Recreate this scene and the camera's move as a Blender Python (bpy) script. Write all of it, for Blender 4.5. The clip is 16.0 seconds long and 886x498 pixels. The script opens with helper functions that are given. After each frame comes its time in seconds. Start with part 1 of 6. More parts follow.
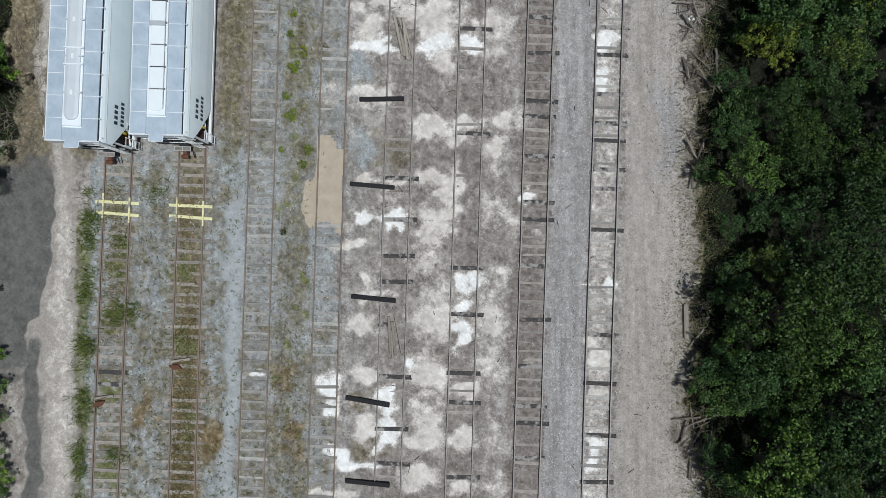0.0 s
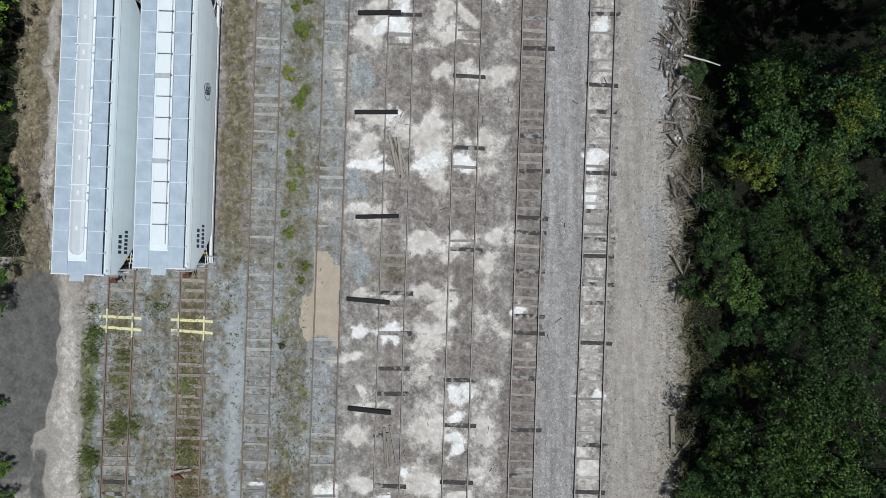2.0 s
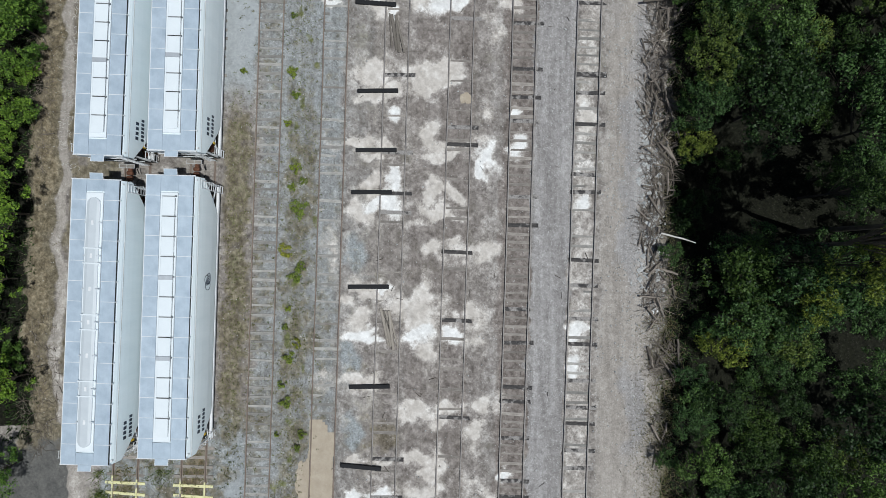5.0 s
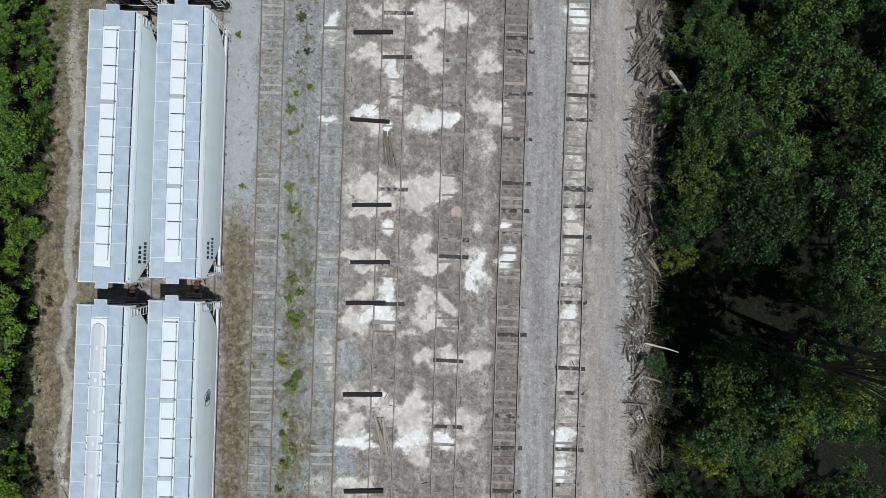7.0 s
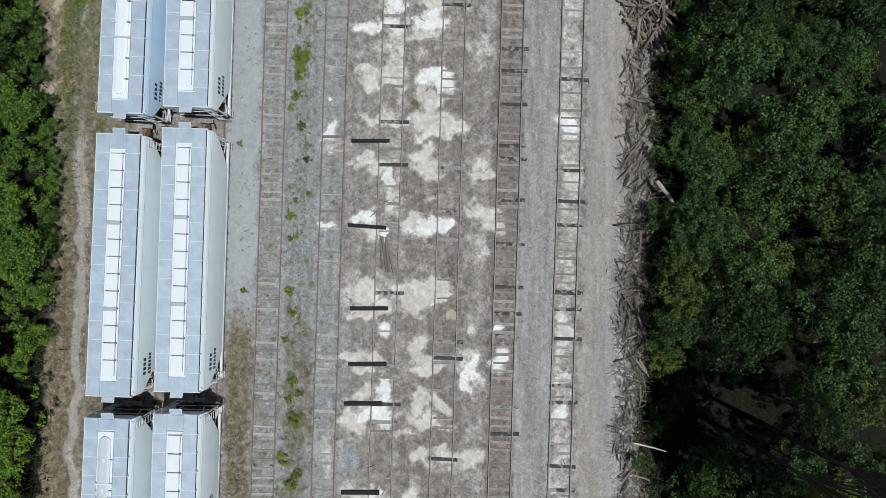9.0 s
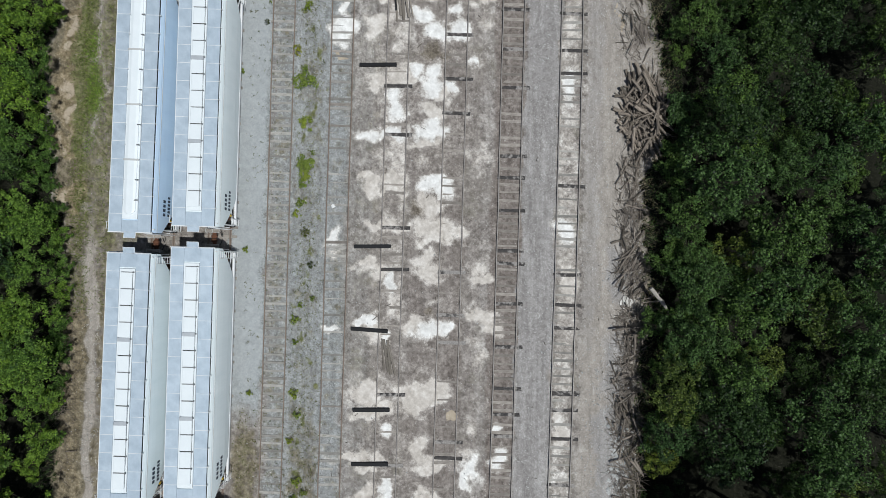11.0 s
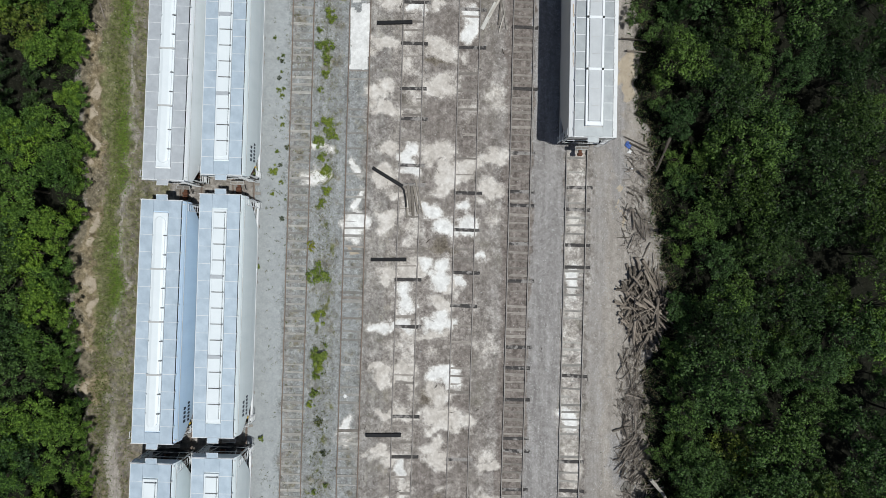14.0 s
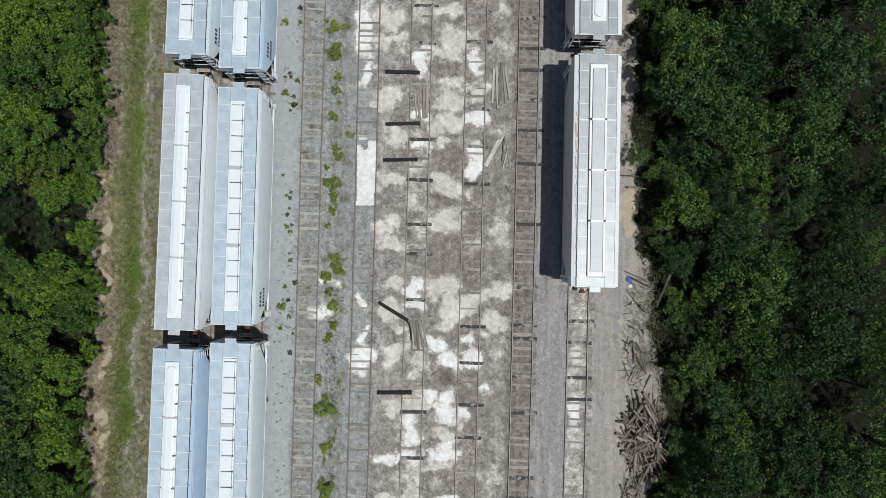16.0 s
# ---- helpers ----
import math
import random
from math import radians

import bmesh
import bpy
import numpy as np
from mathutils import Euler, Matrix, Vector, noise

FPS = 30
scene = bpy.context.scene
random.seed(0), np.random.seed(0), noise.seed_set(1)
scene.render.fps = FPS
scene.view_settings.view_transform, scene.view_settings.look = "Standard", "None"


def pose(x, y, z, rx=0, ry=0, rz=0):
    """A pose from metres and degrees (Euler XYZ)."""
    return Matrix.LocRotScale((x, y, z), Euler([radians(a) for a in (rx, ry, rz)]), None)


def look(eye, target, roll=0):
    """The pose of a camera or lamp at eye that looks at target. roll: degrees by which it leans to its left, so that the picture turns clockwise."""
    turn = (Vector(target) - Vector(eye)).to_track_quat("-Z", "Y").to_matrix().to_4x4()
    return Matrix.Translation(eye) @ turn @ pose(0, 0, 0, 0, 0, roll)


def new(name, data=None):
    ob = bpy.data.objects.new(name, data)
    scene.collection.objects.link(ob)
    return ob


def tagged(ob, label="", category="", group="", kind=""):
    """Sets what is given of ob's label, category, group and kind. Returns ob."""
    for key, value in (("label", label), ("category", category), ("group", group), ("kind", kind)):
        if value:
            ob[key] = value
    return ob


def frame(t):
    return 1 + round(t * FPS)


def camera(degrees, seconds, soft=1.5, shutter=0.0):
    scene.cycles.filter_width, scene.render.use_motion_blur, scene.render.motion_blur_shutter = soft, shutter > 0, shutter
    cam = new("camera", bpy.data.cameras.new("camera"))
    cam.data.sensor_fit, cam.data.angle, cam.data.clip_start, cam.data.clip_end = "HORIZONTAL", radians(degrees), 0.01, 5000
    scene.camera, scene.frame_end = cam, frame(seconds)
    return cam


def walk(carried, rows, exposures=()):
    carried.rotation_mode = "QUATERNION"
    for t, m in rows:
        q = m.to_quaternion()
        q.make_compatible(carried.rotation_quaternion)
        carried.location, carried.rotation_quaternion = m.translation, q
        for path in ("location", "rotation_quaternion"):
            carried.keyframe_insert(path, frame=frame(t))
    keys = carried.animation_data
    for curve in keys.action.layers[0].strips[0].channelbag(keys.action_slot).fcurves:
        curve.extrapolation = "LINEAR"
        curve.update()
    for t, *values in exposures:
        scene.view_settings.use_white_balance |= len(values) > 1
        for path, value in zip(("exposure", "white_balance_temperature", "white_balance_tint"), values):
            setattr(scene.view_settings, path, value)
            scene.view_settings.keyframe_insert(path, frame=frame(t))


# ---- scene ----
# A drone flies north over a rail yard, looking straight down and rising slowly.
cam = camera(72.0, 16.0, soft=0.33)
TILT, LEAN = 0.536, -0.507
ROWS = [
    (0.0, 0.466, -0.538, 35.332),
    (0.5, 0.557, 1.145, 35.622),
    (1.0, 0.633, 2.821, 35.910),
    (1.5, 0.728, 4.512, 36.192),
    (2.0, 0.834, 6.193, 36.486),
    (2.5, 0.945, 7.893, 36.811),
    (3.0, 1.049, 9.620, 37.149),
    (3.5, 1.155, 11.368, 37.483),
    (4.0, 1.264, 13.150, 37.782),
    (6.5, 1.923, 22.084, 39.534),
    (7.0, 2.044, 23.828, 39.893),
    (7.5, 2.134, 25.558, 40.249),
    (8.0, 2.227, 27.301, 40.583),
    (8.5, 2.298, 29.011, 40.908),
    (9.0, 2.371, 30.698, 41.256),
    (11.5, 2.344, 39.870, 42.749),
    (12.0, 2.283, 42.069, 43.045),
    (12.5, 2.182, 44.347, 43.347),
    (13.0, 2.050, 46.663, 43.651),
    (13.5, 1.902, 49.023, 43.938),
    (14.0, 1.766, 51.412, 44.256),
    (14.5, 1.650, 53.821, 44.540),
    (15.0, 1.548, 56.255, 44.819),
    (15.5, 1.475, 58.713, 45.065),
    (16.0, 1.415, 61.238, 45.261),
]
walk(cam, [(t, pose(x, y, z, TILT, LEAN, 0)) for t, x, y, z in ROWS], ((0.0, 0.0, 6480, 10), (8.0, 0.0, 6540, 10), (12.0, 0.0, 6660, 10), (16.0, 0.0, 6740, 10)))

# ---- world and sun ----
TO_SUN = Vector((0.305, -0.155, 1.0)).normalized()
SUN_EL = math.asin(TO_SUN.z)
world = bpy.data.worlds.new("sky")
scene.world = world
world.use_nodes = True
wn = world.node_tree
sky = wn.nodes.new("ShaderNodeTexSky")
sky.sky_type, sky.sun_disc = "NISHITA", False
sky.sun_elevation, sky.sun_rotation = SUN_EL, math.atan2(TO_SUN.x, TO_SUN.y)
wn.links.new(sky.outputs[0], wn.nodes["Background"].inputs[0])
wn.nodes["Background"].inputs[1].default_value = 0.046
sun = new("sun", bpy.data.lights.new("sun", "SUN"))
sun.data.energy, sun.data.angle, sun.data.color = 3.28, radians(0.53), (0.955, 1.0, 0.995)
sun.matrix_world = look((60, -30, 200), Vector((60, -30, 200)) - TO_SUN)
scene.view_settings.exposure = 0.0


# ---- materials ----
def mat(name, rough=0.7, metal=0.0, spec=0.3):
    m = bpy.data.materials.new(name)
    m.use_nodes = True
    b = m.node_tree.nodes["Principled BSDF"]
    b.inputs["Roughness"].default_value, b.inputs["Metallic"].default_value = rough, metal
    b.inputs["Specular IOR Level"].default_value = spec
    return m, m.node_tree, b


def noise_tex(nt, scale, detail=4.0, rough=0.6, stretch=(1, 1, 1), obj=True):
    c = nt.nodes.new("ShaderNodeTexCoord")
    mp = nt.nodes.new("ShaderNodeMapping")
    mp.inputs["Scale"].default_value = stretch
    mp.inputs["Location"].default_value = (3.37, 1.71, 5.43)
    if tuple(stretch) == (1, 1, 1):
        mp.inputs["Rotation"].default_value = (0.61, 0.43, 0.87)
    nt.links.new(c.outputs["Object" if obj else "Generated"], mp.inputs[0])
    n = nt.nodes.new("ShaderNodeTexNoise")
    n.inputs["Scale"].default_value, n.inputs["Detail"].default_value, n.inputs["Roughness"].default_value = scale, detail, rough
    nt.links.new(mp.outputs[0], n.inputs["Vector"])
    return n.outputs["Fac"]


def ramp(nt, fac, stops):
    r = nt.nodes.new("ShaderNodeValToRGB")
    e = r.color_ramp.elements
    while len(e) < len(stops):
        e.new(0.5)
    for el, (p, c) in zip(e, stops):
        el.position, el.color = p, (*c, 1) if len(c) == 3 else c
    nt.links.new(fac, r.inputs[0])
    return r.outputs[0]


def mix(nt, fac, a, b, mode="MIX"):
    n = nt.nodes.new("ShaderNodeMix")
    n.data_type, n.blend_type, n.clamp_factor = "RGBA", mode, True
    for sock, v in ((n.inputs[0], fac), (n.inputs[6], a), (n.inputs[7], b)):
        if isinstance(v, bpy.types.NodeSocket):
            nt.links.new(v, sock)
        elif isinstance(v, (int, float)):
            sock.default_value = v
        else:
            sock.default_value = (*v, 1)
    return n.outputs[2]


def calc(nt, op, a, b=0.0, c=0.0):
    n = nt.nodes.new("ShaderNodeMath")
    n.operation = op
    for sock, v in zip(n.inputs, (a, b, c)):
        if isinstance(v, bpy.types.NodeSocket):
            nt.links.new(v, sock)
        else:
            sock.default_value = v
    return n.outputs[0]


def steps(nt, v, lo, hi):
    n = nt.nodes.new("ShaderNodeMapRange")
    n.interpolation_type = "SMOOTHSTEP"
    n.inputs[1].default_value, n.inputs[2].default_value = lo, hi
    nt.links.new(v, n.inputs[0])
    return n.outputs[0]


def bump(nt, bsdf, height, strength=0.5, dist=0.02):
    n = nt.nodes.new("ShaderNodeBump")
    n.inputs["Strength"].default_value, n.inputs["Distance"].default_value = strength, dist
    nt.links.new(height, n.inputs["Height"])
    nt.links.new(n.outputs[0], bsdf.inputs["Normal"])


def plain(name, lo, hi, scale=3.0, rough=0.7, metal=0.0, spec=0.3, stretch=(1, 1, 1), rand=0.0, bumpy=0.3, fine=25.0):
    """Two-scale mottled surface between two colours."""
    m, nt, b = mat(name, rough, metal, spec)
    f = calc(nt, "ADD", calc(nt, "MULTIPLY", noise_tex(nt, scale, 5, 0.65, stretch), 0.65), calc(nt, "MULTIPLY", noise_tex(nt, fine, 3, 0.6, stretch), 0.35))
    col = ramp(nt, f, ((0.32, lo), (0.68, hi)))
    if rand:
        oi = nt.nodes.new("ShaderNodeObjectInfo")
        k = calc(nt, "MULTIPLY_ADD", oi.outputs["Random"], 2 * rand, 1 - rand)
        cb = nt.nodes.new("ShaderNodeCombineColor")
        for i in range(3):
            nt.links.new(k, cb.inputs[i])
        col = mix(nt, 1.0, col, cb.outputs[0], "MULTIPLY")
    nt.links.new(col, b.inputs["Base Color"])
    if bumpy:
        bump(nt, b, f, bumpy, 0.02)
    return m


def dusty(name, lo, hi, bare=0.46):
    """Dark wood half covered by drifted dust."""
    m, nt, b = mat(name, 0.9, 0.0, 0.2)
    wood = ramp(nt, noise_tex(nt, 2.0, 4, 0.6, (1.5, 9, 9)), ((0.3, lo), (0.7, hi)))
    oi = nt.nodes.new("ShaderNodeObjectInfo")
    c = nt.nodes.new("ShaderNodeTexCoord")
    sh = nt.nodes.new("ShaderNodeVectorMath")
    nt.links.new(c.outputs["Object"], sh.inputs[0])
    cb = nt.nodes.new("ShaderNodeCombineXYZ")
    k = calc(nt, "MULTIPLY", oi.outputs["Random"], 37.0)
    for i in range(3):
        nt.links.new(k, cb.inputs[i])
    nt.links.new(cb.outputs[0], sh.inputs[1])
    n = nt.nodes.new("ShaderNodeTexNoise")
    n.inputs["Scale"].default_value, n.inputs["Detail"].default_value = 2.4, 6.0
    nt.links.new(sh.outputs[0], n.inputs["Vector"])
    lift = calc(nt, "ADD", n.outputs["Fac"], calc(nt, "MULTIPLY_ADD", oi.outputs["Random"], 0.26, -0.13))
    dust = ramp(nt, noise_tex(nt, 20.0, 3), ((0.3, (0.19, 0.175, 0.165)), (0.7, (0.37, 0.35, 0.335))))
    nt.links.new(mix(nt, steps(nt, lift, bare, bare + 0.14), wood, dust), b.inputs["Base Color"])
    return m


def leaf_mat(name, lo, hi, spread=0.35):
    """Leaves: colour varies from leaf to leaf and from plant to plant."""
    m, nt, b = mat(name, 0.5, 0.0, 0.2)
    g = nt.nodes.new("ShaderNodeNewGeometry")
    oi = nt.nodes.new("ShaderNodeObjectInfo")
    f = calc(nt, "ADD", calc(nt, "MULTIPLY", g.outputs["Random Per Island"], 0.45), calc(nt, "MULTIPLY", noise_tex(nt, 2.2, 3), 0.55))
    col = ramp(nt, f, ((0.32, lo), (0.70, hi)))
    tint = ramp(nt, oi.outputs["Random"], ((0.0, (1 - spread, 1 - spread * 0.8, 1 - spread * 0.6)), (0.55, (1, 1, 1)), (1.0, (1 + spread * 1.4, 1 + spread, 0.9))))
    col = mix(nt, 1.0, col, tint, "MULTIPLY")
    nt.links.new(col, b.inputs["Base Color"])
    # thin blades let a part of the light through
    thin, both = nt.nodes.new("ShaderNodeBsdfTranslucent"), nt.nodes.new("ShaderNodeMixShader")
    nt.links.new(mix(nt, 1.0, col, (0.9, 1.25, 0.55), "MULTIPLY"), thin.inputs[0])
    both.inputs[0].default_value = 0.2
    nt.links.new(b.outputs[0], both.inputs[1])
    nt.links.new(thin.outputs[0], both.inputs[2])
    nt.links.new(both.outputs[0], nt.nodes["Material Output"].inputs[0])
    return m


def ground_mat():
    m, nt, b = mat("yard_ground", 0.95, 0.0, 0.1)

    def attr(name):
        a = nt.nodes.new("ShaderNodeAttribute")
        a.attribute_name = name
        s = nt.nodes.new("ShaderNodeSeparateColor")
        nt.links.new(a.outputs["Color"], s.inputs[0])
        return s.outputs[0], s.outputs[1], s.outputs[2], a.outputs["Alpha"]

    pale, white, dark, sandy = attr("cover_a")
    gravel, earth, tar, green = attr("cover_b")
    litter, track, wet, stain_shade = attr("cover_c")
    stony, rusty, straw = attr("cover_d")[:3]
    big, mid, small, grit = noise_tex(nt, 0.35, 4), noise_tex(nt, 1.6, 6, 0.7), noise_tex(nt, 6.0, 4, 0.65), noise_tex(nt, 13.0, 3, 0.6)
    vor = nt.nodes.new("ShaderNodeTexVoronoi")
    vor.inputs["Scale"].default_value = 15.0
    tc = nt.nodes.new("ShaderNodeTexCoord")
    nt.links.new(tc.outputs["Object"], vor.inputs["Vector"])
    stone = vor.outputs["Color"]
    sep = nt.nodes.new("ShaderNodeSeparateColor")
    nt.links.new(stone, sep.inputs[0])
    stoneval = sep.outputs[0]
    edge = calc(nt, "ADD", calc(nt, "MULTIPLY", mid, 0.64), calc(nt, "ADD", calc(nt, "MULTIPLY", small, 0.29), calc(nt, "MULTIPLY", grit, 0.07)))
    streak = noise_tex(nt, 1.0, 3, 0.6, (3.2, 0.22, 1))
    cloud, patchy = noise_tex(nt, 0.8, 8, 0.66), noise_tex(nt, 2.6, 6, 0.65)
    spatter = calc(nt, "ADD", calc(nt, "MULTIPLY", mid, 0.5), calc(nt, "ADD", calc(nt, "MULTIPLY", small, 0.25), calc(nt, "MULTIPLY", grit, 0.25)))

    def mask(v, lo=0.42, hi=0.58, amount=0.8):
        return steps(nt, calc(nt, "ADD", v, calc(nt, "MULTIPLY", calc(nt, "SUBTRACT", spatter, 0.5), amount * 1.15)), lo, hi)

    # trodden brown-grey dirt, mottled at three scales
    fine = calc(nt, "ADD", calc(nt, "MULTIPLY", patchy, 0.55), calc(nt, "ADD", calc(nt, "MULTIPLY", small, 0.3), calc(nt, "MULTIPLY", grit, 0.15)))
    col = ramp(nt, calc(nt, "ADD", calc(nt, "MULTIPLY", edge, 0.6), calc(nt, "MULTIPLY", fine, 0.4)), ((0.40, (0.128, 0.113, 0.105)), (0.5, (0.238, 0.214, 0.2)), (0.60, (0.385, 0.355, 0.335))))
    col = mix(nt, steps(nt, big, 0.35, 0.65), col, mix(nt, 0.5, col, (0.25, 0.228, 0.205)))
    col = mix(nt, calc(nt, "MULTIPLY", steps(nt, cloud, 0.46, 0.64), 0.6), col, ramp(nt, patchy, ((0.35, (0.29, 0.268, 0.252)), (0.65, (0.45, 0.42, 0.395)))))
    col = mix(nt, calc(nt, "MULTIPLY", steps(nt, noise_tex(nt, 0.55, 6, 0.7), 0.54, 0.68), 0.35), col, (0.19, 0.18, 0.135))
    peb = ramp(nt, calc(nt, "ADD", calc(nt, "MULTIPLY", stoneval, 0.45), calc(nt, "MULTIPLY", fine, 0.55)), ((0.2, (0.13, 0.138, 0.138)), (0.45, (0.26, 0.278, 0.285)), (0.7, (0.37, 0.388, 0.395)), (0.85, (0.56, 0.57, 0.575))))
    col = mix(nt, mask(gravel, 0.3, 0.8, 0.9), col, mix(nt, 0.35, peb, (0.285, 0.308, 0.318)))
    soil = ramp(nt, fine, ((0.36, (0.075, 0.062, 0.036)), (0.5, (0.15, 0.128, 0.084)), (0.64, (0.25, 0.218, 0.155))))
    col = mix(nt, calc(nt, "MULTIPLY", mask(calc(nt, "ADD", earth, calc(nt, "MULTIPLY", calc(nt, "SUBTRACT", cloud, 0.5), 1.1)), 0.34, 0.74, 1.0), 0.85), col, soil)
    col = mix(nt, calc(nt, "MULTIPLY", mask(straw, 0.34, 0.72, 1.1), 0.85), col, ramp(nt, fine, ((0.36, (0.135, 0.105, 0.062)), (0.5, (0.225, 0.18, 0.115)), (0.64, (0.37, 0.305, 0.21)))))
    col = mix(nt, calc(nt, "MULTIPLY", mask(rusty, 0.34, 0.72, 1.1), 0.85), col, ramp(nt, fine, ((0.36, (0.085, 0.058, 0.028)), (0.5, (0.162, 0.115, 0.06)), (0.64, (0.275, 0.212, 0.13)))))
    col = mix(nt, calc(nt, "MULTIPLY", mask(dark, 0.3, 0.75, 0.7), 0.8), col, ramp(nt, fine, ((0.36, (0.115, 0.095, 0.086)), (0.64, (0.258, 0.225, 0.207)))))
    col = mix(nt, mask(green, 0.38, 0.72, 1.2), col, ramp(nt, fine, ((0.36, (0.085, 0.095, 0.04)), (0.5, (0.14, 0.15, 0.068)), (0.64, (0.215, 0.21, 0.115)))))
    col = mix(nt, calc(nt, "MULTIPLY", mask(wet, 0.3, 0.75, 0.6), 0.92), col, ramp(nt, edge, ((0.34, (0.30, 0.318, 0.326)), (0.66, (0.39, 0.408, 0.42)))))
    col = mix(nt, mask(track, 0.3, 0.72, 0.9), col, ramp(nt, calc(nt, "ADD", calc(nt, "MULTIPLY", edge, 0.55), calc(nt, "MULTIPLY", grit, 0.45)), ((0.36, (0.235, 0.212, 0.192)), (0.64, (0.42, 0.385, 0.352)))))
    # crushed stone of the service strip: grey-violet with salt-like white chips
    crushed = ramp(nt, calc(nt, "ADD", calc(nt, "MULTIPLY", grit, 0.6), calc(nt, "MULTIPLY", noise_tex(nt, 1.0, 3, 0.6, (2.2, 0.16, 1)), 0.4)), ((0.34, (0.205, 0.195, 0.193)), (0.5, (0.298, 0.286, 0.284)), (0.66, (0.415, 0.402, 0.398))))
    col = mix(nt, calc(nt, "MULTIPLY", mask(stony, 0.3, 0.7, 0.8), 0.85), col, crushed)
    col = mix(nt, mask(tar, 0.38, 0.62, 0.9), col, ramp(nt, edge, ((0.36, (0.08, 0.08, 0.078)), (0.64, (0.168, 0.163, 0.154)))))
    chalk = calc(nt, "ADD", calc(nt, "MULTIPLY", cloud, 0.45), calc(nt, "ADD", calc(nt, "MULTIPLY", patchy, 0.35), calc(nt, "MULTIPLY", fine, 0.2)))
    spilt = ramp(nt, chalk, ((0.38, (0.45, 0.408, 0.368)), (0.5, (0.585, 0.54, 0.498)), (0.62, (0.715, 0.68, 0.645))))
    col = mix(nt, calc(nt, "MULTIPLY", mask(pale, 0.26, 0.66, 1.35), 0.5), col, spilt)
    col = mix(nt, calc(nt, "MULTIPLY", mask(pale, 0.52, 0.74, 1.2), 0.9), col, spilt)
    col = mix(nt, calc(nt, "MULTIPLY", mask(white, 0.42, 0.86, 1.4), 0.9), col, ramp(nt, chalk, ((0.36, (0.62, 0.61, 0.595)), (0.62, (0.88, 0.875, 0.865)))))
    col = mix(nt, mask(sandy, 0.44, 0.56, 0.35), col, ramp(nt, mid, ((0.3, (0.375, 0.312, 0.24)), (0.7, (0.455, 0.39, 0.31)))))
    # brown-black oil stains; under the wood piles this paints their shade
    col = mix(nt, calc(nt, "MULTIPLY", mask(stain_shade, 0.35, 0.7, 0.6), 0.7), col, (0.075, 0.062, 0.056))
    # woodland litter, coloured near black to hold the trees' shade as well
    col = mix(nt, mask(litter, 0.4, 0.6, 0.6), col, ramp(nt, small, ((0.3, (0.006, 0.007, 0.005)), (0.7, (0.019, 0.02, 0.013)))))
    # cracked tarmac
    crack = nt.nodes.new("ShaderNodeTexVoronoi")
    crack.feature = "DISTANCE_TO_EDGE"
    crack.inputs["Scale"].default_value = 3.6
    nt.links.new(tc.outputs["Object"], crack.inputs["Vector"])
    line = calc(nt, "SUBTRACT", 1.0, steps(nt, crack.outputs["Distance"], 0.01, 0.05))
    col = mix(nt, calc(nt, "MULTIPLY", calc(nt, "MULTIPLY", line, mask(tar, 0.45, 0.55, 0.5)), 0.3), col, (0.05, 0.05, 0.045))
    # long soft streaks left by wheels and graders, not over the fresh spills
    calm = calc(nt, "MAXIMUM", calc(nt, "MAXIMUM", tar, pale), calc(nt, "MAXIMUM", calc(nt, "MAXIMUM", wet, sandy), white))
    rows_ = mix(nt, calm, ramp(nt, streak, ((0.32, (0.86, 0.85, 0.84)), (0.68, (1.14, 1.14, 1.14)))), (1.0, 1.0, 1.0))
    col = mix(nt, 1.0, col, rows_, "MULTIPLY")
    # loose chips: thick on crushed stone, few elsewhere
    chance = calc(nt, "SUBTRACT", 0.982, calc(nt, "ADD", calc(nt, "MULTIPLY", stony, 0.14), calc(nt, "MULTIPLY", gravel, 0.02)))
    chip = calc(nt, "MULTIPLY", calc(nt, "GREATER_THAN", sep.outputs[1], chance), calc(nt, "LESS_THAN", vor.outputs["Distance"], calc(nt, "MULTIPLY_ADD", sep.outputs[2], 0.35, 0.15)))
    chip = calc(nt, "MULTIPLY", chip, calc(nt, "SUBTRACT", 1.0, calc(nt, "MAXIMUM", litter, calc(nt, "MULTIPLY", calm, 0.8))))
    col = mix(nt, calc(nt, "MULTIPLY", chip, 0.65), col, (0.60, 0.60, 0.595))
    spot = calc(nt, "MULTIPLY", steps(nt, sep.outputs[2], 0.88, 0.93), steps(nt, grit, 0.44, 0.6))
    spot = calc(nt, "MULTIPLY", spot, calc(nt, "SUBTRACT", 1.0, calc(nt, "MULTIPLY", calc(nt, "MAXIMUM", calm, track), 0.8)))
    col = mix(nt, calc(nt, "MULTIPLY", spot, 0.45), col, (0.07, 0.063, 0.057))
    grain = mix(nt, calc(nt, "MULTIPLY", calc(nt, "MAXIMUM", calm, calc(nt, "MULTIPLY", track, 0.7)), 0.75), ramp(nt, fine, ((0.38, (0.76, 0.75, 0.74)), (0.62, (1.2, 1.2, 1.2)))), (1.0, 1.0, 1.0))
    col = mix(nt, 1.0, col, grain, "MULTIPLY")
    nt.links.new(col, b.inputs["Base Color"])
    bump(nt, b, calc(nt, "MULTIPLY", calc(nt, "SUBTRACT", 1.0, calc(nt, "MULTIPLY", calm, 0.6)), calc(nt, "ADD", grit, calc(nt, "ADD", small, vor.outputs["Distance"]))), 0.22, 0.03)
    return m


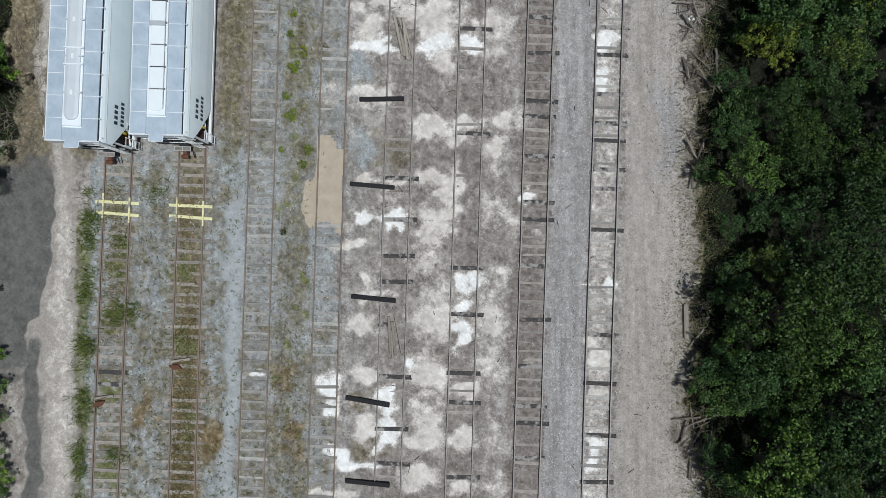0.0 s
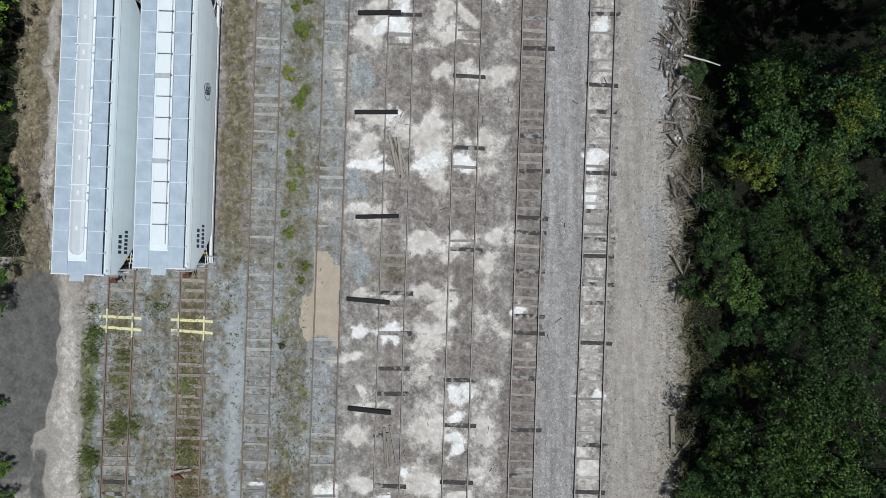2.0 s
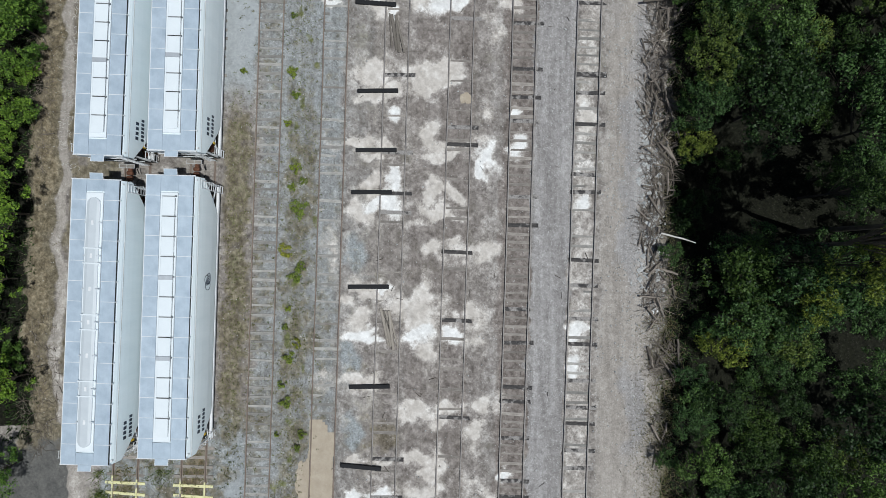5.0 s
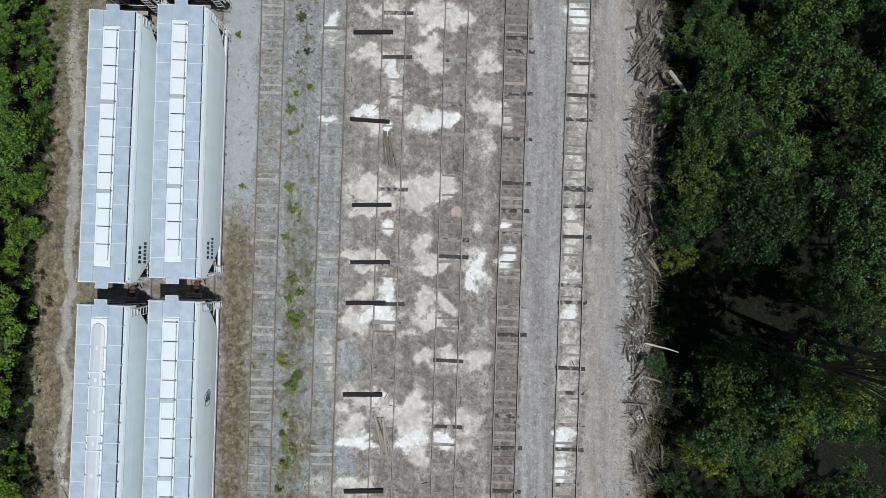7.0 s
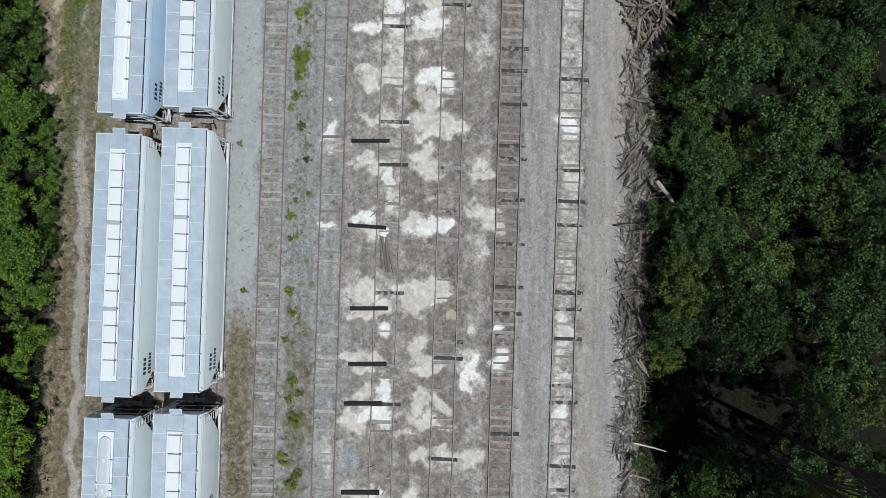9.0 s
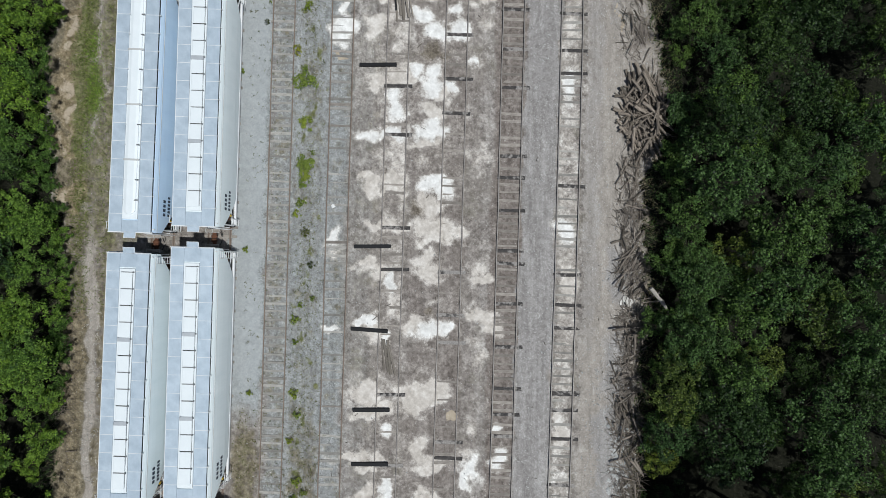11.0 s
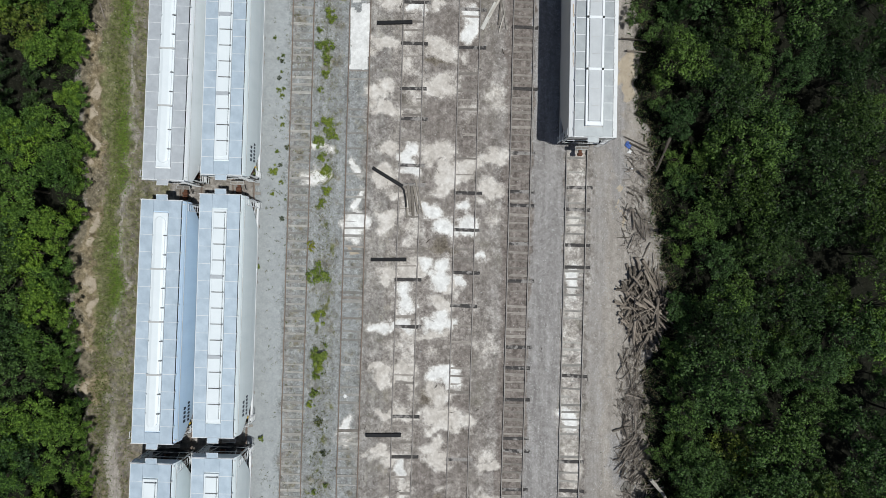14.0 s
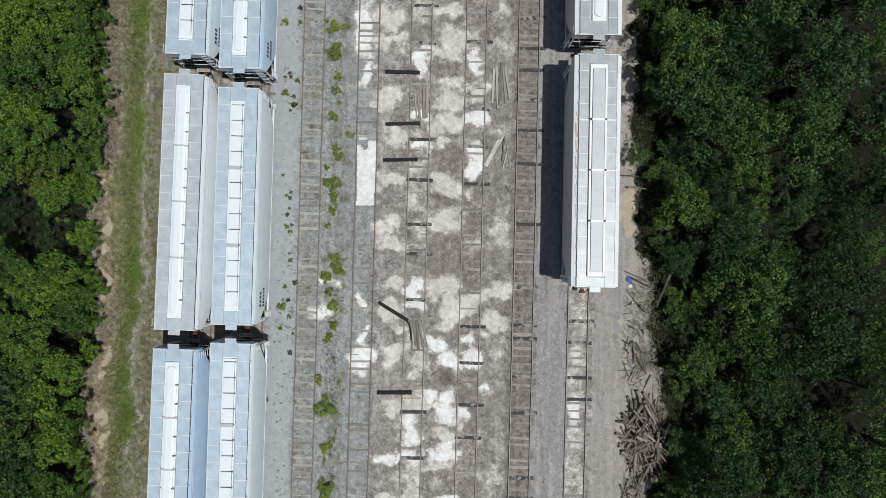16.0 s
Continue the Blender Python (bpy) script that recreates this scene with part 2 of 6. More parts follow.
GROUND = ground_mat()
TIE_OLD = plain("weathered_tie_wood", (0.17, 0.16, 0.148), (0.39, 0.375, 0.35), 1.6, 0.9, stretch=(1.5, 9, 9), rand=0.35, bumpy=0.6)
TIE_BROWN = plain("brown_tie_wood", (0.14, 0.12, 0.105), (0.36, 0.33, 0.30), 1.6, 0.9, stretch=(1.5, 9, 9), rand=0.3, bumpy=0.6)
YELLOW = dusty("faded_yellow_paint", (0.62, 0.58, 0.28), (0.78, 0.75, 0.48), 0.56)
TIE_DARK = dusty("tarred_tie_wood", (0.025, 0.024, 0.026), (0.10, 0.092, 0.088))
TIE_NEW = plain("creosoted_tie_wood", (0.007, 0.0075, 0.009), (0.02, 0.02, 0.022), 2.0, 0.75, stretch=(2, 9, 9), rand=0.2, bumpy=0.4)
RAIL_RUST = plain("rusty_rail_steel", (0.13, 0.095, 0.075), (0.29, 0.235, 0.20), 2.5, 0.75, 0.2, stretch=(6, 1, 6))
RAIL_DARK = plain("dark_rail_steel", (0.13, 0.115, 0.107), (0.36, 0.335, 0.32), 2.5, 0.6, 0.3, stretch=(6, 1, 6))
BOARD = plain("grey_board_wood", (0.14, 0.12, 0.10), (0.34, 0.305, 0.265), 1.4, 0.9, stretch=(14, 1.0, 14), rand=0.4, bumpy=0.5)
BOARD_MID = plain("weathered_board_wood", (0.26, 0.235, 0.205), (0.52, 0.485, 0.44), 1.4, 0.9, stretch=(14, 1.0, 14), rand=0.3, bumpy=0.5)
BOARD_PALE = plain("bleached_board_wood", (0.45, 0.43, 0.40), (0.72, 0.70, 0.66), 1.4, 0.9, stretch=(14, 1.0, 14), rand=0.1, bumpy=0.3)
LOG = plain("dead_wood", (0.06, 0.049, 0.04), (0.26, 0.224, 0.193), 3.0, 0.95, stretch=(8, 8, 1.2), rand=0.6, bumpy=0.7)
LOG_BROWN = plain("brown_split_wood", (0.055, 0.043, 0.034), (0.33, 0.28, 0.235), 3.0, 0.95, stretch=(8, 8, 1.2), rand=0.5, bumpy=0.7)
TWIG = plain("dry_grey_brown_twigs", (0.11, 0.088, 0.07), (0.33, 0.285, 0.24), 2.0, 0.95, bumpy=0.2)
BARK = plain("bark", (0.05, 0.04, 0.03), (0.13, 0.11, 0.09), 6.0, 0.95, stretch=(3, 3, 1), bumpy=0.8)
STONE = plain("pale_stone", (0.30, 0.30, 0.295), (0.62, 0.62, 0.61), 4.0, 0.9, rand=0.2)
LEAF = leaf_mat("broad_leaves", (0.007, 0.018, 0.006), (0.107, 0.198, 0.058))
LEAF_Y = leaf_mat("yellowish_leaves", (0.014, 0.032, 0.008), (0.18, 0.235, 0.05))
LEAF_W = leaf_mat("sunny_leaves", (0.024, 0.062, 0.012), (0.165, 0.285, 0.052))
# darker copy of the broad leaves, with the wood's shade in its colour
LEAF_SHADED = leaf_mat("shade_darkened_leaves", (0.005, 0.014, 0.005), (0.058, 0.108, 0.031), 0.3)
WEED = leaf_mat("weed_leaves", (0.105, 0.155, 0.022), (0.28, 0.335, 0.07), 0.2)
WEED_Y = leaf_mat("yellow_weed_leaves", (0.20, 0.22, 0.03), (0.38, 0.37, 0.05), 0.1)
WEED_D = leaf_mat("dark_weed_leaves", (0.045, 0.062, 0.02), (0.115, 0.13, 0.045), 0.2)
GRASS_B = leaf_mat("fresh_grass_blades", (0.09, 0.16, 0.025), (0.22, 0.31, 0.07), 0.1)
GRASS = leaf_mat("grass_blades", (0.05, 0.08, 0.015), (0.17, 0.20, 0.06), 0.1)
WEED_B = leaf_mat("olive_weed_leaves", (0.10, 0.09, 0.04), (0.22, 0.192, 0.1), 0.1)
WEED_O = leaf_mat("dull_green_weed_leaves", (0.075, 0.086, 0.034), (0.165, 0.172, 0.078), 0.1)
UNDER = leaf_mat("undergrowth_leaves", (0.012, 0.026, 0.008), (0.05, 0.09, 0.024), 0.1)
DRY = leaf_mat("dry_stalks", (0.16, 0.13, 0.08), (0.36, 0.31, 0.22), 0.1)


def paint(name, lo, hi, rough=0.38):
    """Car paint: faint vertical rain streaks, dust and chalking."""
    m, nt, b = mat(name, rough, 0.0, 0.45)
    f = calc(nt, "ADD", calc(nt, "MULTIPLY", noise_tex(nt, 1.2, 5, 0.6, (1, 1, 0.25)), 0.6), calc(nt, "MULTIPLY", noise_tex(nt, 9.0, 4, 0.7, (1, 2.2, 0.15)), 0.4))
    nt.links.new(ramp(nt, f, ((0.3, lo), (0.66, hi))), b.inputs["Base Color"])
    nt.links.new(calc(nt, "MULTIPLY_ADD", f, 0.35, rough - 0.1), b.inputs["Roughness"])
    return m


CAR_WHITE = paint("white_car_paint", (0.79, 0.82, 0.84), (0.86, 0.88, 0.90))
CAR_GREY = paint("pale_grey_car_paint", (0.70, 0.785, 0.82), (0.785, 0.855, 0.885))
CAR_BLUE = paint("pale_blue_car_paint", (0.50, 0.64, 0.80), (0.58, 0.72, 0.86))
CAR_DULL = paint("dull_grey_car_paint", (0.40, 0.40, 0.395), (0.50, 0.50, 0.49))
LID_DULL = paint("dull_grey_hatch_paint", (0.46, 0.48, 0.50), (0.57, 0.59, 0.605))
STEEL_MID = plain("bare_grey_steel", (0.13, 0.135, 0.14), (0.27, 0.28, 0.29), 4.0, 0.55, 0.4)
CAR_STEEL = paint("grey_roof_paint", (0.42, 0.42, 0.415), (0.53, 0.53, 0.525))
LID_WHITE = paint("white_hatch_paint", (0.70, 0.75, 0.78), (0.78, 0.825, 0.85))
LID_GREY = paint("grey_hatch_paint", (0.50, 0.54, 0.57), (0.58, 0.62, 0.65))
FRAME_WHITE = paint("white_rail_paint", (0.66, 0.67, 0.68), (0.80, 0.81, 0.82))
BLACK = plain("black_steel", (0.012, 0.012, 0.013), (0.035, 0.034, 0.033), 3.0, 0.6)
STAIN = plain("rust_stained_paint", (0.42, 0.29, 0.19), (0.64, 0.55, 0.46), 4.0, 0.7)
RUST = plain("rust", (0.07, 0.03, 0.018), (0.17, 0.075, 0.045), 5.0, 0.85)
INK = plain("dark_lettering_paint", (0.02, 0.03, 0.05), (0.04, 0.055, 0.08), 8.0, 0.5)
MARK_Y = plain("yellow_reflective_strip", (0.55, 0.36, 0.02), (0.68, 0.46, 0.04), 8.0, 0.5)


def grating(name, lo, hi):
    """Galvanised grating: bars a few centimetres apart with darker slots."""
    m, nt, b = mat(name, 0.5, 0.35, 0.4)
    c = nt.nodes.new("ShaderNodeTexCoord")
    w = nt.nodes.new("ShaderNodeTexWave")
    w.wave_type, w.bands_direction, w.wave_profile = "BANDS", "X", "SIN"
    w.inputs["Scale"].default_value = 8.0
    nt.links.new(c.outputs["Object"], w.inputs["Vector"])
    f = calc(nt, "ADD", calc(nt, "MULTIPLY", w.outputs["Fac"], 0.14), calc(nt, "MULTIPLY", noise_tex(nt, 1.4, 5, 0.6), 0.86))
    nt.links.new(ramp(nt, f, ((0.3, lo), (0.75, hi))), b.inputs["Base Color"])
    return m


GRATE = grating("galvanised_grating", (0.40, 0.485, 0.565), (0.60, 0.69, 0.775))
GRATE_DARK = grating("grey_slatted_grating", (0.29, 0.31, 0.325), (0.43, 0.455, 0.47))
GRATE_GREY = grating("weathered_grating", (0.44, 0.465, 0.495), (0.62, 0.65, 0.68))


# ---- mesh helpers ----
def obj_of(bm, name, material, parent=None, label="", smooth=False):
    me = bpy.data.meshes.new(name)
    bm.to_mesh(me)
    bm.free()
    me.materials.append(material)
    if smooth:
        me.polygons.foreach_set("use_smooth", [True] * len(me.polygons))
    ob = new(name, me)
    ob.parent = parent
    return tagged(ob, label)


def part(name, bm, material, parent, label="", smooth=False):
    return obj_of(bm, name, material, parent, label, smooth)


def shared(name, me, parent, m):
    ob = new(name, me)
    ob.parent, ob.matrix_basis = parent, m
    return ob


def empty(name, m, label, category, group="", kind=""):
    ob = new(name)
    ob.empty_display_size = 0.3
    ob.matrix_basis = m
    return tagged(ob, label, category, group, kind)


def box(bm, x0, x1, y0, y1, z0, z1, bev=0.0):
    r = bmesh.ops.create_cube(bm, size=1.0, matrix=Matrix.Translation(((x0 + x1) / 2, (y0 + y1) / 2, (z0 + z1) / 2)) @ Matrix.Diagonal((x1 - x0, y1 - y0, z1 - z0, 1)))
    if bev:
        es = list({e for v in r["verts"] for e in v.link_edges})
        bmesh.ops.bevel(bm, geom=es, offset=bev, segments=1, affect="EDGES")
    return bm


def bar(bm, a, b, r, n=5, r2=None):
    """A round bar from a to b."""
    a, b = Vector(a), Vector(b)
    d = b - a
    m = Matrix.Translation((a + b) / 2) @ d.to_track_quat("Z", "Y").to_matrix().to_4x4()
    bmesh.ops.create_cone(bm, cap_ends=True, segments=n, radius1=r, radius2=r if r2 is None else r2, depth=d.length, matrix=m)
    return bm


def from_lists(name, verts, faces, material, parent=None, label=""):
    me = bpy.data.meshes.new(name)
    me.from_pydata(verts, [], faces)
    me.materials.append(material)
    ob = new(name, me)
    ob.parent = parent
    return tagged(ob, label)


def mesh_of(bm, name, material):
    me = bpy.data.meshes.new(name)
    bm.to_mesh(me)
    bm.free()
    me.materials.append(material)
    return me


# ---- plan: the eight tracks, counted from the west ----
CURVES = {1: (0, 0, 0.0362, -18.09), 2: (0, 0, 0.0275, -13.84), 3: (2.8e-08, -3.14e-05, 0.02955, -9.849), 4: (-5.95e-07, 1.68e-05, 0.03041, -5.832),
          5: (-5.06e-07, 7.4e-06, 0.031, -1.973), 6: (-5.22e-07, 4.7e-06, 0.03146, 2.101), 7: (-4.83e-07, -1.78e-05, 0.03279, 6.041), 8: (-1.614e-06, 4.27e-05, 0.03469, 10.043)}


def tx(k, y):
    """x of the middle of track k at y; straight on beyond the yard's ends."""
    a, b, c, d = CURVES[k]
    yc = np.clip(y, -16, 80)
    slope = 3 * a * yc ** 2 + 2 * b * yc + c
    return a * yc ** 3 + b * yc ** 2 + c * yc + d + slope * (y - yc)


def heading(k, y):
    return math.degrees(-math.atan(float(tx(k, y + 1) - tx(k, y - 1)) / 2))


# ---- ground: one sheet out to the horizon, with its cover ----
def lattice(X, Y, size, seed):
    """Smooth value noise, 0 to 1, with features of that size."""
    g = np.random.default_rng(seed).random((64, 64))
    u, v = X / size, Y / size
    i, j = np.floor(u).astype(int), np.floor(v).astype(int)
    a, b = u - i, v - j
    a, b = a * a * (3 - 2 * a), b * b * (3 - 2 * b)
    i0, i1, j0, j1 = i % 64, (i + 1) % 64, j % 64, (j + 1) % 64
    return (g[i0, j0] * (1 - a) + g[i1, j0] * a) * (1 - b) + (g[i0, j1] * (1 - a) + g[i1, j1] * a) * b


fine_x, fine_y = np.arange(-25.4, 17.8, 0.162), np.arange(-17.5, 82.5, 0.162)
grow = np.array([0.4, 1, 2, 3.5, 6, 10, 16, 30, 60, 120, 250, 500, 1000, 1800])
gx = np.concatenate([fine_x[0] - grow[::-1], fine_x, fine_x[-1] + grow])
gy = np.concatenate([fine_y[0] - grow[::-1], fine_y, fine_y[-1] + grow])
X, Y = np.meshgrid(gx, gy, indexing="ij")
WX = X + (lattice(X, Y, 1.1, 1) - 0.5) * 1.0 + (lattice(X, Y, 0.45, 2) - 0.5) * 0.55
WY = Y + (lattice(X, Y, 1.0, 3) - 0.5) * 1.0 + (lattice(X, Y, 0.4, 4) - 0.5) * 0.55
cover = {k: np.zeros_like(X) for k in ("pale", "white", "dark", "sand", "gravel", "earth", "tar", "green", "litter", "track", "wet", "stain_shade", "stony", "rusty", "straw")}


def spill(kind, x, y, rx, ry, power=1.0):
    """A stain or spill with a ragged, soft-edged outline."""
    d = np.sqrt(((WX - x) / rx) ** 2 + ((WY - y) / ry) ** 2)
    np.maximum(cover[kind], np.clip(power * (0.5 + 0.75 * (1 - d)), 0, 1), out=cover[kind])


def pale(x, y, rx, ry):
    spill("pale", x, y, rx * 1.0, ry * 1.0)


def white(x, y, rx, ry):
    spill("white", x, y, rx * 0.98, ry * 0.98, 1.06)
    spill("pale", x, y, rx * 1.04, ry * 1.04)


def dusting(x, y, rx, ry):
    spill("pale", x, y, rx * 1.15, ry * 1.15, 0.6)


def grime(x, y, rx, ry):
    spill("earth", x, y, rx, ry, 0.9)


def blue_gravel(x, y, rx, ry):
    spill("gravel", x, y, rx, ry, 0.9)


def sand(x, y, rx, ry):
    spill("sand", x, y, rx, ry)


def band(kind, lo, hi, soft, power=1.0, y0=-9999, y1=9999, ysoft=3.0, warp=0.55):
    """A strip between two lines lo(y) and hi(y)."""
    sx = X + (WX - X) * warp
    v = np.clip(np.minimum(sx - lo(Y), hi(Y) - sx) / soft + 0.5, 0, 1)
    v *= np.clip(np.minimum(WY - y0, y1 - WY) / ysoft + 0.5, 0, 1)
    np.maximum(cover[kind], v * power, out=cover[kind])


pale(-3.6, 13.1, 0.98, 0.72); white(-3.5, 11.8, 0.98, 0.72); white(-2.6, 11.3, 0.82, 0.33); dusting(-5.6, 8.8, 0.82, 0.66)
pale(-3.1, 8.8, 1.31, 0.39); dusting(-3.6, 8.2, 0.98, 0.39); pale(-0.0, 13.3, 1.80, 0.98); pale(0.3, 12.3, 0.98, 0.66)
white(-0.0, 11.6, 1.15, 0.59); white(2.5, 11.8, 0.98, 0.72); pale(0.8, 10.5, 0.82, 0.98); dusting(2.5, 13.0, 0.66, 0.49)
pale(3.9, 13.2, 0.49, 0.82); dusting(3.9, 11.3, 0.72, 0.82); dusting(4.6, 12.7, 0.98, 1.31); pale(0.2, 7.0, 1.05, 0.82)
pale(2.1, 7.2, 0.98, 0.46); pale(1.8, 6.3, 0.98, 0.46); pale(3.9, 7.1, 0.72, 0.66); pale(3.9, 5.4, 0.72, 0.92)
dusting(5.1, 7.4, 0.59, 0.59); pale(-3.6, 3.8, 0.72, 0.46); pale(-2.3, 3.8, 0.66, 0.33); pale(0.5, 3.9, 1.64, 0.46)
pale(1.6, 3.9, 0.72, 0.82); pale(1.0, 2.9, 0.82, 0.49); white(-3.8, 1.9, 0.59, 0.49); white(-2.3, 1.6, 1.31, 0.52)
white(-2.0, 1.0, 0.82, 0.49); pale(0.5, 2.0, 1.24, 0.59); pale(0.5, 1.0, 0.82, 0.52); dusting(3.3, 2.3, 0.98, 0.98)
dusting(4.3, 1.5, 1.15, 0.98); white(5.6, 3.1, 0.59, 0.46); dusting(6.2, 0.5, 0.49, 0.49); pale(-0.0, 0.2, 0.98, 0.46)
pale(-4.8, -0.0, 0.98, 0.33); sand(-7.0, 2.9, 0.46, 1.38); grime(-1.8, 5.7, 0.98, 0.98); blue_gravel(-3.9, 10.0, 0.66, 1.97)
blue_gravel(-3.9, 5.7, 0.66, 1.31); white(10.4, 11.9, 0.59, 0.39); white(10.4, 9.7, 0.59, 0.82); white(-10.1, -7.4, 0.49, 0.39)
dusting(-2.0, -0.7, 1.31, 0.26); pale(-3.4, -2.0, 0.72, 0.46); pale(-3.4, -2.8, 1.31, 0.33); dusting(-0.0, -0.8, 1.15, 0.98)
dusting(0.3, -2.8, 1.31, 1.05); pale(0.3, -4.3, 1.47, 1.15); pale(0.2, -7.4, 1.38, 0.79); dusting(-0.0, -6.3, 1.18, 0.66)
white(-0.8, -7.0, 0.49, 0.49); dusting(0.3, -8.7, 0.98, 0.59); white(2.1, -2.1, 0.82, 0.82); white(2.0, -3.4, 0.82, 0.33)
white(2.0, -4.6, 0.82, 0.72); pale(3.6, -4.4, 0.82, 0.82); dusting(3.6, -3.1, 0.92, 0.92); white(1.8, -5.7, 0.39, 0.49)
pale(2.0, -8.2, 0.92, 0.46); dusting(3.6, -6.7, 0.98, 1.97); pale(-3.9, -4.4, 0.66, 0.52); pale(-3.8, -7.4, 1.05, 0.52)
white(-6.0, -8.0, 0.82, 0.98); white(-5.9, -9.5, 0.46, 0.66); white(-2.3, -9.2, 0.59, 1.15); white(-2.3, -10.8, 0.72, 0.98)
pale(-3.8, -10.6, 0.79, 0.66); white(-4.9, -12.6, 0.82, 0.59); white(-5.9, -12.2, 0.66, 0.39); white(-3.6, -12.9, 1.15, 0.39)
pale(-0.3, -10.0, 0.82, 0.82); pale(-0.0, -11.0, 1.31, 0.66); pale(1.8, -11.1, 0.72, 0.82); dusting(3.6, -11.3, 0.82, 1.31)
pale(-0.7, -13.6, 0.98, 0.82); pale(1.6, -13.9, 0.92, 0.59); pale(-5.5, -14.2, 1.15, 0.39); white(-2.3, -8.3, 0.39, 0.49)
dusting(3.9, -13.9, 0.98, 0.66); grime(-3.6, -11.6, 1.31, 0.66); grime(-4.2, -9.3, 0.82, 0.66); dusting(3.9, -1.5, 0.66, 0.66)
white(10.0, -2.1, 0.59, 0.33); pale(9.8, -6.4, 0.59, 0.66); pale(9.7, -8.7, 0.56, 0.46); white(9.6, -12.0, 0.59, 0.98)
pale(-2.8, 28.2, 1.40, 0.77); pale(-1.7, 27.2, 1.05, 0.42); pale(-2.9, 26.7, 1.05, 0.49); pale(0.8, 28.1, 1.58, 1.12)
pale(2.2, 28.2, 1.23, 0.63); pale(0.9, 27.1, 0.77, 0.42); sand(2.9, 26.5, 0.42, 0.53); white(-1.2, 25.8, 0.42, 0.49)
dusting(4.6, 25.8, 0.63, 1.05); white(6.4, 26.0, 0.49, 0.42); pale(-3.5, 23.7, 0.98, 0.35); pale(-1.7, 23.9, 0.88, 0.35)
pale(-2.6, 23.1, 1.23, 0.35); pale(1.1, 24.1, 0.77, 0.98); pale(2.2, 23.2, 1.40, 0.49); pale(1.1, 22.9, 0.88, 0.35)
white(4.6, 22.7, 0.56, 1.05); dusting(3.9, 23.7, 1.05, 0.42); white(6.6, 23.4, 0.70, 0.77); pale(-2.7, 21.3, 1.23, 0.35)
pale(-3.4, 19.5, 0.98, 0.84); pale(-2.0, 20.6, 1.05, 0.35); white(-1.3, 21.4, 0.49, 0.88); white(-1.5, 19.9, 0.63, 0.88)
white(-2.4, 19.8, 1.05, 0.49); pale(1.3, 20.9, 1.12, 0.70); pale(2.7, 20.7, 0.63, 0.63); pale(1.1, 19.7, 1.40, 0.49)
pale(1.8, 19.2, 1.23, 0.42); dusting(0.1, 18.8, 1.05, 0.28); pale(1.1, 17.0, 0.70, 0.63); pale(2.7, 17.0, 0.88, 0.49)
pale(4.6, 17.0, 1.23, 0.70); dusting(3.2, 16.2, 0.53, 0.53); pale(-2.7, 15.1, 1.23, 0.42); pale(-2.6, 14.4, 1.58, 0.42)
white(-1.7, 15.1, 0.53, 0.35); pale(0.9, 14.6, 0.63, 1.05); pale(1.1, 13.9, 0.88, 0.42); dusting(-5.2, 16.7, 0.70, 2.10)
blue_gravel(-3.6, 16.7, 0.70, 1.40); dusting(-5.2, 23.7, 0.88, 0.53); white(10.8, 19.9, 0.63, 0.49); pale(10.8, 25.5, 0.53, 2.10)
pale(-2.1, 42.6, 0.68, 0.75); pale(-0.8, 42.2, 1.13, 0.30); white(2.1, 42.7, 1.20, 0.75); white(2.8, 42.1, 0.68, 0.75)
pale(1.7, 41.1, 0.68, 0.94); pale(-2.1, 39.9, 0.83, 0.45); pale(-0.6, 39.7, 0.94, 0.38); pale(1.9, 39.6, 1.51, 0.75)
pale(2.1, 38.8, 0.94, 0.45); pale(3.4, 39.4, 0.75, 0.60); pale(-2.5, 37.1, 1.13, 0.38); pale(-1.7, 36.6, 1.13, 0.38)
pale(1.5, 37.5, 0.94, 0.60); pale(1.9, 36.6, 1.32, 0.60); dusting(5.1, 36.8, 0.94, 0.94); pale(5.5, 36.0, 0.75, 0.45)
white(-1.0, 35.8, 0.53, 0.75); dusting(-1.0, 34.5, 0.53, 1.51); dusting(2.1, 34.5, 0.75, 0.38); pale(5.3, 33.6, 0.94, 0.83)
pale(5.8, 32.6, 0.68, 0.60); white(-2.5, 33.2, 1.13, 0.30); pale(-2.1, 32.6, 0.94, 0.60); white(1.7, 32.5, 1.20, 0.75)
white(3.0, 32.5, 0.45, 0.53); pale(0.6, 33.0, 0.56, 0.56); white(-0.8, 31.9, 0.38, 0.75); white(-4.7, 39.4, 0.60, 0.60)
dusting(-4.7, 38.3, 0.75, 0.56); pale(-2.6, 28.7, 0.94, 0.45); pale(-2.8, 28.3, 1.13, 0.56); pale(1.7, 28.5, 1.69, 0.53)
pale(2.1, 28.0, 1.13, 0.45); grime(0.9, 41.1, 0.45, 0.75); grime(1.7, 33.7, 0.68, 0.38); dusting(5.1, 31.1, 0.75, 1.13)
white(-4.9, 33.0, 0.56, 0.23); white(11.3, 39.4, 0.68, 0.94); pale(11.3, 35.7, 0.60, 1.51); white(-7.4, 57.2, 0.95, 0.62)
white(-6.7, 59.2, 1.05, 0.5); white(-4.0, 57.9, 0.40, 0.88); white(-4.2, 53.5, 0.64, 1.00); white(-4.1, 55.3, 0.32, 1.00)
spill("sand", -4.3, 51.6, 0.9, 0.45, 0.6); pale(-1.7, 58.9, 1.00, 0.56); pale(-2.1, 56.9, 1.00, 0.88); pale(-1.1, 55.9, 0.80, 0.48)
white(-0.2, 58.5, 0.56, 1.00); white(-0.3, 57.5, 0.72, 0.40); pale(1.7, 58.9, 1.20, 1.00); pale(2.5, 57.3, 1.12, 1.00)
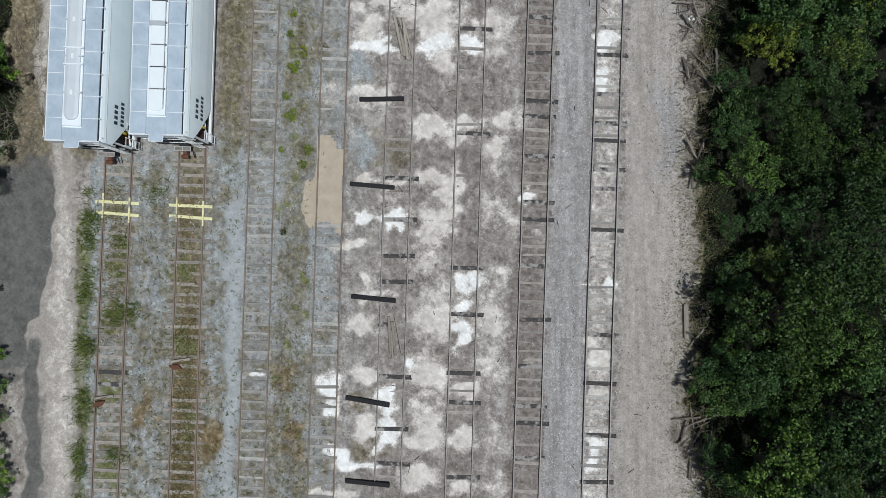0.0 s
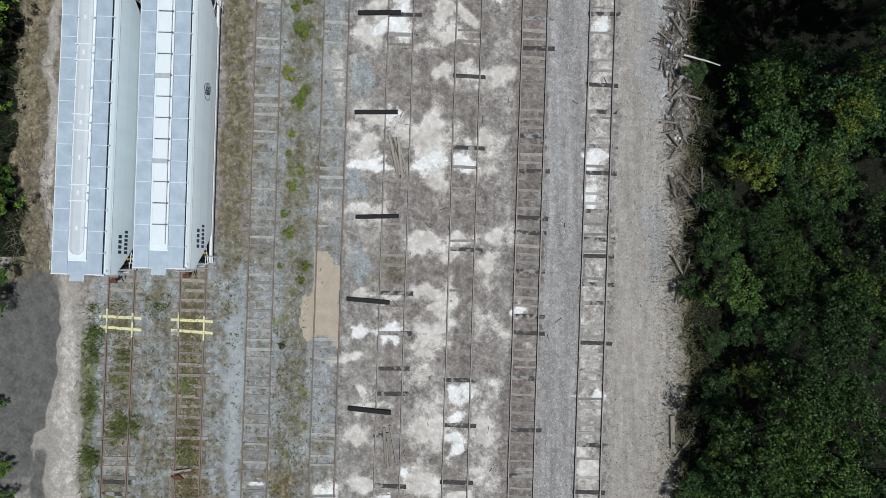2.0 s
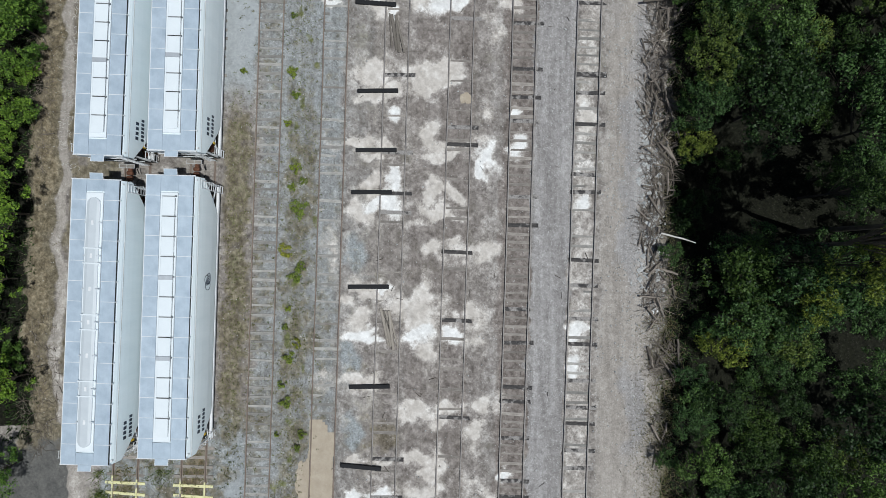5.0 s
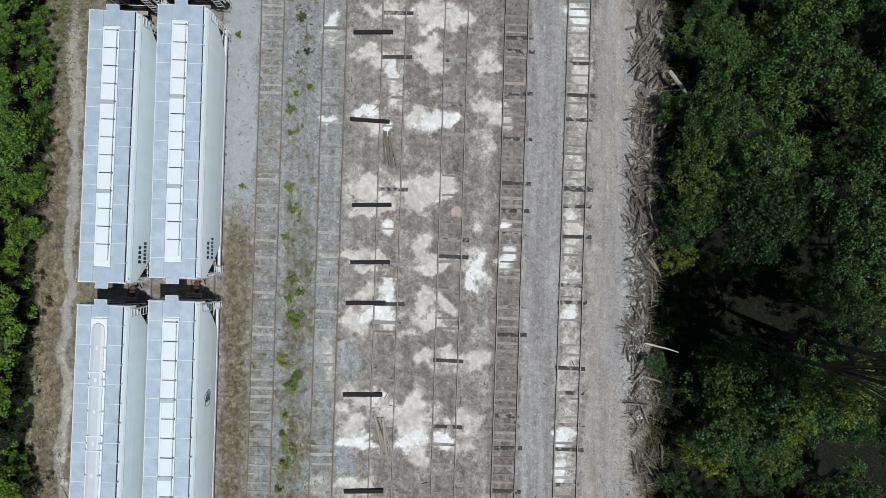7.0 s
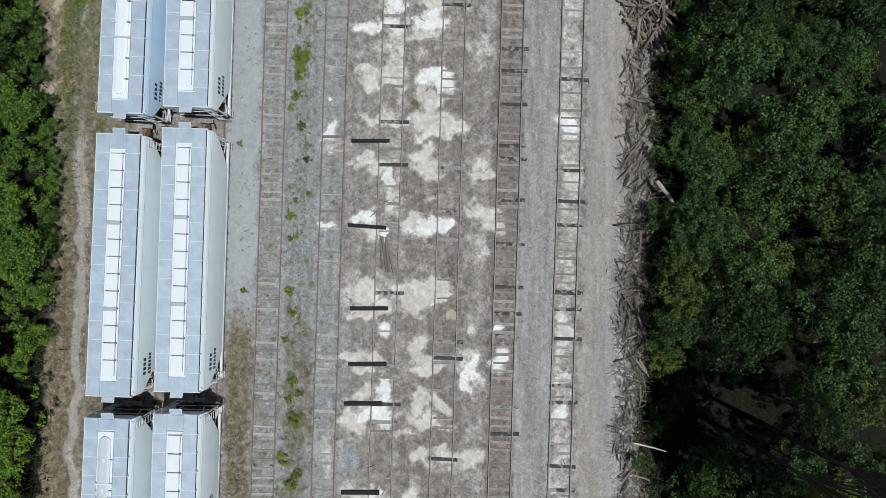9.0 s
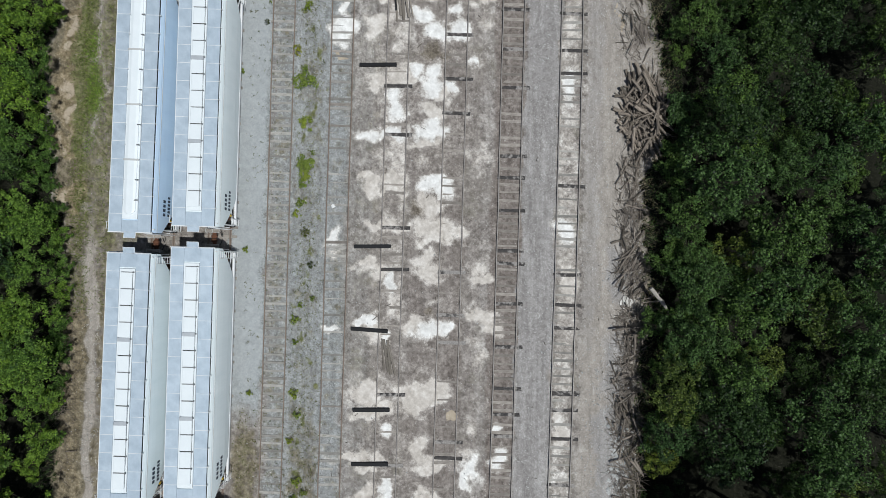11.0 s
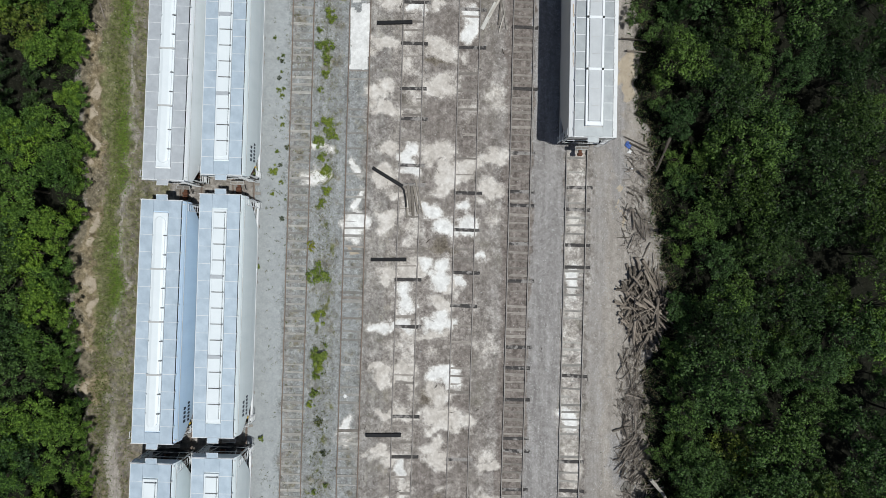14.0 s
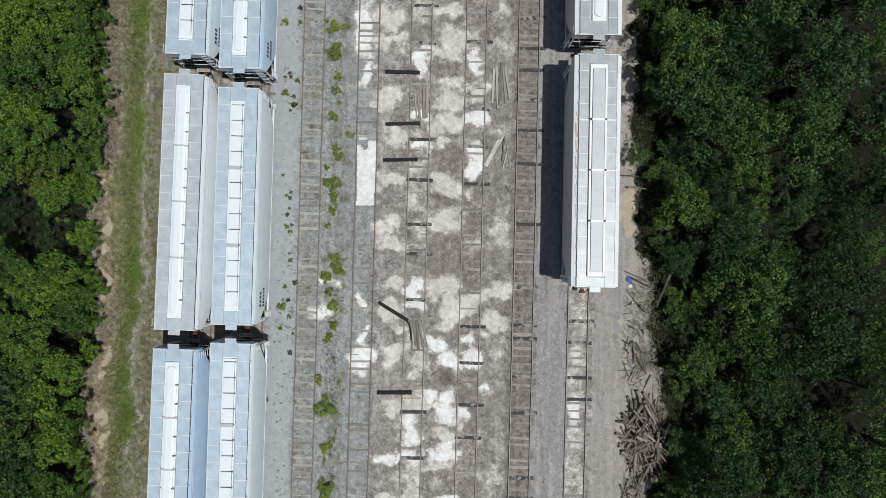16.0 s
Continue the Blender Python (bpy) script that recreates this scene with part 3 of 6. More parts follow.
pale(2.1, 56.3, 1.20, 0.56); white(1.7, 54.7, 0.88, 0.72); white(2.1, 53.3, 1.00, 0.80); white(1.1, 55.1, 0.48, 0.32)
white(3.7, 54.9, 0.80, 0.48); white(3.9, 53.5, 0.88, 0.88); pale(3.9, 57.7, 0.88, 0.80); pale(5.7, 58.5, 1.20, 0.72)
pale(5.7, 56.1, 1.20, 0.80); dusting(6.1, 54.1, 0.80, 0.80); white(4.9, 51.5, 0.24, 0.72); pale(-2.1, 53.9, 0.80, 1.00)
white(0.9, 50.5, 0.56, 0.48); white(2.1, 50.7, 0.64, 0.80); white(1.9, 49.6, 1.00, 0.80); white(3.5, 49.5, 0.60, 0.48)
pale(2.9, 48.9, 0.80, 0.40); grime(1.7, 51.9, 1.40, 0.48); pale(-1.9, 49.9, 0.88, 0.72); pale(-2.1, 49.1, 0.60, 0.40)
white(-0.5, 48.1, 0.64, 1.40); pale(2.1, 47.7, 0.88, 0.60); pale(-0.1, 50.1, 0.80, 0.60); white(-2.3, 46.3, 1.00, 0.56)
white(-0.7, 46.2, 1.20, 0.32); white(1.9, 46.5, 1.20, 0.72); white(3.1, 46.3, 0.64, 0.56); pale(1.7, 45.7, 1.60, 0.40)
white(2.5, 43.1, 1.12, 0.56); pale(-2.1, 42.9, 0.88, 0.48); pale(-0.7, 43.1, 0.80, 0.60); dusting(-0.7, 44.9, 1.20, 0.80)
dusting(5.3, 44.5, 1.00, 1.20); dusting(1.3, 44.3, 0.60, 0.60); white(11.7, 49.7, 0.72, 1.40); pale(11.5, 53.5, 0.72, 0.80)
white(-4.0, 78.1, 0.76, 2.10); white(-3.8, 74.7, 0.59, 1.05); pale(-2.1, 79.0, 1.05, 1.05); pale(-2.6, 77.1, 0.67, 0.76)
white(0.2, 75.6, 0.76, 1.18); pale(-1.5, 77.1, 1.26, 0.63); pale(2.5, 79.4, 1.05, 0.63); pale(2.7, 77.3, 1.18, 0.92)
pale(2.1, 76.2, 1.26, 0.59); dusting(1.2, 75.6, 0.63, 0.50); white(4.2, 75.6, 0.67, 1.26); dusting(3.8, 77.7, 0.63, 1.26)
dusting(6.1, 79.4, 0.92, 1.05); dusting(6.3, 76.9, 0.92, 1.05); pale(-2.1, 73.1, 1.05, 0.59); pale(-2.6, 72.6, 0.84, 0.34)
pale(2.5, 73.7, 1.05, 0.67); pale(2.1, 72.6, 1.26, 0.59); pale(2.3, 71.2, 1.26, 0.92); pale(1.2, 70.7, 0.63, 0.63)
white(4.2, 71.4, 0.84, 0.84); pale(4.2, 73.5, 0.63, 0.84); white(0.2, 71.8, 0.67, 0.50); white(-0.0, 69.4, 0.76, 0.42)
pale(-2.1, 70.3, 1.05, 0.84); pale(1.6, 69.5, 0.63, 0.50); white(4.0, 68.2, 0.67, 1.26); dusting(5.9, 70.5, 1.05, 0.84)
pale(-2.1, 66.7, 1.26, 0.50); pale(1.9, 66.7, 1.26, 0.84); pale(2.5, 65.9, 0.76, 0.34); dusting(3.7, 65.3, 0.63, 0.76)
grime(1.6, 65.7, 1.26, 0.42); pale(-2.1, 63.6, 0.92, 0.59); pale(-3.0, 63.0, 0.84, 0.50); pale(2.1, 64.0, 1.47, 0.76)
pale(1.6, 63.4, 1.05, 0.50); dusting(6.1, 63.0, 0.76, 1.26); pale(-1.7, 62.1, 1.47, 0.42); dusting(4.2, 62.1, 0.84, 0.84)

forest_e = lambda y: np.interp(y, [-14, -9, -4, 0, 4, 9, 14, 18, 22, 26, 32, 36, 40, 43, 46, 50, 54, 59, 62, 66, 70, 74, 90], [16.1, 15.2, 15.4, 16.0, 15.5, 15.9, 16.1, 15.9, 15.9, 16.2, 16.6, 16.9, 16.9, 16.9, 18.2, 18.3, 17.5, 17.2, 16.4, 16.4, 15.7, 16.2, 16.2])
forest_w = lambda y: np.interp(y, [-14, 4, 9, 12, 16, 24, 29, 32, 39, 42, 49, 52, 55, 59, 63, 66, 70, 90], [-23.6, -23.4, -22.6, -23.8, -23.0, -23.2, -22.8, -22.4, -22.7, -23.2, -23.8, -23.9, -22.9, -22.9, -23.3, -23.3, -22.5, -22.2])
trail = lambda y: np.interp(y, [-60, 3, 7, 10, 12, 13.7, 15.5, 17, 18.3, 20.2, 21.7, 23, 25, 27, 38, 42.6, 44.7, 49.3, 51.2, 54.4, 57, 60, 63, 67, 75, 140], [-21.4, -21.2, -22.0, -22.6, -22.5, -22.0, -22.1, -22.5, -22.4, -22.2, -21.7, -22.0, -21.9, -21.6, -21.6, -21.6, -21.6, -20.9, -21.2, -20.9, -20.5, -20.5, -20.4, -20.3, -20.0, -18.5])
off = lambda k, d: (lambda y: tx(k, y) + d)
# ballast strips, weedy strips and the trodden fines of the working tracks
band("gravel", off(1, -1.6), off(3, -0.6), 0.8, 0.85, -60, 6)
band("earth", off(1, -1.0), off(3, -1.2), 1.2, 0.54, -60, 6)
band("earth", off(1, -1.0), off(4, 0.8), 1.0, 0.56, -60, -3, 4)
band("gravel", off(2, 1.0), off(3, -0.6), 0.8, 0.95, -60, 7, 4)
band("gravel", off(2, 0.6), off(3, -0.6), 0.8, 1.0, 27, 140, 6)
band("wet", off(2, 0.9), off(3, -0.9), 0.7, 0.9, 27, 140, 8)
band("wet", off(2, 2.0), off(3, -0.8), 0.6, 0.66, -60, 4, 4)
band("gravel", off(3, -0.8), off(4, 0.9), 1.0, 0.66)
band("gravel", off(4, -0.9), off(5, -1.1), 1.0, 0.42)
band("earth", off(4, 0.9), off(5, -0.6), 0.8, 0.36)
band("earth", off(1, -0.6), off(1, 0.8), 0.9, 0.62, -60, 6)
band("earth", off(2, -0.9), off(2, 0.9), 0.5, 1.0, -60, 6)
band("green", off(2, -0.8), off(2, 0.8), 0.5, 0.3, -60, 6)
band("green", off(1, -0.8), off(1, 0.8), 0.5, 0.36, -60, 6)
band("rusty", off(2, -0.75), off(2, 0.8), 0.5, 0.85, -60, -3, 4)
band("rusty", off(2, -0.7), off(2, 0.7), 0.6, 0.55, -60, 6, 4)
band("rusty", off(1, -0.8), off(1, 0.8), 0.6, 0.42, -60, 5, 4)
for x, y, rx, ry in ((-13.4, -8.2, 1.2, 1.6), (-12.4, -11.0, 1.2, 1.4), (-8.3, -7.5, 0.9, 1.2), (-8.0, -11.0, 1.0, 1.6), (-16.6, -9.5, 0.7, 1.6)):
    spill("rusty", x, y, rx, ry, 0.7)
band("earth", off(2, 1.2), off(3, -0.9), 0.8, 0.72, 4, 27, 5)
band("earth", off(3, 0.8), off(4, -0.8), 0.9, 0.58, -60, 30, 8)
band("earth", off(3, 0.8), off(4, -0.8), 0.9, 0.4, 26, 140, 8)
band("earth", off(2, 1.6), off(4, 0.6), 0.9, 0.5, 3, 18, 5)
band("earth", off(3, -0.7), off(3, 0.7), 0.6, 0.46)
band("earth", off(4, -0.7), off(4, 0.9), 0.6, 0.4)
band("green", off(2, 1.4), off(3, -0.9), 0.8, 0.42, 4, 27, 5)
band("green", off(3, 1.1), off(4, -1.2), 1.0, 0.33)
band("dark", off(5, 0.8), off(6, 0.75), 0.9, 0.55)
band("dark", off(6, -0.7), off(6, 1.0), 0.5, 0.6)
band("dark", off(6, 0.9), off(7, -1.4), 0.5, 0.42)
band("dark", off(7, -1.3), off(7, 1.0), 0.4, 0.85)
band("dark", off(5, -0.7), off(5, 0.7), 0.4, 0.5)
band("track", off(6, 1.3), off(7, -1.0), 0.8, 0.34)
band("pale", off(8, -0.68), off(8, 0.68), 0.2, 0.54)
band("earth", lambda y: forest_e(y) - 1.4, lambda y: forest_e(y) + 1.6, 0.7, 0.95, -60, 13, 3)
band("green", lambda y: forest_e(y) - 1.2, lambda y: forest_e(y) + 1.2, 0.7, 0.55, -60, 13, 3)
band("stony", off(7, 0.8), off(8, -0.75), 0.4, 0.95)
band("stony", off(8, 0.8), off(8, 1.6), 0.8, 0.4)
band("stony", off(8, 0.8), off(8, 2.6), 0.9, 0.5, 30, 140, 6)
band("stony", off(6, 1.6), off(7, -0.9), 0.9, 0.4)
band("track", off(8, 1.0), forest_e, 0.8, 0.74)
band("pale", off(8, 0.7), off(8, 1.7), 0.7, 0.3, 14, 42, 6)
for y, rx, ry in ((7.0, 0.8, 3.0), (18.5, 1.0, 4.0), (24.0, 1.0, 4.0), (30.0, 0.9, 3.0), (36.5, 0.8, 2.4), (60.0, 0.8, 6.0)):
    spill("stony", float(forest_e(y)) - 2.0, y, rx, ry, 0.85)
band("gravel", lambda y: forest_e(y) - 1.8, lambda y: forest_e(y) - 0.5, 0.8, 0.36, -60, 30)
band("gravel", lambda y: forest_e(y) - 2.1, lambda y: forest_e(y) - 1.6, 0.4, 0.75, -60, 13)
band("green", lambda y: forest_e(y) - 2.0, lambda y: forest_e(y) - 0.5, 0.7, 0.38, -60, 13)
band("dark", off(8, 0.8), off(8, 2.4), 0.8, 0.2, -60, 14)
# the service road on the west: old tarmac, then a sandy trail through dead brush and grass
band("tar", lambda y: -40 + 0 * y, lambda y: np.interp(y, [-8, -5.2, -4, -1.5, 1.4, 3.7, 6], [-23.0, -23.3, -22.4, -22.0, -21.6, -21.5, -22.2]), 0.5, 1.0, -7.5, 4.8, 2.0, 0.5)
band("tar", lambda y: trail(y) - 2.1, lambda y: trail(y) - 1.1, 0.6, 0.75, -60, -5, 3)
band("green", lambda y: -60 + 0 * y, lambda y: trail(y) - 3.6, 0.7, 0.5, -60, -7, 3)
band("track", lambda y: np.interp(y, [-16, -12, -8.5, -7, -5.2, -3.8, -1.5, 1.4, 3.7, 6], [-22.2, -22.1, -22.0, -23.2, -23.4, -22.4, -22.1, -21.7, -21.5, -21.9]), lambda y: np.interp(y, [-16, 2, 6, 9], [-20.4, -20.3, -20.5, -21.4]), 0.5, 1.0, -60, 8, 3.0, 0.45)
band("pale", lambda y: np.interp(y, [-16, -8.5, -3.8, 1.4, 6], [-21.9, -21.9, -22.0, -21.4, -21.5]), lambda y: np.interp(y, [-16, 2, 6], [-20.5, -20.5, -21.0]), 0.6, 0.52, -60, 4, 3.0, 0.6)
band("pale", lambda y: trail(y) - 0.25, lambda y: trail(y) + 0.35, 0.4, 0.44, 4, 19, 3.0, 0.8)
band("track", lambda y: trail(y) - 0.26, lambda y: trail(y) + 0.3, 0.3, 1.0, 5, 30, 4.0, 0.35)
band("track", lambda y: trail(y) - 0.5, lambda y: trail(y) + 0.35, 0.4, 0.78, 28, 40, 6)
band("track", lambda y: trail(y) - 0.16, lambda y: trail(y) + 0.2, 0.4, 0.72, 44, 140, 6, 0.9)
band("track", lambda y: trail(y) - 1.45, lambda y: trail(y) - 1.2, 0.4, 0.38, 44, 140, 6, 0.35)
band("earth", lambda y: forest_w(y) - 1.0, off(1, -1.5), 0.8, 0.6, 30, 140)
band("earth", lambda y: forest_w(y) - 0.9, lambda y: trail(y) - 0.5, 0.8, 0.9, 38, 140, 6)
band("straw", lambda y: forest_w(y) - 0.6, lambda y: trail(y) - 0.9, 0.9, 0.36, 34, 140, 6)
band("green", lambda y: trail(y) - 0.8, lambda y: trail(y) - 0.1, 0.6, 0.6, 46, 140, 6)
band("straw", lambda y: forest_w(y) - 1.2, lambda y: trail(y) - 0.3, 0.9, 0.5, 5, 36, 4)
band("earth", lambda y: forest_w(y) - 1.6, lambda y: trail(y) - 0.2, 0.7, 1.0, 4, 34)
band("earth", lambda y: trail(y) + 0.2, off(1, -1.3), 0.6, 0.68, 4, 34)
band("green", lambda y: trail(y) - 1.5, off(1, -1.4), 0.9, 0.5, 36, 140, 6)
band("green", lambda y: forest_w(y) + 0.4, lambda y: trail(y) - 0.2, 0.8, 0.62, 40, 140, 8)
for x, y, s in ((-23.2, 66.5, 0.8), (-22.9, 63.5, 1.2), (-23.2, 61.5, 1.0), (-23.2, 59.6, 0.9), (-23.4, 58.0, 0.6), (-23.0, 53.9, 1.0), (-23.4, 52.1, 0.9), (-23.6, 49.3, 1.1), (-23.3, 47.6, 0.8), (-23.5, 45.2, 0.7), (-23.2, 41.5, 0.8)):
    spill("sand", x, y, 0.62 * s, 1.2 * s, 0.56)
    spill("straw", x + 0.2, y, 0.9 * s, 1.7 * s, 0.9)
band("green", lambda y: trail(y) + 0.7, off(1, -1.0), 0.5, 0.58, -60, 3)
for x, y, rx, ry in ((-22.6, -5.5, 0.5, 4), (-22.9, -9.5, 0.35, 3), (-22.0, -11.5, 0.7, 0.9), (-23.0, -13.5, 0.6, 1.6)):
    spill("track", x, y, rx, ry, 0.8)
for x, y, rx, ry in ((2.6, 9.6, 0.6, 0.5), (3.2, 34.4, 0.7, 0.5), (1.0, 34.2, 0.7, 0.4), (1.3, 40.6, 0.6, 0.9), (2.5, 5.0, 0.8, 2.4), (2.2, -0.5, 0.7, 2.2), (1.0, 8.8, 0.9, 1.0), (0.3, 2.5, 0.8, 1.0), (-0.4, 13.0, 0.6, 1.2), (3.4, 20.8, 0.6, 1.6)):
    spill("stain_shade", x, y, rx * 0.9, ry * 0.9, 0.42)
for x, y, rx, ry in ((-14.2, -5.0, 0.9, 0.8), (-14.0, -9.5, 0.8, 2.0), (-13.6, -12.0, 1.2, 1.4), (-12.6, -11.5, 0.7, 1.6)):
    spill("earth", x, y, rx, ry, 1.0)
for x, y, rx, ry in ((-18.0, -1.0, 0.9, 1.6), (-17.6, -4.2, 1.3, 0.8), (-18.2, -13.0, 0.9, 2.0), (-14.3, -1.5, 0.8, 1.5), (-14.2, -6.0, 0.9, 1.2), (-14.0, -10.5, 0.7, 1.8), (-18.2, -8.6, 0.8, 1.0)):
    spill("green", x, y, rx, ry, 0.72)
for yy in np.arange(-17, 82, 1.9):
    spill("green", float(tx(3, yy)) + 2.1 + 0.7 * math.sin(yy * 2.7), yy, 0.3, 0.4, 0.75)
sand(15.6, 64.6, 0.6, 1.9)
# dark gap beside the sand: tree shade painted with the litter colour
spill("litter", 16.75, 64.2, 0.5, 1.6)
spill("sand", 15.2, 54.6, 0.13, 1.8, 0.9)
for x, y, rx, ry in ((14.0, 1.3, 0.8, 1.4), (13.6, 3.0, 0.6, 0.9), (13.9, 7.8, 0.4, 2.0), (14.2, -8.5, 0.5, 2.0), (14.4, 54.5, 0.4, 2.0)):
    spill("green", x, y, rx, ry, 0.85)
# working dirt along the tracks 5 to 8: uneven brightness
blotch = lattice(X, Y, 2.6, 11) * 0.4 + lattice(X, Y, 1.1, 12) * 0.35 + lattice(X, Y, 0.5, 13) * 0.25
strip = (X > tx(4, Y) + 0.9) & (X < tx(7, Y) - 0.9)
blotch_n = blotch + 0.07 * np.clip((Y - 40) / 10, 0, 1)
cover["pale"] = np.where(strip, np.maximum(cover["pale"], np.clip((blotch_n - 0.44) * 1.7, 0, 0.40) * np.where(X < tx(6, Y) + 0.8, 1.0, 0.95)), cover["pale"])
# bare earth under the wood piles, with their shade painted over it
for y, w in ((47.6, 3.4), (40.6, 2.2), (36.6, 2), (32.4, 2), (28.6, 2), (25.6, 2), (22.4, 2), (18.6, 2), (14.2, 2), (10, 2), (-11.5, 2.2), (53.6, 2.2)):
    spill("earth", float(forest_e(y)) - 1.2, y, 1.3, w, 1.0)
    spill("stain_shade", float(forest_e(y)) - 0.9, y, 0.9, w * 0.8, 0.6)
spill("stain_shade", 16.9, 47.6, 1.5, 3.0, 0.95)
inner5 = (np.abs(X - tx(5, Y)) < 0.75) & (Y > 26)
cover["pale"] = np.where(inner5, np.maximum(cover["pale"], np.clip((lattice(X, Y, 1.8, 31) * 0.6 + lattice(X, Y, 0.6, 32) * 0.4 - 0.25) * 1.5, 0, 0.62)), cover["pale"])
inner8 = np.abs(X - tx(8, Y)) < 0.7
for k, c, y0, y1 in ((4, "sand", 1.1, 6.0), (4, "white", 64.9, 69.6)):
    cover[c] = np.where((X - tx(k, Y) > (-0.72 if c == "white" else np.where(WY < 4.1, -1.45, -0.85))) & (X - tx(k, Y) < 0.72) & (WY > y0) & (WY < y1), 1.0, cover[c])
cover["white"] = np.where(inner8, np.maximum(cover["white"], np.clip((blotch - 0.45) * 3.0, 0, 0.46)), cover["white"])
# litter and painted shade cover the ground under both woods
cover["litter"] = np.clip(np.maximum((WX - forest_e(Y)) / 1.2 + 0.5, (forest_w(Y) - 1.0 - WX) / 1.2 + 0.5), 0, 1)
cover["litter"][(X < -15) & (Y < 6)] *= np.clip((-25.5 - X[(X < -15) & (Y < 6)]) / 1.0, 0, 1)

Z = (lattice(X + 0.6 * Y, Y - 0.6 * X, 0.9, 21) - 0.5) * 0.02 + (lattice(X, Y, 3.0, 22) - 0.5) * 0.05
for k in range(1, 9):
    near = np.clip(1.6 - np.abs(X - tx(k, Y)), 0, 1)
    Z *= 1 - 0.55 * near
Z -= 0.012


def wood_drop(x, y):
    """How far the bank under the eastern woods lies below the yard, with a hollow added to darken the gap."""
    fall = np.clip((x - forest_e(y) - 0.9) * 0.42, 0, 2.2)
    hollow = np.clip(1.35 - np.sqrt(((x - 20.4) / 5.2) ** 2 + ((y - 20.8) / 4.2) ** 2), 0, 0.6) / 0.6
    return -(fall + 2.2 * hollow * np.clip((x - forest_e(y)) * 0.6, 0, 1))


Z += wood_drop(X, Y)
nx, ny = X.shape
verts = np.stack([X, Y, Z], -1).reshape(-1, 3)
ii = np.arange(nx * ny).reshape(nx, ny)
quads = np.stack([ii[:-1, :-1], ii[1:, :-1], ii[1:, 1:], ii[:-1, 1:]], -1).reshape(-1, 4)
gm = bpy.data.meshes.new("ground")
gm.vertices.add(len(verts))
gm.vertices.foreach_set("co", verts.astype(np.float32).ravel())
gm.loops.add(quads.size)
gm.loops.foreach_set("vertex_index", quads.astype(np.int32).ravel())
gm.polygons.add(len(quads))
gm.polygons.foreach_set("loop_start", np.arange(0, quads.size, 4, dtype=np.int32))
gm.polygons.foreach_set("loop_total", np.full(len(quads), 4, dtype=np.int32))
gm.update(calc_edges=True)
gm.polygons.foreach_set("use_smooth", [True] * len(quads))
for name, keys in (("cover_a", ("pale", "white", "dark", "sand")), ("cover_b", ("gravel", "earth", "tar", "green")), ("cover_c", ("litter", "track", "wet", "stain_shade")), ("cover_d", ("stony", "rusty", "straw", "straw"))):
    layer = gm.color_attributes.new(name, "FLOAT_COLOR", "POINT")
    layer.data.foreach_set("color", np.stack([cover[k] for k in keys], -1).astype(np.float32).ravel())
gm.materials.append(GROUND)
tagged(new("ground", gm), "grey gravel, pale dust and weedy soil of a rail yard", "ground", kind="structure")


# ---- tracks ----
RAIL_BASE = {1: 0.0, 2: 0.0, 3: -0.05, 4: -0.07, 5: -0.085, 6: -0.085, 7: -0.05, 8: -0.05}


def rail_mesh(k, side, y0, y1):
    prof = [(-0.07, 0.0), (-0.07, 0.018), (-0.012, 0.03), (-0.012, 0.12), (-0.036, 0.128), (-0.036, 0.158), (-0.028, 0.168), (0.028, 0.168), (0.036, 0.158), (0.036, 0.128), (0.012, 0.12), (0.012, 0.03), (0.07, 0.018), (0.07, 0.0)]
    ys = np.linspace(y0, y1, int((y1 - y0) / 1.5) + 2)
    vs, fs, n = [], [], len(prof)
    wob = random.Random(k * 10 + side)
    for y in ys:
        cx = float(tx(k, y)) + side * 0.7525 + wob.uniform(-0.012, 0.012)
        vs += [(cx + px, y, pz + RAIL_BASE[k]) for px, pz in prof]
    for i in range(len(ys) - 1):
        fs += [(i * n + j, i * n + (j + 1) % n, (i + 1) * n + (j + 1) % n, (i + 1) * n + j) for j in range(n)]
    fs += [tuple(range(n))[::-1], tuple(range((len(ys) - 1) * n, len(ys) * n))]
    return vs, fs


def tie_mesh(name, material, l=2.6, w=0.22, h=0.17, seed=0):
    r = random.Random(seed)
    bm = bmesh.new()
    box(bm, -l / 2, l / 2, -w / 2, w / 2, -h, 0.0, 0.012)
    for v in bm.verts:
        v.co += Vector((r.uniform(-0.03, 0.03), r.uniform(-0.012, 0.012), r.uniform(-0.006, 0.006)))
    return mesh_of(bm, name, material)


LONG_TIES = [tie_mesh("tie", TIE_BROWN, l=2.4, w=0.2, seed=i) for i in range(4)]
OLD_TIES = [tie_mesh("tie", TIE_OLD, l=1.38 + 0.12 * i, w=0.14 + 0.02 * i, seed=i) for i in range(4)]
BROWN_TIES = [tie_mesh("tie", TIE_BROWN, l=1.38 + 0.05 * i, w=0.13 + 0.025 * i, seed=i + 4) for i in range(4)]
DARK_TIES = [tie_mesh("tie", TIE_DARK, l=1.95, w=0.24, seed=i + 8) for i in range(3)]
YELLOW_TIE = tie_mesh("tie", YELLOW, l=2.45, w=0.17, seed=20)
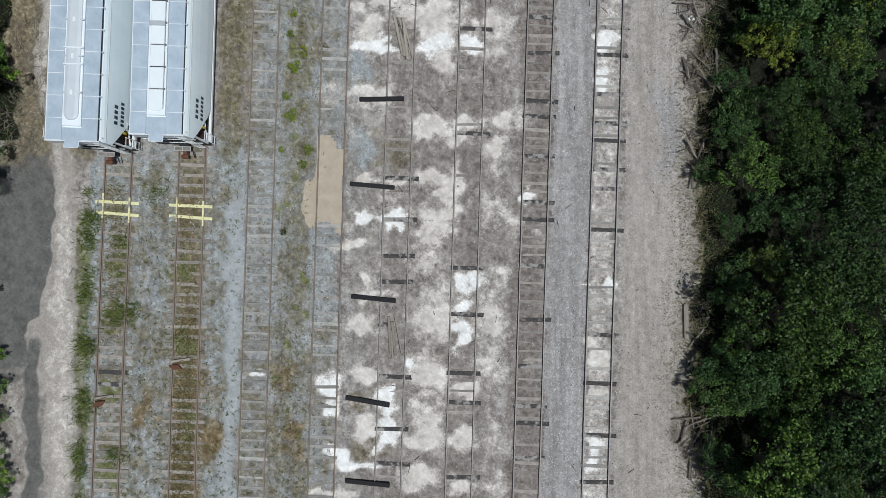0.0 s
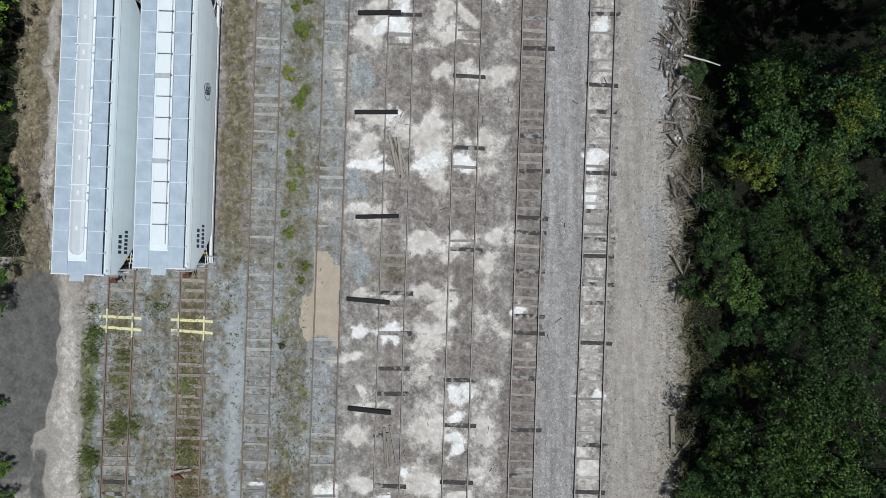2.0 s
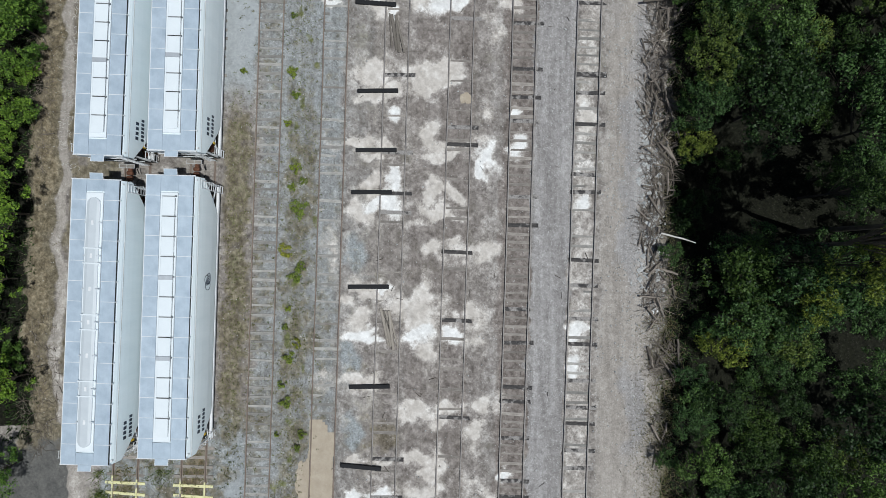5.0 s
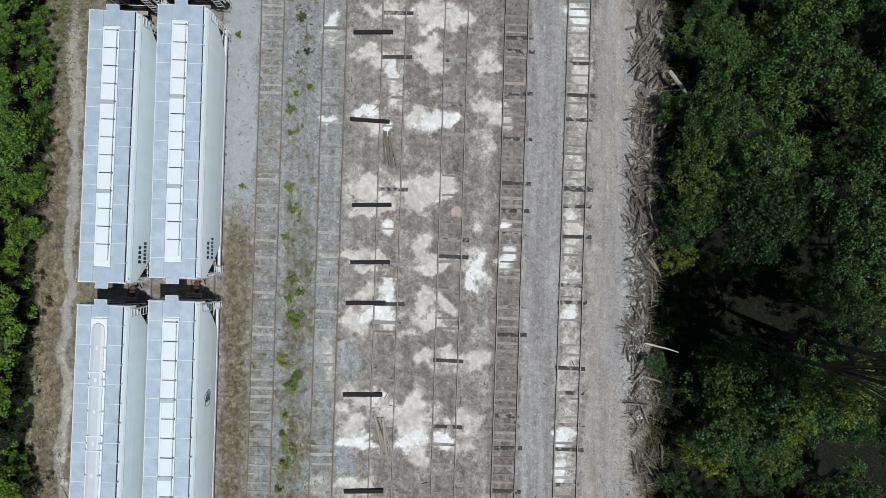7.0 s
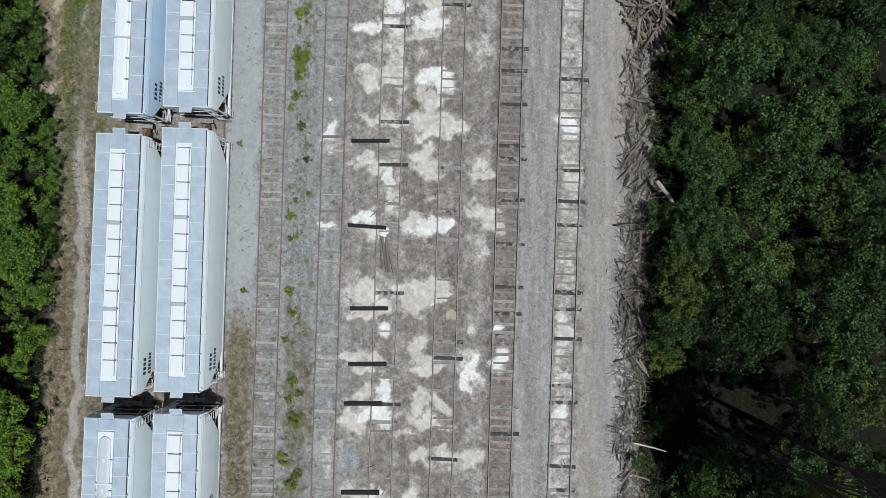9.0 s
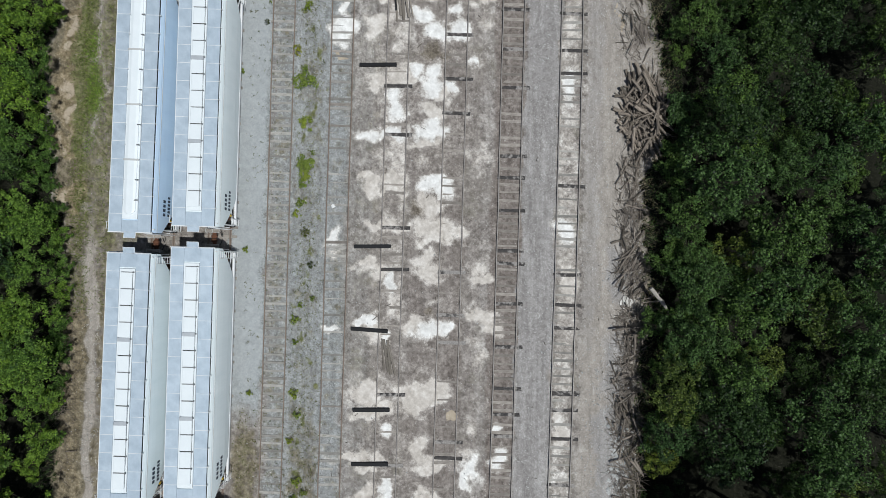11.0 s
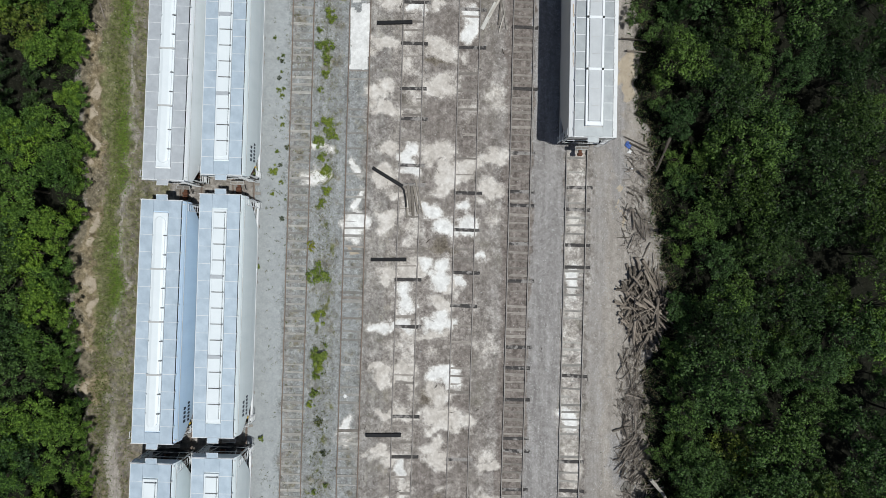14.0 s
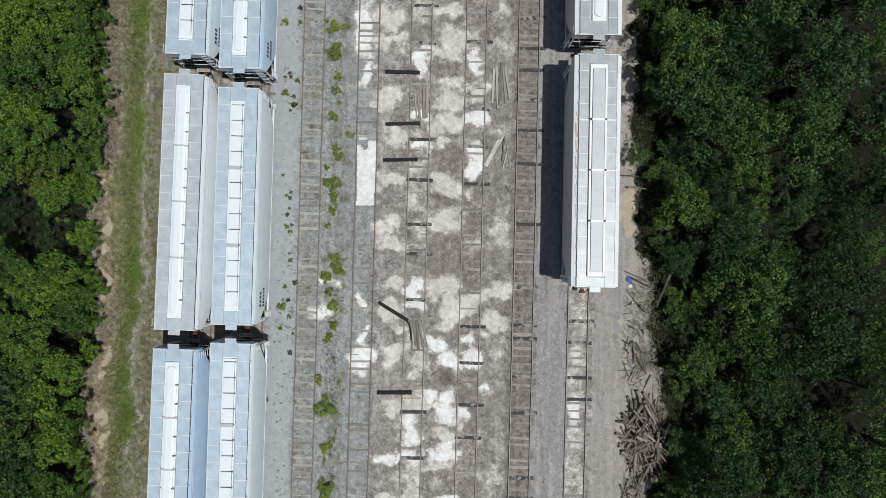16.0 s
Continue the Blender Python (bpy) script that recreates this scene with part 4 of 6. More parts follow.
# where single dark ties lie, track by track
DARK_AT = {}
DARK_AT[7] = (-12.3, -10.3, -9.3, -7.0, -4.3, -1.2, 1.5, 2.5, 5.2, 7.5, 8.4, 11.2, 13.3, 18.6, 20.4, 25.2, 26.7, 28.5, 31.4, 34.4, 37.2, 38.1, 40.9, 43.2, 44.7, 49.5, 52.2, 55.0, 56.0, 58.8, 63.5, 68.0, 70.5, 72.8, 75.0, 76.6, 78.9)
DARK_AT[8] = (-13.7, -11.0, -8.0, -5.2, 0.9, 3.3, 4.4, 6.1, 7.1, 8.8, 11.1, 12.7, 14.8, 16.4, 20.7, 21.8, 25.0, 27.0, 28.1, 28.2, 32.7, 34.3, 36.4, 42.6, 50.5, 52.1, 54.7, 56.3)
DARK_AT[6] = (-13.4, -9.1, -7.4, -4.0, -1.3, 6.5, 12.6, 16.9, 23.7, 24.8, 31.7, 33.6, 36.6, 47.7, 50.1, 53.2, 55.9, 66.5, 69.3, 72.1, 77.1, 79.3)
DARK_AT[5] = (-12.6, -10.6, -7.6, -4.6, -2.1, -0.6, 1.5, 3.9, 19.4, 20.6, 23.2, 28.1, 36.8, 39.7, 46.2, 49.6, 56.5, 57.9, 61.3, 63.5, 66.8, 69.8, 72.8, 77.0, 79.8)
DARK_AT[4] = (-13.7, -8.8, -4.9, -3.0, 12.4, 27.3, 38.7, 46.8, 48.3, 52.0, 64.8, 72.1, 74.9, 77.0, 77.9, 78.5)
DARK_AT[3] = (-10.6, 11.1, 23.1, 41.1, 43.0, 52.9, 64.8)
DARK_AT[1] = (-8.0, -7.3)
TRACK_LOOK = {1: ("rust-brown track with ties sunk in weedy ballast", LONG_TIES, 0.55, (-0.012, 0.034)), 2: ("rust-brown track with ties half buried in brown weeds", LONG_TIES, 0.6, (-0.016, 0.034)),
              3: ("rusty track with pale ties in grey gravel", OLD_TIES, 0.56, (-0.012, 0.03)), 4: ("rusty track nearly buried in gravel and pale dust", OLD_TIES, 0.58, (-0.03, 0.018)),
              5: ("track bedded in dark dirt with white spills", BROWN_TIES, 0.62, (-0.05, 0.006)), 6: ("track bedded in dark dirt with pale dust patches", BROWN_TIES, 0.62, (-0.05, 0.004)),
              7: ("track with brown ties in dark dirt", BROWN_TIES, 0.54, (-0.012, 0.03)), 8: ("track with grey ties under pale dust", OLD_TIES, 0.56, (-0.026, 0.02))}
for k in range(1, 9):
    label, kinds, gap, (zlo, zhi) = TRACK_LOOK[k]
    rnd = random.Random(100 + k)
    track = empty("railway_track", pose(0, 0, 0), label, "track", "tracks of the yard", "structure")
    for side in (-1, 1):
        vs, fs = rail_mesh(k, side, -45, 115)
        from_lists("rail", vs, fs, RAIL_RUST if k < 5 else RAIL_DARK, track)
    darks = DARK_AT.get(k, ()) if k != 3 else ()
    for y in darks:
        dx = rnd.choice((0.1, 0.18, 0.25)) if k > 4 else 0.0
        shared("tie", rnd.choice(DARK_TIES if k != 4 else BROWN_TIES), track, pose(float(tx(k, y)) + dx, y, rnd.uniform(0.0, 0.016), 0, 0, heading(k, y) + rnd.uniform(-1.5, 1.5)))
    y = -19.0
    while y < 86:
        y += gap * rnd.uniform(0.88, 1.12)
        if any(abs(y - d) < 0.27 for d in darks) or (k < 3 and abs(y - 2.1) < 0.75):
            continue
        hide = k == 4 and (2.0 < y < 6.2 or 65.4 < y < 69.3)
        z = rnd.uniform(zlo, zhi) - (0.05 if hide else 0)
        shared("tie", rnd.choice(kinds), track, pose(float(tx(k, y)) + rnd.uniform(-0.06, 0.06), y, z, rnd.uniform(-0.6, 0.6), rnd.uniform(-0.4, 0.4), heading(k, y) + rnd.uniform(-1.8, 1.8)))
    if k < 3:
        yc = 2.15 if k == 1 else 1.95
        for d in (-0.33, 0.33):
            tagged(shared("tie", YELLOW_TIE, track, pose(float(tx(k, yc)), yc + d, 0.05, 0, 0, heading(k, yc) + d * 3 - 2)), "yellow-painted tie")
        for side in (-1, 1):
            bm = bmesh.new()
            cx = side * 0.7525
            box(bm, cx - 0.046, cx + 0.046, -0.72, 0.72, 0.12, 0.188, 0.008)
            ob = part("painted_rail_cap", bm, YELLOW, track, "faded yellow paint on the rail")
            ob.matrix_basis = pose(float(tx(k, yc)), yc + side * -0.1, 0, 0, 0, heading(k, yc))

# a bent black strap hangs off the end of one of the loose ties
bm = bmesh.new()
for (x0, y0, z0), (x1, y1, z1) in (((-0.85, 56.35, 0.2), (-0.68, 56.1, 0.1)), ((-0.68, 56.1, 0.1), (-0.58, 55.6, 0.06)), ((-0.58, 55.6, 0.06), (-0.52, 54.9, 0.06))):
    a, b = Vector((x0, y0, z0)), Vector((x1, y1, z1))
    m = Matrix.Translation((a + b) / 2) @ (b - a).to_track_quat("Y", "Z").to_matrix().to_4x4() @ Matrix.Diagonal((0.12, (b - a).length + 0.06, 0.05, 1))
    bmesh.ops.create_cube(bm, size=1.0, matrix=m)
tagged(obj_of(bm, "bent_strap", TIE_NEW), "bent black strap lying on the dirt", "strap")

# new dark ties lying loose across the west rail of track 5
bm = bmesh.new()
box(bm, -1.28, 1.28, -0.125, 0.125, 0.0, 0.19, 0.012)
NEW_TIE = mesh_of(bm, "loose_tie", TIE_NEW)
for x, y, turn in ((-2.76, 8.47, 0.9), (-3.29, 3.45, -5.2), (-3.22, -3.07, -6.0), (-3.55, -8.98, -9.9), (-3.56, -13.66, -5.4), (-2.24, 27.07, 0.2), (-2.34, 23.33, 0.1), (-2.63, 20.68, 0.1), (-2.82, 14.72, 0.0),
                   (-2.15, 38.39, 0.1), (-2.37, 32.6, -4.2), (-1.77, 51.05, 0.1), (-1.85, 57.03, -31.7), (-1.18, 74.79, -1.7), (-1.15, 70.96, 1.1), (-1.34, 68.28, 1.0)):
    ob = new("loose_tie", NEW_TIE)
    # one end rests on the dirt, the other on the rail
    ob.matrix_basis = pose(x, y, 0.0, 0, -1.6, turn)
    tagged(ob, "new black creosoted tie laid across a rail", "railway tie", "new ties along the track")


# ---- covered hopper cars ----
PROFILE_ROUND = ((0.0, 4.42), (0.6, 4.41), (1.22, 4.38), (1.33, 4.28), (1.41, 4.12), (1.465, 3.92), (1.515, 3.6), (1.56, 3.2), (1.592, 2.7), (1.61, 2.3), (1.60, 1.6), (1.56, 1.35))
PROFILE_FLAT = ((0.0, 4.46), (0.6, 4.43), (1.2, 4.36), (1.5, 4.30), (1.56, 4.24), (1.58, 4.1), (1.585, 3.6), (1.59, 3.0), (1.59, 2.3), (1.59, 1.6), (1.56, 1.35))


def hull(prof, length):
    """The shell: a constant section with slope sheets under both ends."""
    vs, fs = [], []
    cuts = (0.0, 0.5, 1.0, 1.5, 2.0)
    ss = [(-length / 2 + c, c) for c in cuts] + [(length / 2 - c, c) for c in cuts[::-1]]
    pts = [(-x, z) for x, z in prof[:0:-1]] + list(prof)
    n = len(pts)
    zs, xs = [p[1] for p in prof][::-1], [p[0] for p in prof][::-1]
    for y, c in ss:
        low = 3.5 - (3.5 - 1.35) * c / 2.0
        for x, z in pts:
            if z < low:
                x, z = math.copysign(float(np.interp(low, zs, xs)), x), low
            vs.append((x, y, z))
    for i in range(len(ss) - 1):
        fs += [(i * n + j, (i + 1) * n + j, (i + 1) * n + j + 1, i * n + j + 1) for j in range(n - 1)]
        fs.append((i * n + n - 1, (i + 1) * n + n - 1, (i + 1) * n, i * n))
    fs += [tuple(range(n)), tuple(range((len(ss) - 1) * n, len(ss) * n))[::-1]]
    return vs, fs


def ladder(bm, x, y, z0, z1, wide, along_x):
    d = Vector((wide / 2, 0, 0)) if along_x else Vector((0, wide / 2, 0))
    c = Vector((x, y, 0))
    for s in (-1, 1):
        bar(bm, c + s * d + Vector((0, 0, z0)), c + s * d + Vector((0, 0, z1)), 0.024, 4)
    z = z0 + 0.15
    while z < z1:
        bar(bm, c - d + Vector((0, 0, z)), c + d + Vector((0, 0, z)), 0.018, 4)
        z += 0.36


def wheelset(parent, y, name="bogie"):
    bm = bmesh.new()
    for s in (-1, 1):
        box(bm, s * 1.0 - 0.07, s * 1.0 + 0.07, -1.25, 1.25, 0.42, 0.62, 0.03)
        box(bm, s * 1.0 - 0.09, s * 1.0 + 0.09, -0.35, 0.35, 0.3, 0.85, 0.05)
    box(bm, -1.05, 1.05, -0.2, 0.2, 0.55, 0.9, 0.04)
    bogie = part(name, bm, BLACK, parent)
    bogie.matrix_basis = pose(0, y, 0)
    for dy in (-0.9, 0.9):
        bm = bmesh.new()
        bar(bm, (-0.95, dy, 0.46), (0.95, dy, 0.46), 0.075, 8)
        for s in (-1, 1):
            bar(bm, (s * 0.69, dy, 0.46), (s * 0.82, dy, 0.46), 0.44, 20)
            bar(bm, (s * 0.69, dy, 0.46), (s * 0.71, dy, 0.46), 0.475, 20)
        part("wheelset", bm, RUST, bogie, "rusty wheels on an axle")


def hatch_row(car, style, length, lid, base, end):
    """The loading hatches along the roof's middle."""
    half = 0.47
    y0, y1 = -length / 2 + end, length / 2 - end
    bm = bmesh.new()
    box(bm, -half, half, y0, y1, 4.36, 4.56, 0.02)
    part("hatch_coaming", bm, base, car)
    if style == "lids":
        n = int(round((y1 - y0 - 0.5) / 1.06))
        step = (y1 - y0 - 0.4) / n
        for i in range(n):
            a = y0 + 0.2 + i * step
            bm = bmesh.new()
            box(bm, -0.34, 0.34, a + 0.02, a + step - 0.025, 4.56, 4.625, 0.02)
            cover_ = part("hatch_cover", bm, lid, car)
            bm = bmesh.new()
            box(bm, -0.33, 0.36, a + step - 0.022, a + step + 0.008, 4.575, 4.65)
            part("hinge_bar", bm, BLACK if i % 3 == 1 else STEEL_MID, cover_, "dark hinge and latch bar")
            part("latch", box(bmesh.new(), 0.37, 0.45, a + step - 0.05, a + step + 0.03, 4.56, 4.68), STEEL_MID, cover_)
        part("latch_rod", bar(bmesh.new(), (0.385, y0 + 0.3, 4.62), (0.385, y1 - 0.3, 4.62), 0.015, 4), STEEL_MID, car, "grey latch rod along the hatch covers")
        for q in (0.34, 0.67):
            yq = y0 + 0.2 + round(n * q) * step
            bm = bmesh.new()
            box(bm, -0.4, 0.38, yq - 0.17, yq + 0.07, 4.6, 4.69, 0.015)
            part("cross_step", bm, GRATE_GREY, car)
    elif style == "flat":
        # a long square-ended lid between two raised white rails
        for s in (-1, 1):
            part("hatch_rail", box(bmesh.new(), min(s * 0.43, s * 0.58), max(s * 0.43, s * 0.58), y0, y1, 4.5, 4.66, 0.02), CAR_WHITE, car)
            part("hatch_end", box(bmesh.new(), -0.43, 0.43, min(s * (y1 - 0.28), s * y1), max(s * (y1 - 0.28), s * y1), 4.5, 4.65, 0.02), CAR_WHITE, car)
        segs = 4
        step = (y1 - y0 - 0.6) / segs
        for i in range(segs):
            a = y0 + 0.3 + i * step
            trough = part("trough_lid", box(bmesh.new(), -0.385, 0.415, a + 0.01, a + step - 0.01, 4.5, 4.635, 0.02), lid, car)
            part("lid_gap", box(bmesh.new(), -0.425, -0.388, a, a + step, 4.57, 4.6), BLACK, trough)
            for q in (0.3, 0.62):
                part("stiffener", box(bmesh.new(), -0.22, 0.3, a + q * step - 0.012, a + q * step + 0.012, 4.63, 4.65), CAR_STEEL, trough)
            if i:
                strap = part("cross_strap", box(bmesh.new(), -0.42, 0.45, a - 0.085, a + 0.085, 4.62, 4.7, 0.015), CAR_WHITE, car)
                for x in (-0.52, 0.5):
                    part("strap_latch", box(bmesh.new(), x - 0.06, x + 0.06, a - 0.06, a + 0.06, 4.65, 4.74), BLACK, strap)
                for x0, x1 in ((-1.25, -0.6), (0.6, 1.25)):
                    part("strap_rod", box(bmesh.new(), x0, x1, a - 0.025, a + 0.025, 4.5, 4.55), CAR_WHITE, strap)
        for s in (-1, 1):
            bm = box(bmesh.new(), -0.05, 0.05, -0.05, 0.05, 0.0, 0.1)
            me = mesh_of(bm, "eave_clip", CAR_STEEL)
            for yy in np.arange(-length / 2 + 0.5, length / 2 - 0.3, 1.07):
                shared("eave_clip", me, car, pose(s * 1.27, float(yy), 4.42))
    else:
        w = 0.37
        segs = 7 if style == "pill" else 4
        whole = y1 - y0 - 0.5
        sizes = [0.83 if i % 2 else (whole - 2.49) / 4 for i in range(7)] if style == "pill" else [whole / 4] * 4
        for i in range(segs):
            a = y0 + 0.25 + sum(sizes[:i]) + 0.02
            b = a + sizes[i] - 0.04
            outline = []
            for e, yy, sg in ((i == 0, a, -1), (i == segs - 1, b, 1)):
                if e:
                    outline.append([(w * math.cos(t), yy - sg * w + sg * w * math.sin(t)) for t in np.linspace(0, math.pi, 11)])
                else:
                    outline.append([(w, yy), (-w, yy)])
            ring = outline[0] + outline[1][::-1]
            vs = [(x, y, 4.56) for x, y in ring] + [(x * 0.97, y, 4.63) for x, y in ring] + [(x * 0.55, y, 4.67) for x, y in ring]
            m = len(ring)
            fs = [(j, (j + 1) % m, m + (j + 1) % m, m + j) for j in range(m)] + [(m + j, m + (j + 1) % m, 2 * m + (j + 1) % m, 2 * m + j) for j in range(m)] + [tuple(range(2 * m, 3 * m))]
            trough = from_lists("trough_lid", vs, fs, lid, car)
            for yy in (np.arange(a + 0.9, b - 0.3, 1.25) if style != "pill" else ((a + b) / 2,)):
                part("latch", box(bmesh.new(), 0.3, 0.49, yy - 0.035, yy + 0.035, 4.6, 4.7), LID_GREY if style == "pill" else STEEL_MID, trough)
                part("hinge", box(bmesh.new(), -0.46, -0.36, yy - 0.03, yy + 0.03, 4.57, 4.67), LID_GREY, trough)
                if style == "pill":
                    part("vent", box(bmesh.new(), -0.06, 0.06, yy - 0.12, yy + 0.12, 4.66, 4.69), FRAME_WHITE, trough)
            if i:
                bm = bmesh.new()
                box(bm, -0.46, 0.5, a - (0.075 if style != "pill" else 0.05), a + (0.04 if style != "pill" else 0.02), 4.6, 4.70, 0.01)
                part("cross_strap", bm, CAR_STEEL if style != "pill" else LID_WHITE, car)


def marks(car, x, y, z, rows):
    """Lettering on the side that cannot be shown: plain bars, one a letter."""
    for r, count in enumerate(rows):
        wide, tall = (0.25, 0.36) if r == 0 else (0.2, 0.28)
        for i in range(count):
            zz = z - r * 0.5
            lean = 0.09 * (zz - 3.0)
            a = y + i * wide * 1.12
            part("lettering_bar", box(bmesh.new(), x - 0.02 - lean, x + 0.014 - lean, a, a + wide * 0.72, zz - tall / 2, zz + tall / 2), INK, car)


def graffiti(car, y, z):
    """A round scrawl of thin dark lines on the side sheet."""
    q = random.Random(5)
    for ring in range(6):
        bm = bmesh.new()
        ry, rz, cy, cz = q.uniform(0.1, 0.34), q.uniform(0.1, 0.34), y + q.uniform(-0.22, 0.22), z + q.uniform(-0.15, 0.15)
        loops = []
        for k in range(16):
            a = math.tau * k / 16
            loop = []
            for out, grow in ((0.0, -0.013), (0.0, 0.013), (0.014, 0.013), (0.014, -0.013)):
                zz = cz + (rz + grow) * math.sin(a)
                xx = float(np.interp(zz, (2.3, 2.7, 3.2, 3.6, 3.92), (1.61, 1.592, 1.56, 1.515, 1.465)))
                loop.append(bm.verts.new((xx + 0.006 + out, cy + (ry + grow) * math.cos(a), zz)))
            loops.append(loop)
        for k in range(16):
            one, two = loops[k], loops[(k + 1) % 16]
            for j in range(4):
                bm.faces.new((one[j], one[(j + 1) % 4], two[(j + 1) % 4], two[j]))
        bmesh.ops.recalc_face_normals(bm, faces=bm.faces)
        part("graffiti_scrawl", bm, INK, car, "dark blue sprayed scrawl")


def covered_hopper(label, track_no, ys, yn, style, paints, end=0.95, prof=PROFILE_ROUND, walk_w=(0.50, 1.30), grate=None, side_marks=((4, 6), 1.1), group="grain cars"):
    """One car whose roof runs from ys to yn over its track."""
    grate = grate or GRATE
    body_p, lid_p, base_p = paints
    length, yc = yn - ys, (ys + yn) / 2
    car = empty("covered_hopper_car", pose(float(tx(track_no, yc)), yc, 0.17, 0, 0, heading(track_no, yc)), label, "rail car", group)
    vs, fs = hull(prof, length)
    from_lists("body", vs, fs, body_p, car)
    bm = bmesh.new()
    hl = length / 2
    # hopper bays under the body
    bays = 4
    bw = (length - 4.4) / bays
    for i in range(bays):
        a = -hl + 2.2 + i * bw
        bmesh.ops.create_cone(bm, cap_ends=True, segments=4, radius1=0.45, radius2=1.9, depth=0.95, matrix=Matrix.Translation((0, a + bw / 2, 0.92)) @ Matrix.Diagonal((1.1, bw / 2.75, 1, 1)) @ Matrix.Rotation(radians(45), 4, "Z"))
    part("hopper_bays", bm, body_p, car)
    # side sills and the weld seam below the eave
    for s in (-1, 1):
        bm = bmesh.new()
        box(bm, s * 1.52 - 0.07, s * 1.52 + 0.07, -hl + 0.25, hl - 0.25, 1.18, 1.38, 0.015)
        part("side_sill", bm, FRAME_WHITE if track_no < 3 else body_p, car)
        bm = bmesh.new()
        sx = 1.452 if prof is PROFILE_ROUND else 1.585
        box(bm, s * sx - 0.012, s * sx + 0.012, -hl + 0.02, hl - 0.02, 3.95, 3.99)
        part("seam", bm, CAR_STEEL, car)
    if prof is PROFILE_FLAT:
        for s in (-1, 1):
            x0, x1 = sorted((s * 1.27, s * 1.58))
            bm = box(bmesh.new(), x0, x1, -hl, hl, 0.0, 0.03)
            for v in bm.verts:
                v.co.z += 4.36 - 0.35 * max(0.0, abs(v.co.x) - 1.27)
            eave = part("eave_strip", bm, FRAME_WHITE, car, "white roof edge")
            if s < 0:
                q = random.Random(int(ys))
                a = -3.2
                for i in range(7):
                    w, run = q.uniform(0.02, 0.06), q.uniform(0.2, 1.0)
                    bm = box(bmesh.new(), -1.37 - w, -1.37 + w, a, a + run, 4.33, 4.361)
                    for v in bm.verts:
                        v.co.x += 0.5 * w * (-1 if v.co.y > a + 0.01 else 1) - (0.03 if i % 2 else 0)
                    part("rust_streak", bm, STAIN, eave, "orange rust stain")
                    a += run + q.uniform(0.05, 0.5)
    # running boards: single grating panels with their brackets
    n = int(round(length / 1.12))
    step = length / n
    for s in (-1, 1):
        for i in range(n):
            bm = bmesh.new()
            a = -hl + i * step
            x0, x1 = sorted((s * walk_w[0], s * walk_w[1]))
            box(bm, x0, x1, a + 0.012, a + step - 0.012, 4.47, 4.505)
            part("grating_panel", bm, grate, car)
        bm = bmesh.new()
        reach = 0.09 if s > 0 else 0.02
        box(bm, min(s * walk_w[0], s * (walk_w[1] + reach)), max(s * walk_w[0], s * (walk_w[1] + reach)), -0.013, 0.013, 4.40, 4.512)
        box(bm, s * (walk_w[1] + reach - 0.06) - 0.06, s * (walk_w[1] + reach - 0.06) + 0.06, -0.03, 0.03, 4.40, 4.47)
        me = mesh_of(bm, "board_bracket", FRAME_WHITE)
        for i in range(n + 1):
            shared("board_bracket", me, car, pose(0, -hl + i * step, 0))
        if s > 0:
            # east side: a black strip stands in for shade under the boards
            part("board_edge_or_shade", box(bmesh.new(), walk_w[1] + 0.002, walk_w[1] + 0.024, -hl, hl, 4.42, 4.5), BLACK, car, "black strip that paints the shade below the grating edge")
        else:
            part("board_edge_or_shade", bar(bmesh.new(), (-walk_w[1], -hl, 4.51), (-walk_w[1], hl, 4.51), 0.02, 4), FRAME_WHITE, car)
    for s in (-1, 1):
        bm = bmesh.new()
        box(bm, -walk_w[0] + 0.01, walk_w[0] - 0.01, min(s * (hl - 0.01), s * (hl - end + 0.08)), max(s * (hl - 0.01), s * (hl - end + 0.08)), 4.46, 4.495)
        part("end_grating", bm, grate, car)
        bm = bmesh.new()
        box(bm, -0.36, 0.36, min(s * (hl + 0.01), s * (hl + 0.36)), max(s * (hl + 0.01), s * (hl + 0.36)), 4.44, 4.48, 0.008)
        part("end_platform", bm, grate, car)
        bm = bmesh.new()
        for x in (-0.36, 0.36):
            bar(bm, (x, s * (hl - 0.1), 4.42), (x, s * (hl + 0.37), 4.5), 0.016, 4)
        bar(bm, (-0.37, s * (hl + 0.36), 4.5), (0.37, s * (hl + 0.36), 4.5), 0.016, 4)
        bar(bm, (-1.38, s * (hl + 0.02), 4.44), (1.38, s * (hl + 0.02), 4.44), 0.03, 5)
        part("end_rail", bm, FRAME_WHITE, car)
        # end frame: sill, posts, braces and ladders
        bm = bmesh.new()
        box(bm, -1.45, 1.45, s * (hl - 0.28) - 0.16, s * (hl - 0.28) + 0.16, 0.98, 1.2, 0.02)
        box(bm, -0.25, 0.25, min(s * (hl - 2.4), s * (hl + 0.1)), max(s * (hl - 2.4), s * (hl + 0.1)), 0.75, 1.1, 0.02)
        part("end_sill", bm, BLACK, car, "black steel end sill")
        for x in (-1.36, -0.55, 0.55, 1.36):
            bm = bmesh.new()
            box(bm, x - 0.05, x + 0.05, s * (hl - 0.2) - 0.04, s * (hl - 0.2) + 0.04, 1.15, 4.3)
            part("end_post", bm, FRAME_WHITE if abs(x) > 1 else BLACK, car)
        for x in (-1.36, 1.36):
            part("side_brace", bar(bmesh.new(), (x, s * (hl - 0.2), 1.25), (x, s * (hl - 2.1), 2.1), 0.04, 4), FRAME_WHITE, car)
            part("end_brace", bar(bmesh.new(), (x * 0.4, s * (hl - 0.2), 1.3), (x, s * (hl - 0.2), 4.2), 0.028, 4), FRAME_WHITE, car)
